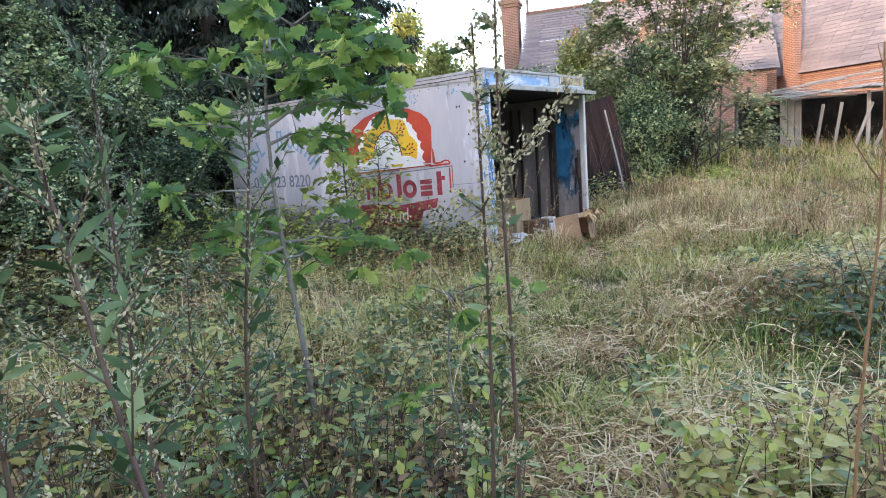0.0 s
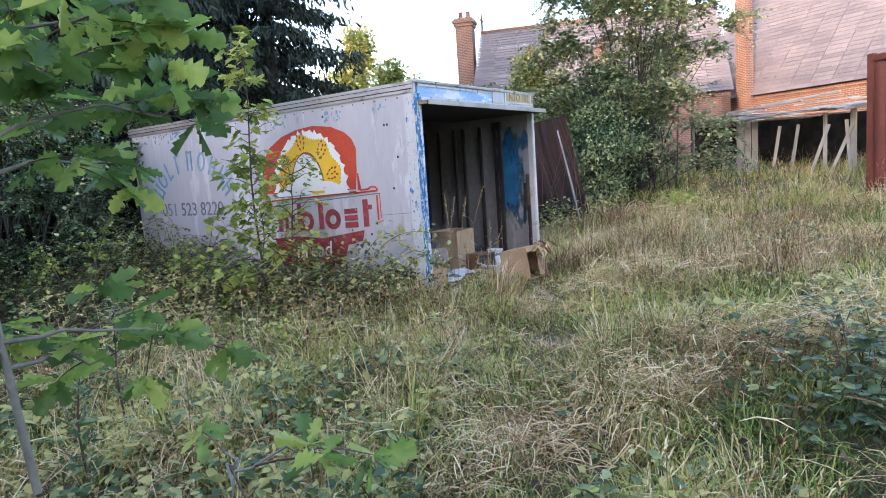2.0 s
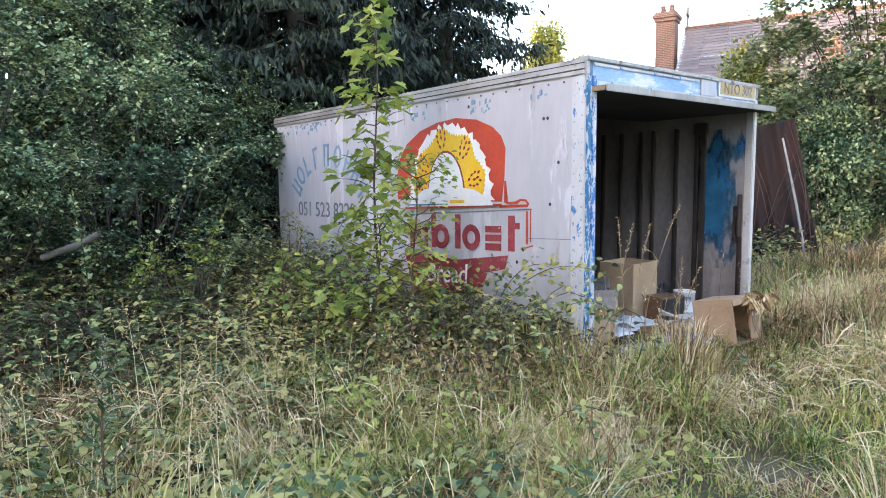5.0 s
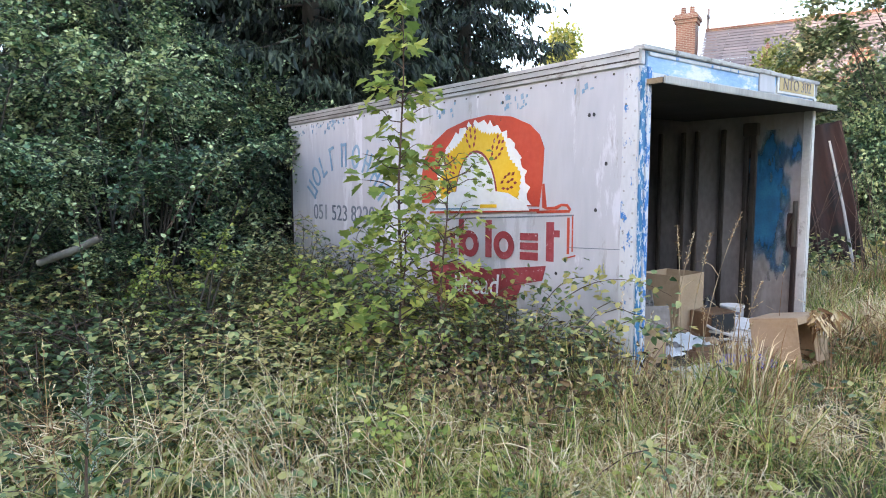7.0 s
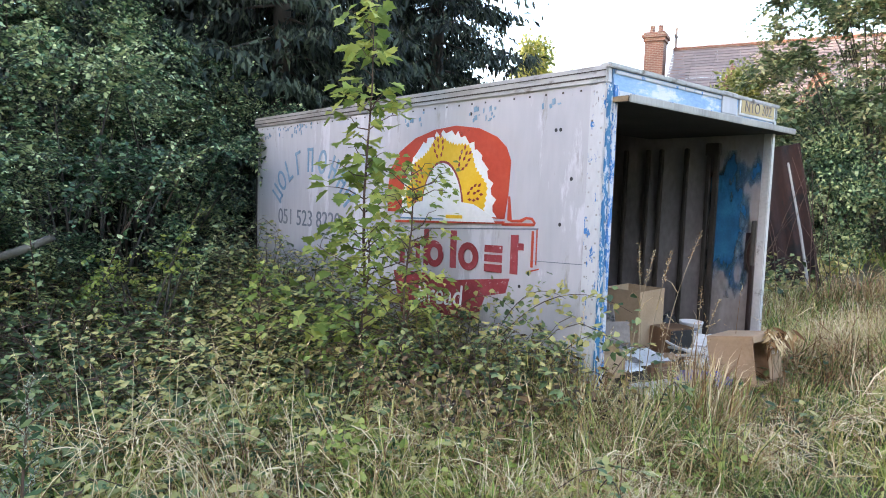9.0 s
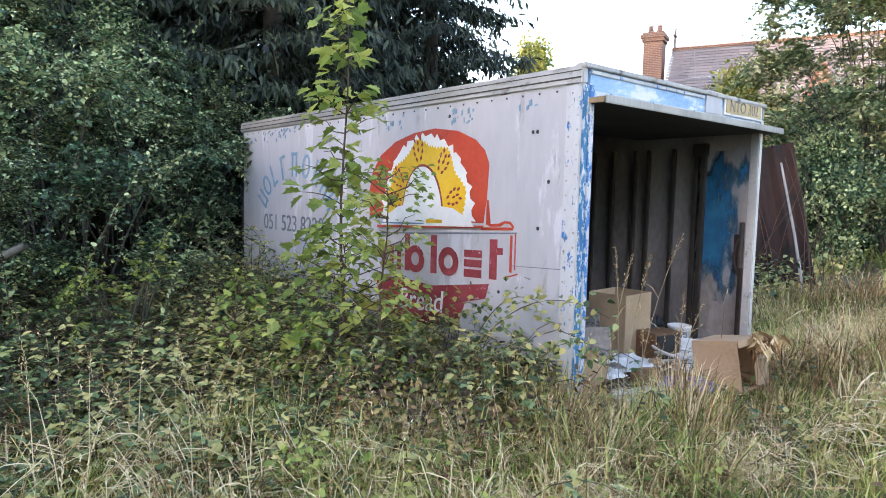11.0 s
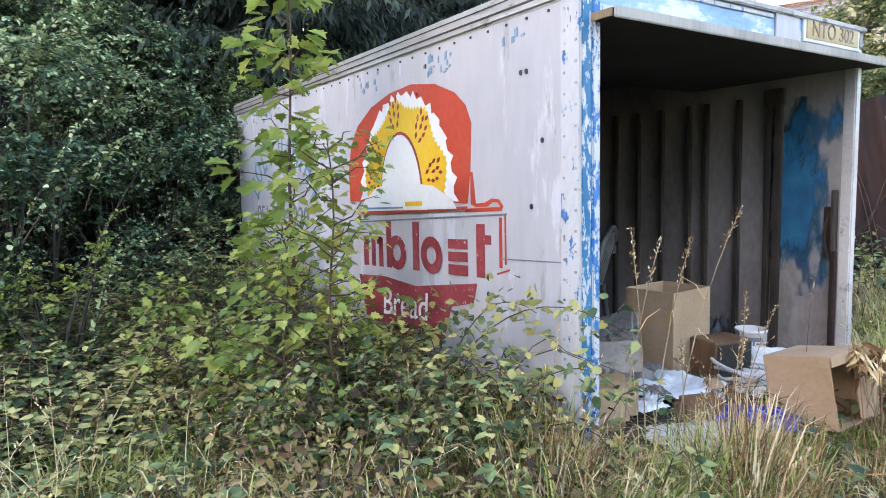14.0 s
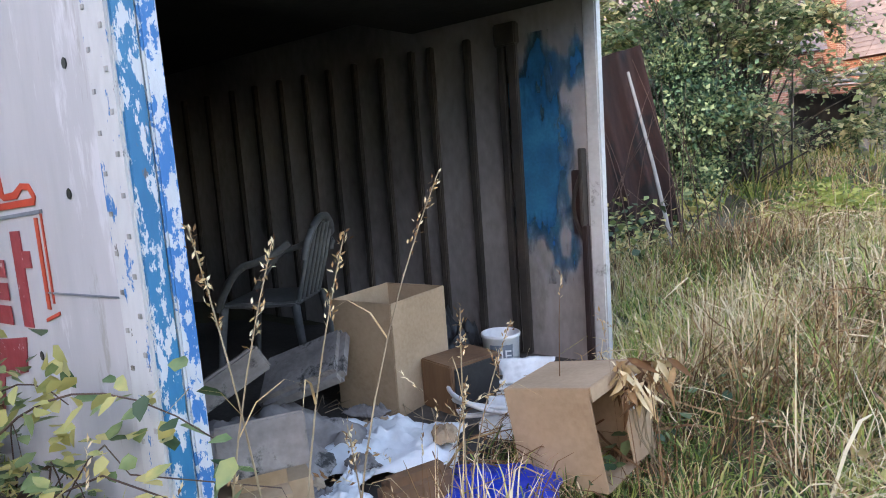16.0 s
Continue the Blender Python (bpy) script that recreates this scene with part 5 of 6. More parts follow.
place(thicket("sallow_bush", "grey-green sallow bush by the shed", WILLOW, 1.4, 3.0, 800, 13, 0.09, 44, 34), -8.2, 14.2)
place(shrub("birch_tree", "distant pale yellow-green tree", YELLOWTREE, 2.6, 8.0, 9000, 0.2, 45, 26, "tree", 0.2), -23.5, 26.5)
place(shrub("birch_tree", "distant yellow-green tree behind the box", YELLOWTREE, 2.2, 6.0, 7000, 0.2, 46, 22, "tree", 0.2), -19.5, 24)


def sapling(name, label, material, height, leaf, seed, leaf_kind="lobed", spread=0.45, tiers=11, lean=(0.0, 0.0), per=6, low=0.18, slim=0.9, bark=None):
    """A young tree: one upright stem, pairs of side twigs, broad leaves on them."""
    g = np.random.default_rng(seed)
    st, lv, tw = Soup(), Soup(), Soup()
    t = np.linspace(0, 1, 9)
    axis = np.stack([lean[0] * t ** 1.5 + 0.02 * np.sin(t * 9), lean[1] * t ** 1.5 + 0.02 * np.cos(t * 8) - 0.02, height * t - 0.05], 1)
    tube(st, axis, np.linspace(0.007 + 0.003 * height, 0.003, 9), 7)
    P, D, S = [], [], []
    for i in range(tiers):
        f = low + (1 - low) * (i + g.uniform(0, 0.6)) / tiers
        f = min(f, 0.99)
        c = np.array([np.interp(f, t, axis[:, k]) for k in range(3)])
        for s_ in range(int(g.integers(1, 4))):
            a = i * 1.57 + s_ * 2.6 + g.uniform(-0.8, 0.8)
            L = spread * (1.15 - f) * g.uniform(0.3, 1.4) + 0.06
            e = c + np.array((math.cos(a) * L, math.sin(a) * L, L * g.uniform(0.2, 0.6)))
            tube(tw, [c, (c * 2 + e) / 3 + g.normal(size=3) * 0.02, (c + 2 * e) / 3 + np.array((0, 0, 0.02)) + g.normal(size=3) * 0.03 * L, e], [0.0055, 0.0042, 0.003, 0.0015], 5)
            for k in range(per):
                u = 1.05 - 0.75 * g.uniform(0, 1) ** 2
                p = c + (e - c) * u + g.normal(size=3) * 0.045
                b = a + g.uniform(-1.3, 1.3)
                P.append(p)
                D.append((math.cos(b), math.sin(b), g.uniform(-0.9, 0.15)))
                S.append(leaf * g.uniform(0.6, 1.2))
    for k in range(8):
        b = k * 0.8
        P.append(axis[-1])
        D.append((math.cos(b), math.sin(b), 0.4))
        S.append(leaf * 0.7)
    S = np.array(S)
    leaves(lv, np.array(P), unit(np.array(D)), S, S * slim, 0.22, leaf_kind, 0.75)
    t_ = thing(name, label, "sapling")
    st.make("stem", bark or CANE, t_, smooth=True)
    tagged(tw.make("twig_tangle", CANE, t_), kind="stuff")
    lv.make("foliage", material, t_)
    return t_


place(sapling("sycamore_sapling", "slender sycamore sapling with yellow-green leaves before the box", SYCAMORE, 3.05, 0.125, 51, "maple", tiers=30, spread=0.44, per=7, low=0.06, slim=1.05), -6.56, 5.97)
place(sapling("sycamore_sapling", "small yellowish sapling growing through the brambles", SYCAMORE, 1.75, 0.062, 52, "maple", tiers=24, spread=0.62, per=11, low=0.1, slim=0.8), -6.0, 5.95)
place(sapling("sycamore_sapling", "thin leafy sapling among the brambles", SYCAMORE, 1.0, 0.06, 53, "maple", tiers=12, spread=0.35, per=8, low=0.1), -7.0, 5.3)
place(sapling("sycamore_sapling", "low bushy sapling with yellow-green leaves", SYCAMORE, 1.3, 0.065, 55, "maple", tiers=18, spread=0.55, per=11, low=0.1), -6.3, 5.8)


def oak(name, label, base, height, limbs, leaf, seed, thick=0.016):
    """A young oak: a crooked grey stem, long limbs, and rosettes of lobed leaves on their twigs. limbs: height, bearing, length, rise, twigs."""
    g = np.random.default_rng(seed)
    st, tw, lv, limb_soups = Soup(), Soup(), Soup(), []
    t = np.linspace(0, 1, 10)
    axis = np.stack([0.035 * np.sin(t * 6), 0.03 * np.cos(t * 5) - 0.03, height * t - 0.05], 1)
    tube(st, axis, np.linspace(thick, thick * 0.3, 10), 8)
    for z, bearing, L, rise, m in limbs:
        c = np.array([np.interp(z, axis[:, 2], axis[:, k]) for k in range(3)])
        a = radians(bearing)
        d = unit(np.array((math.cos(a), math.sin(a), rise)))
        p = arcs(c[None], d[None], L, 0.18, 6)
        p[0, 1:-1] += g.normal(size=(4, 3)) * 0.015
        limb_soups.append(Soup())
        tube(limb_soups[-1], p[0], np.linspace(thick * 0.5, 0.002, 6), 6)
        u = np.linspace(0.25, 1.0, m)[None]
        P, T = along(p, u)
        P, T = P[0], T[0]
        D = unit(T * 0.8 + g.normal(size=(m, 3)) * np.array((0.7, 0.7, 0.35)) + np.array((0, 0, 0.15)))
        q = arcs(P, D, g.uniform(0.06, 0.20, m), 0.15, 4)
        twigs(tw, q, 0.003, 0.0015)
        tip = q[:, -1]
        k = 7
        a2 = g.uniform(0, 6.28, (m, 1)) + np.arange(k)[None] * 0.9 + g.uniform(-0.3, 0.3, (m, k))
        dd = unit(np.stack([np.cos(a2), np.sin(a2), g.uniform(-0.9, 0.25, (m, k))], -1) + D[:, None] * 0.5)
        sz = leaf * g.uniform(0.6, 1.2, m * k)
        leaves(lv, np.repeat(tip, k, 0), dd.reshape(-1, 3), sz, sz * 0.58, 0.22, "lobed", 0.5)
    t_ = thing(name, label, "sapling", (*base, float(ground_z(*base))))
    st.make("stem", GREYBARK, t_, smooth=True)
    for one in limb_soups:
        one.make("limb", GREYBARK, t_, smooth=True)
    tagged(tw.make("twig_tangle", CANE, t_), kind="stuff")
    lv.make("foliage", OAK, t_)
    return t_


oak("oak_sapling", "young oak with bright lobed leaves beside the path", (-2.95, 2.30), 2.15,
    ((1.62, 75, 0.62, 0.45, 9), (1.75, 50, 0.55, 0.5, 8), (1.55, 110, 0.50, 0.3, 7), (1.85, 20, 0.50, 0.35, 8), (1.95, 130, 0.40, 0.5, 7), (1.60, 200, 0.45, 0.35, 6), (1.80, 270, 0.5, 0.4, 7), (2.0, 330, 0.35, 0.5, 6), (2.05, 80, 0.40, 0.4, 7),
     (1.12, 60, 0.42, 0.05, 6), (1.05, 100, 0.30, 0.0, 4), (1.15, 180, 0.45, 0.1, 5), (1.10, 300, 0.35, 0.1, 4), (1.35, 230, 0.35, 0.2, 4)), 0.125, 54)
oak("oak_sapling", "thin oak shoot with a few lobed leaves in the grass", (-2.02, 2.30), 1.05, ((0.85, 70, 0.20, 0.5, 3), (0.98, 50, 0.16, 0.3, 2), (0.95, 150, 0.14, 0.3, 2), (0.6, 240, 0.12, 0.3, 2)), 0.085, 56, 0.006)


def mugwort(label, x, y, height, seed, lean=(0, 0), arms=16, arm=0.26, leaf=0.055, bare=0.25, stem=CANE, thick=0.006, plume=1.0, low_leaf=5):
    """A tall weed: a dark stem, side arms that rise to pale seed plumes, divided green leaves below them."""
    g = np.random.default_rng(seed)
    st, lv, tw, sd = Soup(), Soup(), Soup(), Soup()
    t = np.linspace(0, 1, 9)
    axis = np.stack([lean[0] * t ** 1.4 + 0.014 * np.sin(t * 7 + seed), lean[1] * t ** 1.4 + 0.014 * np.cos(t * 6), height * t - 0.03], 1)
    tube(st, axis, np.linspace(thick, thick * 0.35, 9), 6)
    f = bare + (1 - bare) * (np.arange(arms) + g.uniform(0, 0.7, arms)) / arms
    c = np.stack([np.interp(f, t, axis[:, k]) for k in range(3)], 1)
    a = np.arange(arms) * 2.4 + g.uniform(-0.5, 0.5, arms)
    L = arm * (1.2 - 0.85 * f) * g.uniform(0.6, 1.25, arms)
    D = unit(np.stack([np.cos(a), np.sin(a), g.uniform(0.7, 1.5, arms)], 1) + np.array((lean[0], lean[1], 0)) * 0.6)
    pts = arcs(c, D, L, -0.15, 4)
    twigs(tw, pts, 0.0025, 0.001)
    dress(lv, pts, low_leaf, leaf, "diamond", 0.0, 0.30, 0.8, 0.6, 0.5)
    for src, m in ((pts, int(42 * plume)), (np.stack([axis[5], axis[6], axis[7], axis[8]])[None], int(190 * plume))):
        if m:
            u = 1 - 0.72 * g.uniform(0, 1, (len(src), m)) ** 1.1
            P, T = along(src, u)
            P = P.reshape(-1, 3) + g.normal(size=(P.shape[0] * m, 3)) * 0.007
            leaves(sd, P, unit(T.reshape(-1, 3) + g.normal(size=P.shape) * 0.6), g.uniform(0.007, 0.014, len(P)), np.full(len(P), 0.006), 0.3, "diamond", 0.3)
    t_ = thing("mugwort", label, "weed", (x, y, float(ground_z(x, y))), group="tall weeds")
    st.make("stem", stem, t_)
    tagged(tw.make("twig_tangle", stem, t_), kind="stuff")
    lv.make("foliage", MUGWORT, t_)
    if sd.V:
        tagged(sd.make("seed_plume", MUGSEED if seed < 63 else MUGPALE, t_), kind="stuff")
    return t_


MUG = "tall mugwort weed with dark stem and grey-green leaves"
for i, (x, y, h, lx, ly, arms, arm) in enumerate(((-1.345, 1.50, 1.78, 0.02, 0.01, 16, 0.09), (-1.295, 1.51, 1.95, 0.03, 0.0, 14, 0.09), (-1.36, 0.98, 1.68, -0.52, -0.06, 24, 0.34), (-1.95, 1.15, 1.85, -0.30, 0.05, 24, 0.34), (-2.15, 1.45, 1.75, 0.1, 0.05, 22, 0.32),
                                                 (-2.3, 0.95, 1.75, -0.1, 0, 22, 0.34), (-2.75, 1.4, 1.6, 0.05, 0, 20, 0.3), (-3.1, 1.0, 1.6, 0, 0.1, 20, 0.3), (-3.3, 1.7, 1.4, 0.1, 0, 18, 0.3), (-2.6, 0.7, 1.7, 0, 0, 20, 0.3),
                                                 (-4.1, 2.9, 0.9, 0.05, 0, 14, 0.2), (-4.3, 2.5, 1.0, 0, 0, 14, 0.22), (-4.9, 3.5, 0.9, 0, 0, 14, 0.2))):
    mugwort(MUG, x, y, h, 60 + i, (lx, ly), arms, arm, 0.04 if i < 2 else 0.062, 0.22 if i > 1 else 0.12, CANE, 0.0085 if i > 1 else 0.006, 1.5 if i < 2 else 1.0, 5 if i < 2 else 9)
# the plumed side arm that leans out of the middle plant
arm_p = np.array([[(-1.32, 1.49, 1.40), (-1.25, 1.48, 1.48), (-1.17, 1.47, 1.54), (-1.10, 1.45, 1.61)]])
sa, sp = Soup(), Soup()
twigs(sa, arm_p, 0.003, 0.001)
P, T = along(arm_p, rng.uniform(0.05, 1, (1, 260)))
leaves(sp, P[0] + rng.normal(size=(260, 3)) * 0.008, unit(T[0] + rng.normal(size=(260, 3)) * 0.6), np.full(260, 0.011), np.full(260, 0.006), 0.3, "diamond", 0.3)
side_arm = thing("mugwort", "leaning pale seed plume of a mugwort weed", "weed", group="tall weeds")
sa.make("stem", CANE, side_arm)
tagged(sp.make("seed_plume", MUGSEED, side_arm), kind="stuff")
dock = mugwort("bare rust-brown dry dock stalk", -0.78, 2.19, 1.66, 90, (0.02, 0.0), 7, 0.22, 0.02, 0.5, DOCKSTEM, 0.006, 0.0, 1)
dock.name = "dock_stalk"


# ---- undergrowth ----
def in_box(P, pad=0.03):
    return (P[:, 0] < X0 + pad) & (P[:, 0] > XE - 0.1) & (P[:, 1] > Y0 - pad) & (P[:, 1] < Y1 + pad)


def scatter(n, x0, x1, y0, y1, tuft=0.0, per=1):
    c = np.stack([rng.uniform(x0, x1, n), rng.uniform(y0, y1, n)], 1)
    if per > 1:
        c = np.repeat(c, per, 0) + rng.normal(size=(n * per, 2)) * tuft
    P = np.concatenate([c, ground_z(c[:, 0], c[:, 1])[:, None]], 1)
    return P[~in_box(P)]


def off_track(P, width=0.34):
    """Tall weeds stand clear of the trodden line through the grass."""
    line = np.array(((-0.6, 0.5), (-0.85, 1.1), (-1.3, 2.1), (-2.2, 3.2), (-2.35, 3.7), (-2.9, 4.6), (-3.45, 5.95)))
    d = np.full(len(P), 9.0)
    for p, q in zip(line, line[1:]):
        u = np.clip(((P[:, :2] - p) @ (q - p)) / ((q - p) @ (q - p)), 0, 1)[:, None]
        d = np.minimum(d, np.linalg.norm(P[:, :2] - p - u * (q - p), axis=1))
    return d > width


def patchy(P, s=0.9, seed=0.0):
    """A slow pattern between 0 and 1 over the plan."""
    return 0.5 + 0.25 * (np.sin(P[:, 0] * s * 2.1 + seed) * np.sin(P[:, 1] * s * 1.7 + seed * 2) + np.sin(P[:, 0] * s * 4.3 - P[:, 1] * s * 3.1 + seed))


def bramble_top(x, y):
    """Height of the bramble cover above the ground near the box and hedge."""
    near_wall = np.clip((y - 4.9) / 1.5, 0, 1)
    left = np.clip((-6.6 - x) / 2.8, 0, 1)
    h = 0.18 + 0.14 * near_wall * np.clip((-4.6 - x) / 0.4, 0, 1) + 0.10 * np.clip((y - 6.2) / 0.3, 0, 1) * np.clip((x + 6.4) / 0.6, 0, 1) + 0.40 * left * near_wall + 0.45 * np.clip((-6.6 - x) / 1.5, 0, 1) * np.clip((4.6 - y) / 2 + 0.6, 0.3, 1)
    return h * (0.85 + 0.25 * np.sin(2.9 * x + 1.7 * y) * np.sin(2.3 * y - 1.1 * x))


def bramble_canes(cane_soup, leaf_soup, P, length, top, nodes, leaf, az=None):
    """Arching canes rooted at P, each with three-part leaves at its nodes."""
    n = len(P)
    a = rng.uniform(0, 2 * np.pi, n) if az is None else az
    t = np.linspace(0, 1, 7)[None]
    px = P[:, :1] + np.cos(a)[:, None] * length[:, None] * t
    py = P[:, 1:2] + np.sin(a)[:, None] * length[:, None] * t
    py = np.where((px < X0 + 0.05) & (py < Y1), np.minimum(py, Y0 - 0.05 - 0.1 * rng.uniform(size=(n, 1))), py)
    bow = (4 * t * (1 - t)) ** 0.75 * 0.95 + 0.12 * t
    pts = np.stack([px, py, ground_z(px, py) + top[:, None] * bow + 0.01], -1)
    twigs(cane_soup, pts, 0.0042, 0.0016)
    u = 0.14 + 0.86 * (np.arange(nodes)[None] + rng.uniform(0, 0.8, (n, nodes))) / nodes
    Q, T = along(pts, np.minimum(u, 1))
    Q, T = Q.reshape(-1, 3), T.reshape(-1, 3)
    S = unit(np.cross(T, (0, 0, 1.0))) * rng.choice([-1.0, 1.0], len(Q))[:, None]
    D = unit(T * 0.4 + S * 0.9 + np.array((0, 0, 0.35)) + rng.normal(size=Q.shape) * 0.25)
    Q = Q + rng.normal(size=Q.shape) * 0.012
    Q[:, 1] = np.where((Q[:, 0] < X0 + 0.05) & (Q[:, 1] < Y1), np.minimum(Q[:, 1], Y0 - 0.07), Q[:, 1])
    trefoils(leaf_soup, Q, D, leaf)


cover, canes, sprigs = Soup(), Soup(), Soup()
for n, x0, x1, y0, y1, lo in ((15000, -9.9, -5.0, 4.3, 6.60, 0.055), (8000, -9.5, -6.3, 2.4, 4.5, 0.062), (5000, -9, -5.4, 10.6, 13.0, 0.07)):
    P = scatter(n, x0, x1, y0, y1)
    if y0 < 9:
        dens = np.clip((-5.5 - P[:, 0]) / 1.6 + np.clip((P[:, 1] - 5.3) / 1.2, 0, 1) * 0.5, 0.03, 1)
        P = P[rng.uniform(size=len(P)) < dens]
    m = len(P)
    h = bramble_top(P[:, 0], P[:, 1]) * 0.75 if y0 < 9 else np.full(m, 0.7) * patchy(P, 1.2, 2)
    P[:, 2] += np.maximum(h * (1 - 0.8 * rng.uniform(size=m) ** 1.5) + rng.normal(size=m) * 0.04, 0.02)
    sz = lo * rng.uniform(0.65, 1.4, m)
    leaves(cover, P, rand_dirs(m, -0.1, 0.5), sz, sz * 0.72, 0.22, "diamond", 0.7)
for n, x0, x1, y0, y1, lo, hi, lf in ((900, -9.7, -5.1, 4.0, 6.45, 0.5, 1.25, 0.056), (420, -9.6, -6.4, 2.6, 4.3, 0.6, 1.4, 0.060), (150, -6.6, -4.95, 5.4, 6.5, 0.4, 0.9, 0.052)):
    P = scatter(n, x0, x1, y0, y1)
    P = P[rng.uniform(size=len(P)) < np.clip((-5.5 - P[:, 0]) / 1.6 + np.clip((P[:, 1] - 5.3) / 1.0, 0, 1) * 0.6, 0.03, 1)]
    m = len(P)
    bramble_canes(canes, cover, P, rng.uniform(lo, hi, m), bramble_top(P[:, 0], P[:, 1]) * rng.uniform(0.7, 1.55, m) + 0.05, 9, lf)
tagged(cover.make("bramble_leaves", BRAMBLE), "dense bramble leaves, dark green with some yellow", "brambles", kind="stuff")
# young brambles creeping out into the grass
for n, x0, x1, y0, y1, hh, lf in ((30, -6.6, -3.2, 3.9, 5.6, 0.30, 0.050), (24, -6.4, -2.6, 2.6, 4.0, 0.28, 0.052), (120, -1.4, 1.9, 2.7, 5.4, 0.38, 0.062), (90, -2.6, 2.6, 5.0, 10.0, 0.36, 0.060), (60, -3.6, -1.5, 1.3, 2.6, 0.45, 0.060), (90, -5.7, -4.95, 5.7, 6.45, 0.52, 0.05)):
    P = scatter(max(3, n // 6), x0, x1, y0, y1, 0.22, 6)
    P = P[off_track(P, 0.7)]
    m = len(P)
    bramble_canes(canes, sprigs, P, rng.uniform(0.3, 0.75, m), hh * rng.uniform(0.5, 1.2, m), 8, lf)
tagged(sprigs.make("bramble_sprigs", WEED), "young green bramble sprigs creeping through the grass", "brambles", kind="stuff")
for i in range(26):
    x, y = rng.uniform(-6.7, -4.9), rng.uniform(10.9, 11.8)
    a, hh = rng.uniform(0, 2 * np.pi), rng.uniform(0.7, 1.9)
    t = np.linspace(0, 1, 6)
    tube(canes, np.stack([x + np.cos(a) * 0.5 * t ** 2, y + np.sin(a) * 0.3 * t ** 2, ground_z(x, y) + hh * t], 1), np.linspace(0.006, 0.002, 6), 4)
tagged(canes.make("bramble_canes", CANE), "thin arching brown bramble canes", "brambles", kind="stuff")
# bleached dead canes and bents at the foot of the hedge
bents = Soup()
P = scatter(170, -8.2, -5.0, 3.2, 4.9)
P = P[rng.uniform(size=len(P)) < 0.35 + 0.6 * patchy(P, 1.0, 2)]
n = len(P)
a = rng.uniform(0, 2 * np.pi, n)
D = unit(np.stack([np.cos(a) * 0.6, np.sin(a) * 0.6, rng.uniform(0.6, 1.4, n)], 1))
twigs(bents, arcs(P, D, rng.uniform(0.5, 1.05, n), rng.uniform(0.1, 0.6, n), 6), 0.0035, 0.0014)
tagged(bents.make("dead_canes", STRAW), "bleached dead stems at the foot of the hedge", "stems", kind="stuff")

# long arching rose shoot over the hedge
shoot, shl = Soup(), Soup()
P = np.array([(-7.9, 4.2, 0.3), (-8.1, 4.6, 1.2), (-8.0, 4.0, 0.6), (-7.6, 4.9, 0.4), (-8.3, 5.0, 1.4)])
D = unit(np.array([(0.05, 0.35, 1.0), (0.1, 0.6, 1.0), (0.25, -0.1, 1.0), (0.1, 0.2, 1.0), (0.35, 0.3, 1.0)]))
pts = arcs(P, D, np.array([2.9, 1.7, 1.5, 1.2, 1.3]), np.array([0.28, 0.4, 0.35, 0.3, 0.5]), 12)
twigs(shoot, pts, 0.007, 0.002)
dress(shl, pts, 70, 0.045, "ovate", 0.15, 0.7, 1.0, 0.6)
rose = thing("rose_shoot", "long arching dog rose shoots with small leaves", "rose")
tagged(shoot.make("stem_tangle", CANE, rose), kind="stuff")
shl.make("foliage", HAWTHORN, rose)

# weeds with broad leaves in the grass
weeds = Soup()
for n, per, x0, x1, y0, y1, hmax, size in ((360, 26, -4.5, 1.2, 0.6, 4.2, 0.5, 0.058), (260, 22, -7.0, -2.5, 2.2, 5.2, 0.38, 0.07), (160, 20, -4.6, 2.5, 4.2, 9.5, 0.24, 0.06), (90, 30, -1.2, 1.6, 1.4, 3.4, 0.42, 0.065), (46, 90, -1.8, 3.2, 3.6, 10.0, 0.36, 0.065), (40, 30, -7.5, -4.9, 5.6, 6.5, 0.4, 0.06)):
    P = scatter(n, x0, x1, y0, y1, 0.10 if per < 60 else 0.24, per)
    P = P[off_track(P)]
    m = len(P)
    P[:, 2] += hmax * rng.uniform(0.08, 1, m) * (0.4 + 0.6 * patchy(P, 0.8, 1))
    sz = size * rng.uniform(0.5, 1.3, m)
    leaves(weeds, P, rand_dirs(m, -0.15, 0.4), sz, sz * 0.62, 0.2, "ovate", 0.75)
tagged(weeds.make("leafy_weeds", WEED), "low leafy green weeds in the grass", "weeds", kind="stuff")

lime = Soup()
for n, per, x0, x1, y0, y1, hmax, size in ((90, 34, -6.4, -4.85, 5.6, 6.55, 0.55, 0.05), (30, 60, -4.9, -4.1, 13.2, 14.6, 0.5, 0.08), (60, 14, -3.5, 0.5, 1.2, 3.6, 0.5, 0.05), (70, 30, -6.3, -3.6, 4.6, 6.2, 0.38, 0.05)):
    P = scatter(n, x0, x1, y0, y1, 0.10, per)
    m = len(P)
    P[:, 2] += hmax * rng.uniform(0.05, 1, m) * (0.4 + 0.6 * patchy(P, 1.1, 4))
    sz = size * rng.uniform(0.5, 1.3, m)
    leaves(lime, P, rand_dirs(m, -0.15, 0.4), sz, sz * 0.62, 0.2, "ovate", 0.7)
tagged(lime.make("nettles", SYCAMORE), "yellow-green nettles and young shoots in the grass", "weeds", kind="stuff")

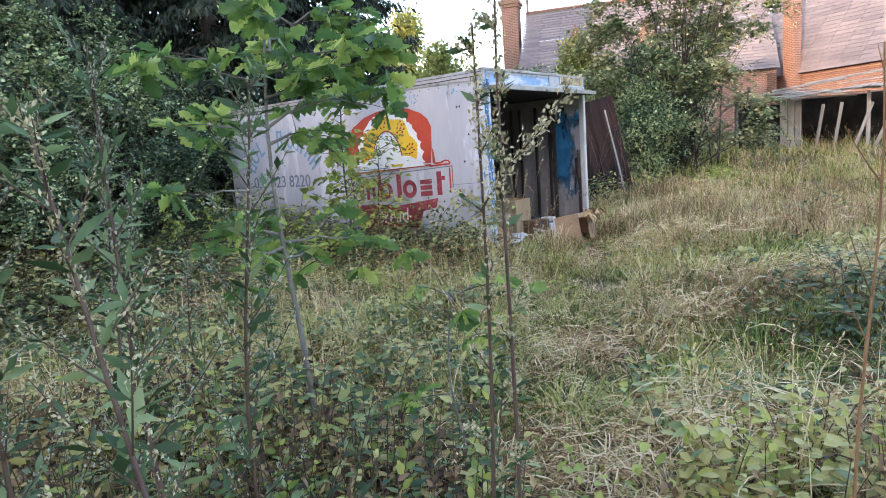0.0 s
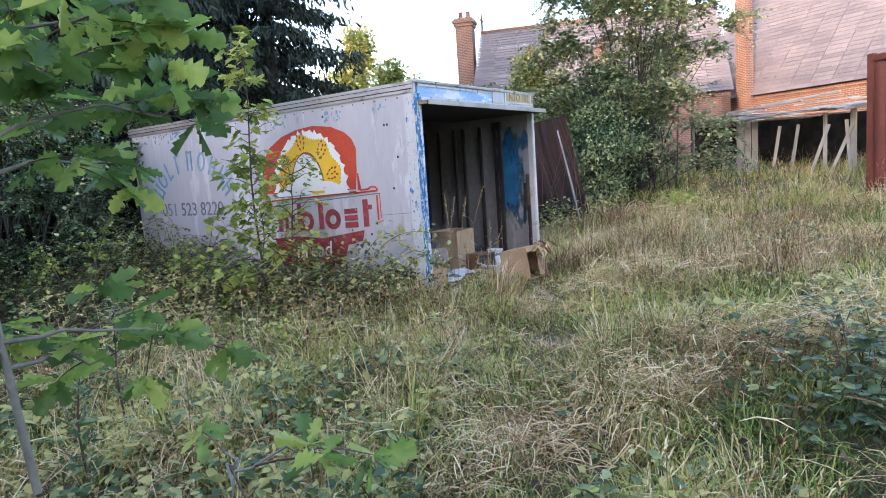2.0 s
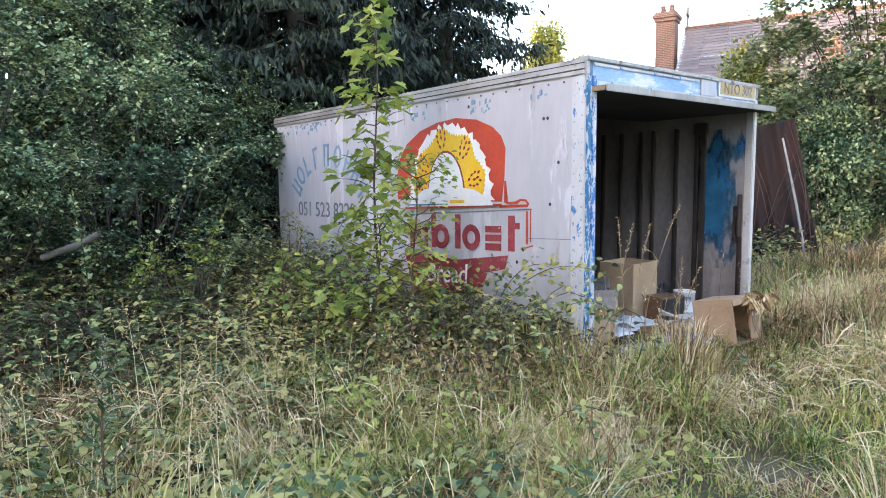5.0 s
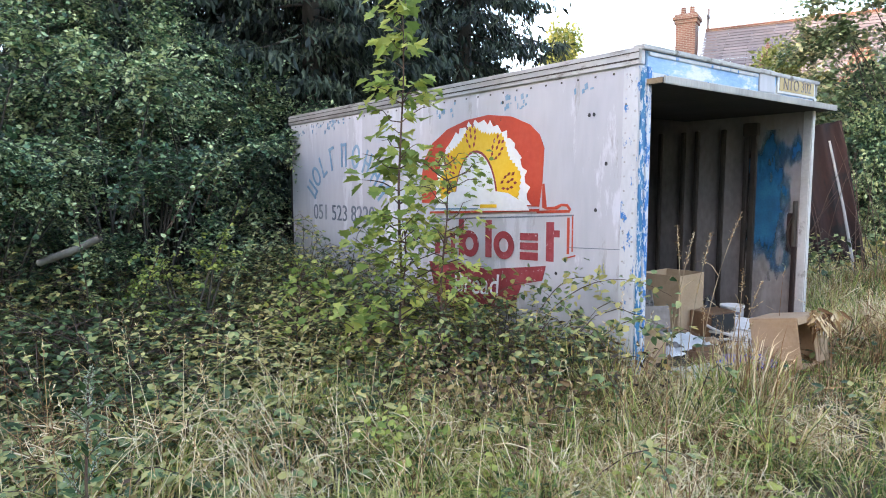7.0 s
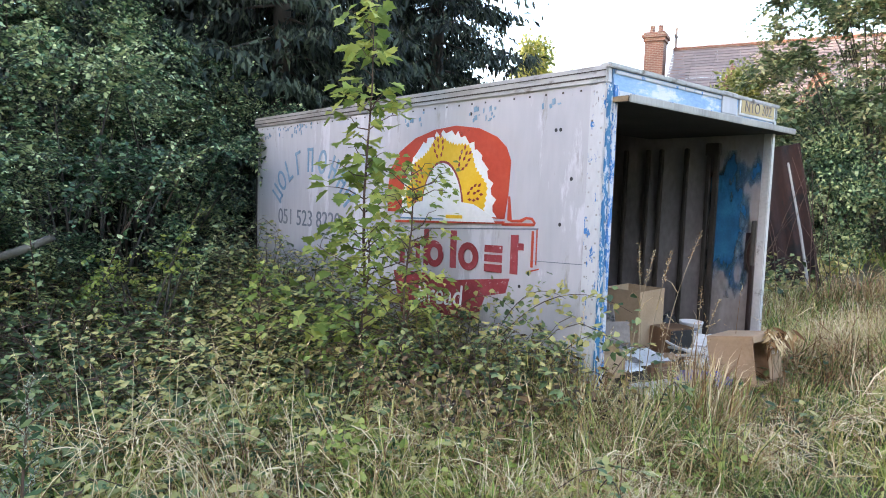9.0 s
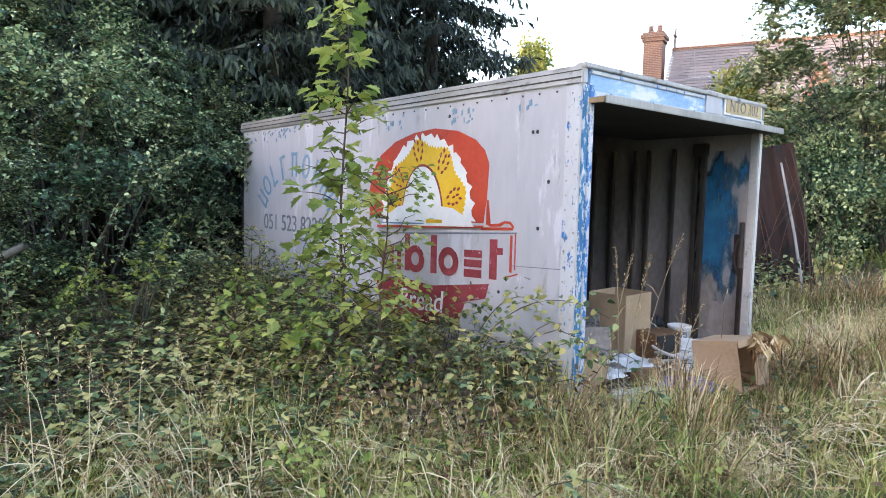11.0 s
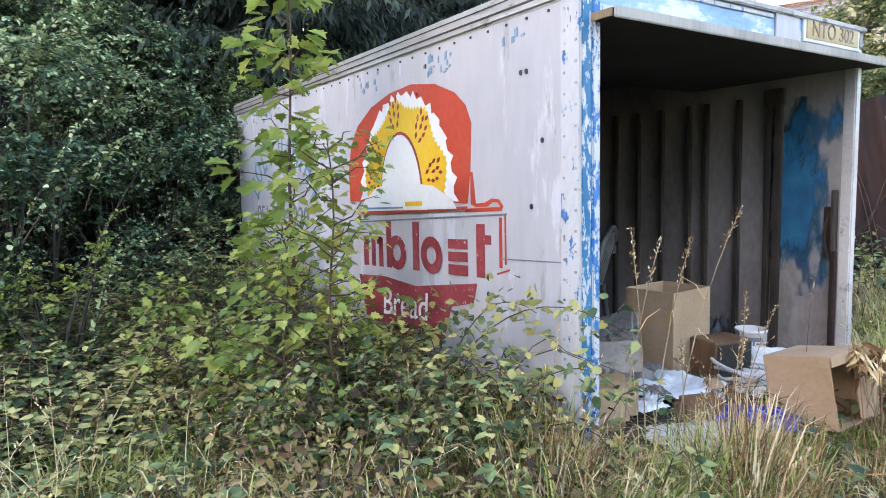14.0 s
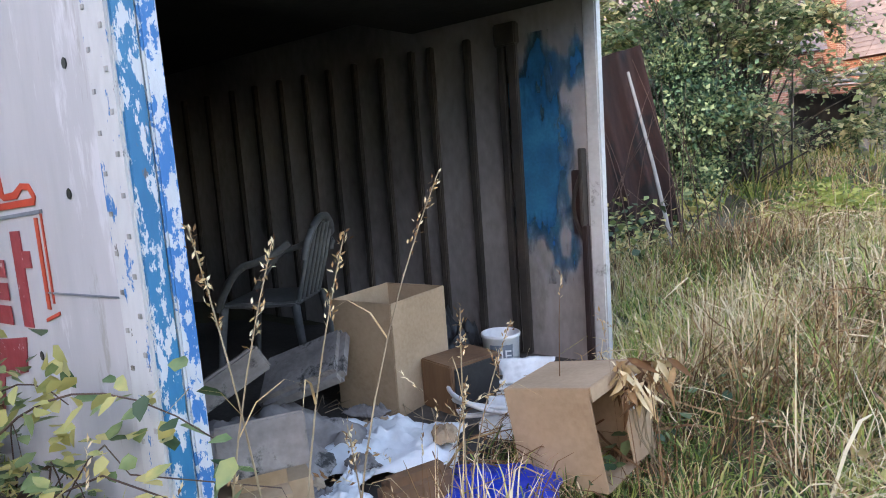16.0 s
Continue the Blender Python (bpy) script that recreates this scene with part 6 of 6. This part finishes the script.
withered = Soup()
P = np.concatenate([scatter(260, -2.6, -0.9, 0.9, 2.3, 0.09, 22), scatter(140, -4.2, -2.2, 1.4, 3.2, 0.09, 18), scatter(200, -5.5, 2.6, 2.5, 9.0, 0.12, 18)])
P = P[(np.hypot(P[:, 0] + 4.7, P[:, 1] - 7.9) > 0.9) & off_track(P)]
m = len(P)
P[:, 2] += rng.uniform(0.03, 0.42, m) * np.where(P[:, 1] > 2.6, 0.45, 1.0)
corner = scatter(70, -5.7, -4.5, 5.3, 6.5, 0.10, 26)
corner[:, 2] += rng.uniform(0.12, 0.50, len(corner))
P = np.concatenate([P, corner])
m = len(P)
sz = 0.045 * rng.uniform(0.5, 1.4, m)
leaves(withered, P, rand_dirs(m, -0.3, 0.6), sz, sz * 0.55, 0.4, "ovate", 0.4)
tagged(withered.make("withered_weeds", WITHERED), "brown withered leaves on dying weeds", "weeds", kind="stuff")

# waist-high dying weeds where the walk begins: leafy stems, green, yellow and brown
tall_stem = Soup()
for n, mt, nm, lbl, lf in ((110, WEED, "nettle_patch", "knee-high green nettles at the edge of the path", 0.062), (70, SYCAMORE, "yellow_weeds", "yellowing leafy weeds at the edge of the path", 0.055), (210, WITHERED, "brown_weeds", "withered brown weeds at the edge of the path", 0.050)):
    tl = Soup()
    P = np.concatenate([scatter(n, -2.7, -1.35, 1.05, 2.25), scatter(n // 2, -4.2, -2.5, 1.2, 2.4), scatter(n // 3, -1.3, -0.1, 2.3, 3.2)])
    P = P[off_track(P)]
    m = len(P)
    top = rng.uniform(0.35, 0.85, m) * np.where(P[:, 1] > 2.25, 0.6, 1.0)
    pts = arcs(P, unit(np.array((0, 0, 1.0)) + rng.normal(size=(m, 3)) * 0.2), top, 0.08, 5)
    twigs(tall_stem, pts, 0.003, 0.0015)
    dress(tl, pts, 16, lf, "ovate", 0.2, 0.55, 1.2, 0.7)
    tagged(tl.make(nm, mt), lbl, "weeds", kind="stuff")
tagged(tall_stem.make("weed_stems", CANE), "thin brown stems of leafy weeds", "weeds", kind="stuff")

# meadow: green tufts, dry straw, seed stalks
green, dry, heads = Soup(), Soup(), Soup()


def low_spots(P):
    """Grass stays short where it is trodden: before the open end and along the way to it."""
    d = np.hypot((P[:, 0] + 4.35) / 0.7, (P[:, 1] - 7.65) / 0.8)
    k = np.clip(d - 0.3, 0.7, 1)
    d2 = np.abs((P[:, 1] - 4.6) * 0.5 + (P[:, 0] + 2.4) * 0.85)
    k = k * np.where(off_track(P, 0.42), 1.0, 0.5)
    return k * np.where((P[:, 1] > 3.5) & (P[:, 1] < 11), np.clip(0.6 + d2, 0.6, 1), 1)


def strands(soup, P, length, width):
    """Fallen straw: thin arched ribbons lying every way."""
    n = len(P)
    a = rng.uniform(0, 2 * np.pi, n)
    d = np.stack([np.cos(a), np.sin(a), rng.normal(size=n) * 0.3], 1)
    s_ = np.stack([-np.sin(a), np.cos(a), rng.normal(size=n) * 0.8], 1)
    s_ = unit(s_) * width[:, None] * 0.5
    bow = np.stack([-np.sin(a), np.cos(a), np.zeros(n)], 1) * rng.normal(size=n)[:, None] * 0.12 + np.array((0, 0, 1.0)) * rng.uniform(-0.05, 0.28, n)[:, None]
    V = []
    for u in (-0.5, -0.17, 0.17, 0.5):
        c = P + (d * u + bow * (1 - 4 * u * u)) * length[:, None]
        wv = 1.0 if abs(u) < 0.3 else 0.5
        V += [c - s_ * wv, c + s_ * wv]
    soup.add(np.stack(V, 1), Q=[(0, 1, 3, 2), (2, 3, 5, 4), (4, 5, 7, 6)])


def tufts(soup, n, per, x0, x1, y0, y1, h0, h1, w, rad, lean0, lean1, seed=3.0, pick=None):
    """Tufts of grass: the blades of each one spread from its middle, which stays dark."""
    c = np.stack([rng.uniform(x0, x1, n), rng.uniform(y0, y1, n)], 1)
    if pick is not None:
        c = c[rng.uniform(size=n) < np.clip((patchy(c, pick, seed) - 0.36) * 3.2, 0.05, 1)]
    n = len(c)
    top = rng.uniform(h0, h1, n) * (0.55 + 0.8 * patchy(c, 0.7, 3))
    comb = rng.uniform(0, 2 * np.pi, n)
    off = rng.normal(size=(n, per, 2)) * (rad * rng.uniform(0.6, 1.4, n))[:, None, None]
    az = np.arctan2(off[..., 1] + 0.5 * rad * np.sin(comb)[:, None], off[..., 0] + 0.5 * rad * np.cos(comb)[:, None]) + rng.normal(size=(n, per)) * 0.5
    q = (c[:, None] + off).reshape(-1, 2)
    P = np.concatenate([q, ground_z(q[:, 0], q[:, 1])[:, None]], 1)
    h = (top[:, None] * rng.uniform(0.45, 1.15, (n, per))).ravel()
    keep = ~in_box(P)
    P, h, az = P[keep], h[keep], az.ravel()[keep]
    m = len(P)
    blades(soup, P, h * low_spots(P), w * rng.uniform(0.6, 1.4, m), rng.uniform(lean0, lean1, m), 1.0, az)


for n, per, x0, x1, y0, y1, h0, h1, w, rad in ((1150, 30, -6.6, 2.2, 0.4, 8.4, 0.22, 0.44, 0.0085, 0.055), (700, 20, -5.2, -0.5, 7.6, 12.5, 0.25, 0.5, 0.009, 0.06), (900, 16, -5.0, 5.5, 9.0, 15.0, 0.3, 0.55, 0.013, 0.08), (1100, 12, -9.0, 9.0, 14.0, 27.0, 0.35, 0.65, 0.022, 0.12), (300, 22, -9.5, -5.5, 2.0, 4.6, 0.2, 0.45, 0.0085, 0.06)):
    tufts(green, n, per, x0, x1, y0, y1, h0, h1, w, rad, 0.3, 1.2)
for n, per, x0, x1, y0, y1, h0, h1, w, rad in ((1400, 24, -6.6, 2.6, 0.6, 8.4, 0.25, 0.48, 0.0055, 0.05), (900, 20, -5.2, -0.5, 7.6, 12.5, 0.3, 0.6, 0.006, 0.06), (1100, 16, -5.0, 6.5, 8.5, 15.0, 0.35, 0.62, 0.009, 0.08), (1300, 12, -9.0, 9.0, 14.0, 27.0, 0.4, 0.7, 0.016, 0.12)):
    tufts(dry, n, per, x0, x1, y0, y1, h0, h1, w, rad, 0.3, 1.2, 5.0, 0.6)
for n, per, x0, x1, y0, y1, L, w in ((1500, 28, -6.4, 2.4, 0.4, 8.4, 0.20, 0.0046), (700, 24, -2.8, 2.4, 2.4, 8.4, 0.20, 0.0048), (700, 16, -5.0, 6.5, 7.5, 15.0, 0.34, 0.008), (250, 16, -8.5, -5.5, 2.2, 4.8, 0.26, 0.0036)):
    P = scatter(n, x0, x1, y0, y1, 0.11, per)
    P = P[rng.uniform(size=len(P)) < np.clip((patchy(P, 0.6, 5) - 0.32) * 2.6, 0.04, 1)]
    m = len(P)
    P[:, 2] += rng.uniform(0.02, 0.30, m) * low_spots(P)
    strands(dry, P, L * rng.uniform(0.5, 1.3, m), w * rng.uniform(0.6, 1.4, m))
# big drooping tussocks
for n, x0, x1, y0, y1, per, h0, h1, w in ((70, -5.9, -1.8, 3.4, 6.6, 64, 0.45, 0.72, 0.0075), (44, -4.6, -2.0, 8.8, 11.5, 60, 0.4, 0.65, 0.007), (40, -2.0, 2.5, 2.4, 8.5, 44, 0.3, 0.5, 0.007), (26, -4.55, -3.9, 6.5, 8.7, 44, 0.24, 0.40, 0.006)):
    tufts(green, n, per, x0, x1, y0, y1, h0, h1, w, 0.06, 0.4, 1.3)
    tufts(dry, int(n * 0.9), per, x0, x1, y0, y1, h0, h1, w * 0.7, 0.055, 0.4, 1.3)
# golden tussocks bent over before the corner and the sill
tufts(dry, 46, 80, -5.9, -3.7, 5.0, 6.4, 0.45, 0.70, 0.0058, 0.06, 0.3, 1.2)
tufts(dry, 13, 80, -5.1, -4.55, 6.1, 6.6, 0.45, 0.60, 0.0058, 0.06, 0.15, 0.9)
tufts(dry, 14, 60, -4.8, -4.35, 6.5, 7.5, 0.36, 0.52, 0.0055, 0.05, 0.2, 1.0)
tufts(green, 24, 50, -5.4, -4.2, 5.6, 6.9, 0.40, 0.60, 0.007, 0.06, 0.2, 1.0)
tufts(dry, 120, 30, -5.7, -4.3, 9.2, 12.4, 0.35, 0.6, 0.006, 0.07, 0.2, 1.1)
tufts(green, 90, 30, -5.7, -4.3, 9.2, 12.4, 0.25, 0.45, 0.008, 0.07, 0.2, 1.1)
tufts(green, 12, 50, -5.3, -4.72, 5.95, 6.5, 0.50, 0.66, 0.007, 0.06, 0.1, 0.6)
tufts(green, 12, 40, -4.6, -4.15, 6.8, 8.2, 0.36, 0.50, 0.006, 0.05, 0.1, 0.8)
tufts(dry, 18, 50, -4.6, -4.1, 6.8, 8.3, 0.40, 0.58, 0.0055, 0.05, 0.1, 0.8)
tufts(dry, 10, 55, -4.5, -4.15, 6.75, 7.3, 0.70, 0.90, 0.006, 0.05, 0.1, 0.75)
tufts(green, 7, 45, -4.5, -4.15, 6.75, 7.3, 0.64, 0.84, 0.007, 0.05, 0.1, 0.75)
# grass beyond the walk, and low growth on the trodden line
tufts(green, 420, 12, -9.5, 8.0, -6.0, 0.6, 0.25, 0.5, 0.022, 0.14, 0.3, 1.1)
tufts(dry, 420, 12, -9.5, 8.0, -6.0, 0.6, 0.25, 0.5, 0.018, 0.14, 0.3, 1.1)
tufts(green, 300, 12, 2.2, 9.0, 0.6, 10.0, 0.25, 0.5, 0.022, 0.14, 0.3, 1.1)
tufts(dry, 300, 12, 2.2, 9.0, 0.6, 10.0, 0.25, 0.5, 0.018, 0.14, 0.3, 1.1)
tufts(green, 330, 26, -4.3, -1.4, 2.2, 6.6, 0.24, 0.36, 0.0075, 0.07, 0.2, 1.1)
tufts(dry, 160, 22, -4.3, -1.4, 2.2, 6.6, 0.24, 0.36, 0.0055, 0.07, 0.2, 1.1)
# short fresh grass on the way round to the open end
tufts(green, 420, 24, -4.5, -1.2, 4.4, 8.0, 0.12, 0.26, 0.0075, 0.07, 0.2, 1.1)
tufts(dry, 200, 34, -4.6, -1.6, 8.2, 12.0, 0.40, 0.66, 0.006, 0.07, 0.25, 1.25)
tufts(green, 90, 44, -6.4, -4.3, 4.7, 6.2, 0.34, 0.56, 0.0075, 0.06, 0.25, 1.1)
# stalks with drooping seed heads
P = np.concatenate([scatter(230, -6.2, -2.2, 3.2, 6.4), scatter(1300, -4.7, 4.5, 7.5, 15), scatter(150, -8.5, -4.5, 2.6, 4.6), scatter(250, -3, 1.5, 1.5, 4.0), scatter(12, -4.78, -4.42, 6.7, 7.5), scatter(900, -8, 7, 15, 23)])
P = P[off_track(P, 0.5)]
m = len(P)
tip, d = blades(heads, P, rng.uniform(0.45, 0.85, m), np.full(m, 0.0045), rng.uniform(0.05, 0.5, m), 0.6)
for k in range(9):
    q = tip - d * (0.012 * k)
    leaves(heads, q, unit(d + rng.normal(size=(m, 3)) * 0.45), np.full(m, 0.022), np.full(m, 0.007), 0.3, "diamond", 0.3)
tagged(green.make("meadow_grass", GRASS), "long green tufted meadow grass", "grass", kind="stuff")
tagged(dry.make("dry_grass", STRAW), "straw-coloured dry grass", "grass", kind="stuff")
tagged(heads.make("seed_grass", STRAW), "dry grass stalks with seed heads", "grass", kind="stuff")

# tall grass stalks standing in front of the open end, each one countable
for i, (x, y, h, lx, ly) in enumerate(((-4.60, 6.70, 1.30, 0.02, -0.13), (-4.60, 6.53, 1.26, 0.02, 0.22), (-4.60, 6.73, 1.23, 0.02, 0.22), (-4.60, 6.88, 1.34, 0.02, 0.43), (-4.58, 7.33, 0.88, 0.0, 0.03), (-4.62, 6.98, 0.72, 0.02, -0.06),
                                       (-4.56, 7.28, 0.78, 0.0, 0.30), (-4.60, 7.25, 0.64, 0.02, 0.12), (-4.36, 8.05, 0.52, 0.10, 0.05), (-4.34, 8.12, 0.48, 0.12, 0.08), (-4.38, 8.16, 0.55, 0.09, 0.10), (-4.5, 6.85, 0.6, 0.05, 0.05))):
    g = np.random.default_rng(300 + i)
    st, hd = Soup(), Soup()
    t = np.linspace(0, 1, 10)
    axis = np.stack([lx * t ** 2, ly * t ** 2, h * t * (1 - 0.06 * t)], 1)
    tube(st, axis, np.linspace(0.0035, 0.0016, 10), 5)
    f = g.uniform(0.82, 1.0, 46) if i < 8 else g.uniform(0.6, 1.0, 70)
    c = np.stack([np.interp(f, t, axis[:, k]) for k in range(3)], 1)
    D = unit(np.stack([np.full(len(f), lx), np.full(len(f), ly), np.full(len(f), 0.5)], 1) + g.normal(size=(len(f), 3)) * 0.4)
    leaves(hd, c + g.normal(size=c.shape) * 0.006, D, np.full(len(f), 0.018), np.full(len(f), 0.006), 0.3, "diamond", 0.3)
    k0 = axis[6]
    lb = Soup()
    blades(lb, np.array([k0]), np.array([0.22]), np.array([0.006]), np.array([0.9]))
    gs = thing("grass_stalk", "tall dry grass stalk with a pale seed head", "grass", (x, y, float(ground_z(x, y)) - 0.01), group="stalks before the open end")
    st.make("stem", PALESTEM, gs)
    tagged(hd.make("seed_head", STRAW, gs), kind="stuff")
    lb.make("leaf_blade", STRAW, gs)

# bramble shoot climbing the corner of the box
bs, bl = Soup(), Soup()
for k, (p0, p1, p2) in enumerate((((-5.75, 6.25, 0.15), (-5.25, 6.42, 1.25), (-4.62, 6.60, 0.92)), ((-5.6, 6.2, 0.15), (-5.5, 6.45, 1.15), (-5.05, 6.5, 0.95)), ((-5.2, 6.2, 0.12), (-4.9, 6.4, 0.95), (-4.55, 6.45, 0.75)),
                                  ((-6.2, 6.2, 0.2), (-6.0, 6.45, 1.1), (-5.5, 6.5, 0.8)))):
    t = np.linspace(0, 1, 14)[:, None]
    pts = (1 - t) ** 2 * np.array(p0) + 2 * t * (1 - t) * np.array(p1) + t ** 2 * np.array(p2)
    tube(bs, pts, np.linspace(0.005, 0.0015, 14), 5)
    q = np.repeat(pts[3:], 7, 0) + rng.normal(size=(77, 3)) * np.array((0.06, 0.03, 0.06))
    q[:, 1] = np.minimum(q[:, 1], 6.60)
    leaves(bl, q, rand_dirs(77, -0.5, 0.5), 0.055 * rng.uniform(0.6, 1.3, 77), 0.04 * rng.uniform(0.7, 1.2, 77), 0.2, "ovate", 0.6)
bram = thing("bramble_shoot", "fresh green bramble shoots arching up the box corner", "bramble")
tagged(bs.make("cane_tangle", CANE, bram), kind="stuff")
bl.make("foliage", WEED, bram)

# withered plant hanging at the tipped carton
wp, ws = Soup(), Soup()
root = np.array((-4.30, 8.02, float(ground_z(-4.3, 8.02))))
for k in range(7):
    a = k * 0.9
    e = np.array((-4.34 + 0.05 * math.cos(a), 8.03 + 0.07 * math.sin(a), 0.66 + 0.03 * math.sin(k * 2.0)))
    tube(ws, [root + 0.01 * k, (root + e) / 2, e], [0.003, 0.0025, 0.002], 4)
    q = np.repeat(e[None], 9, 0) + rng.normal(size=(9, 3)) * 0.022
    leaves(wp, q, unit(rand_dirs(9, -1.4, 0.4)), 0.13 * rng.uniform(0.6, 1.2, 9), np.full(9, 0.028), 0.5, "ovate", 0.2)
wpl = thing("withered_plant", "dry tan withered plant drooping beside a cardboard box", "plant")
tagged(ws.make("stem_tangle", PALESTEM, wpl), kind="stuff")
wp.make("foliage", STRAW, wpl)
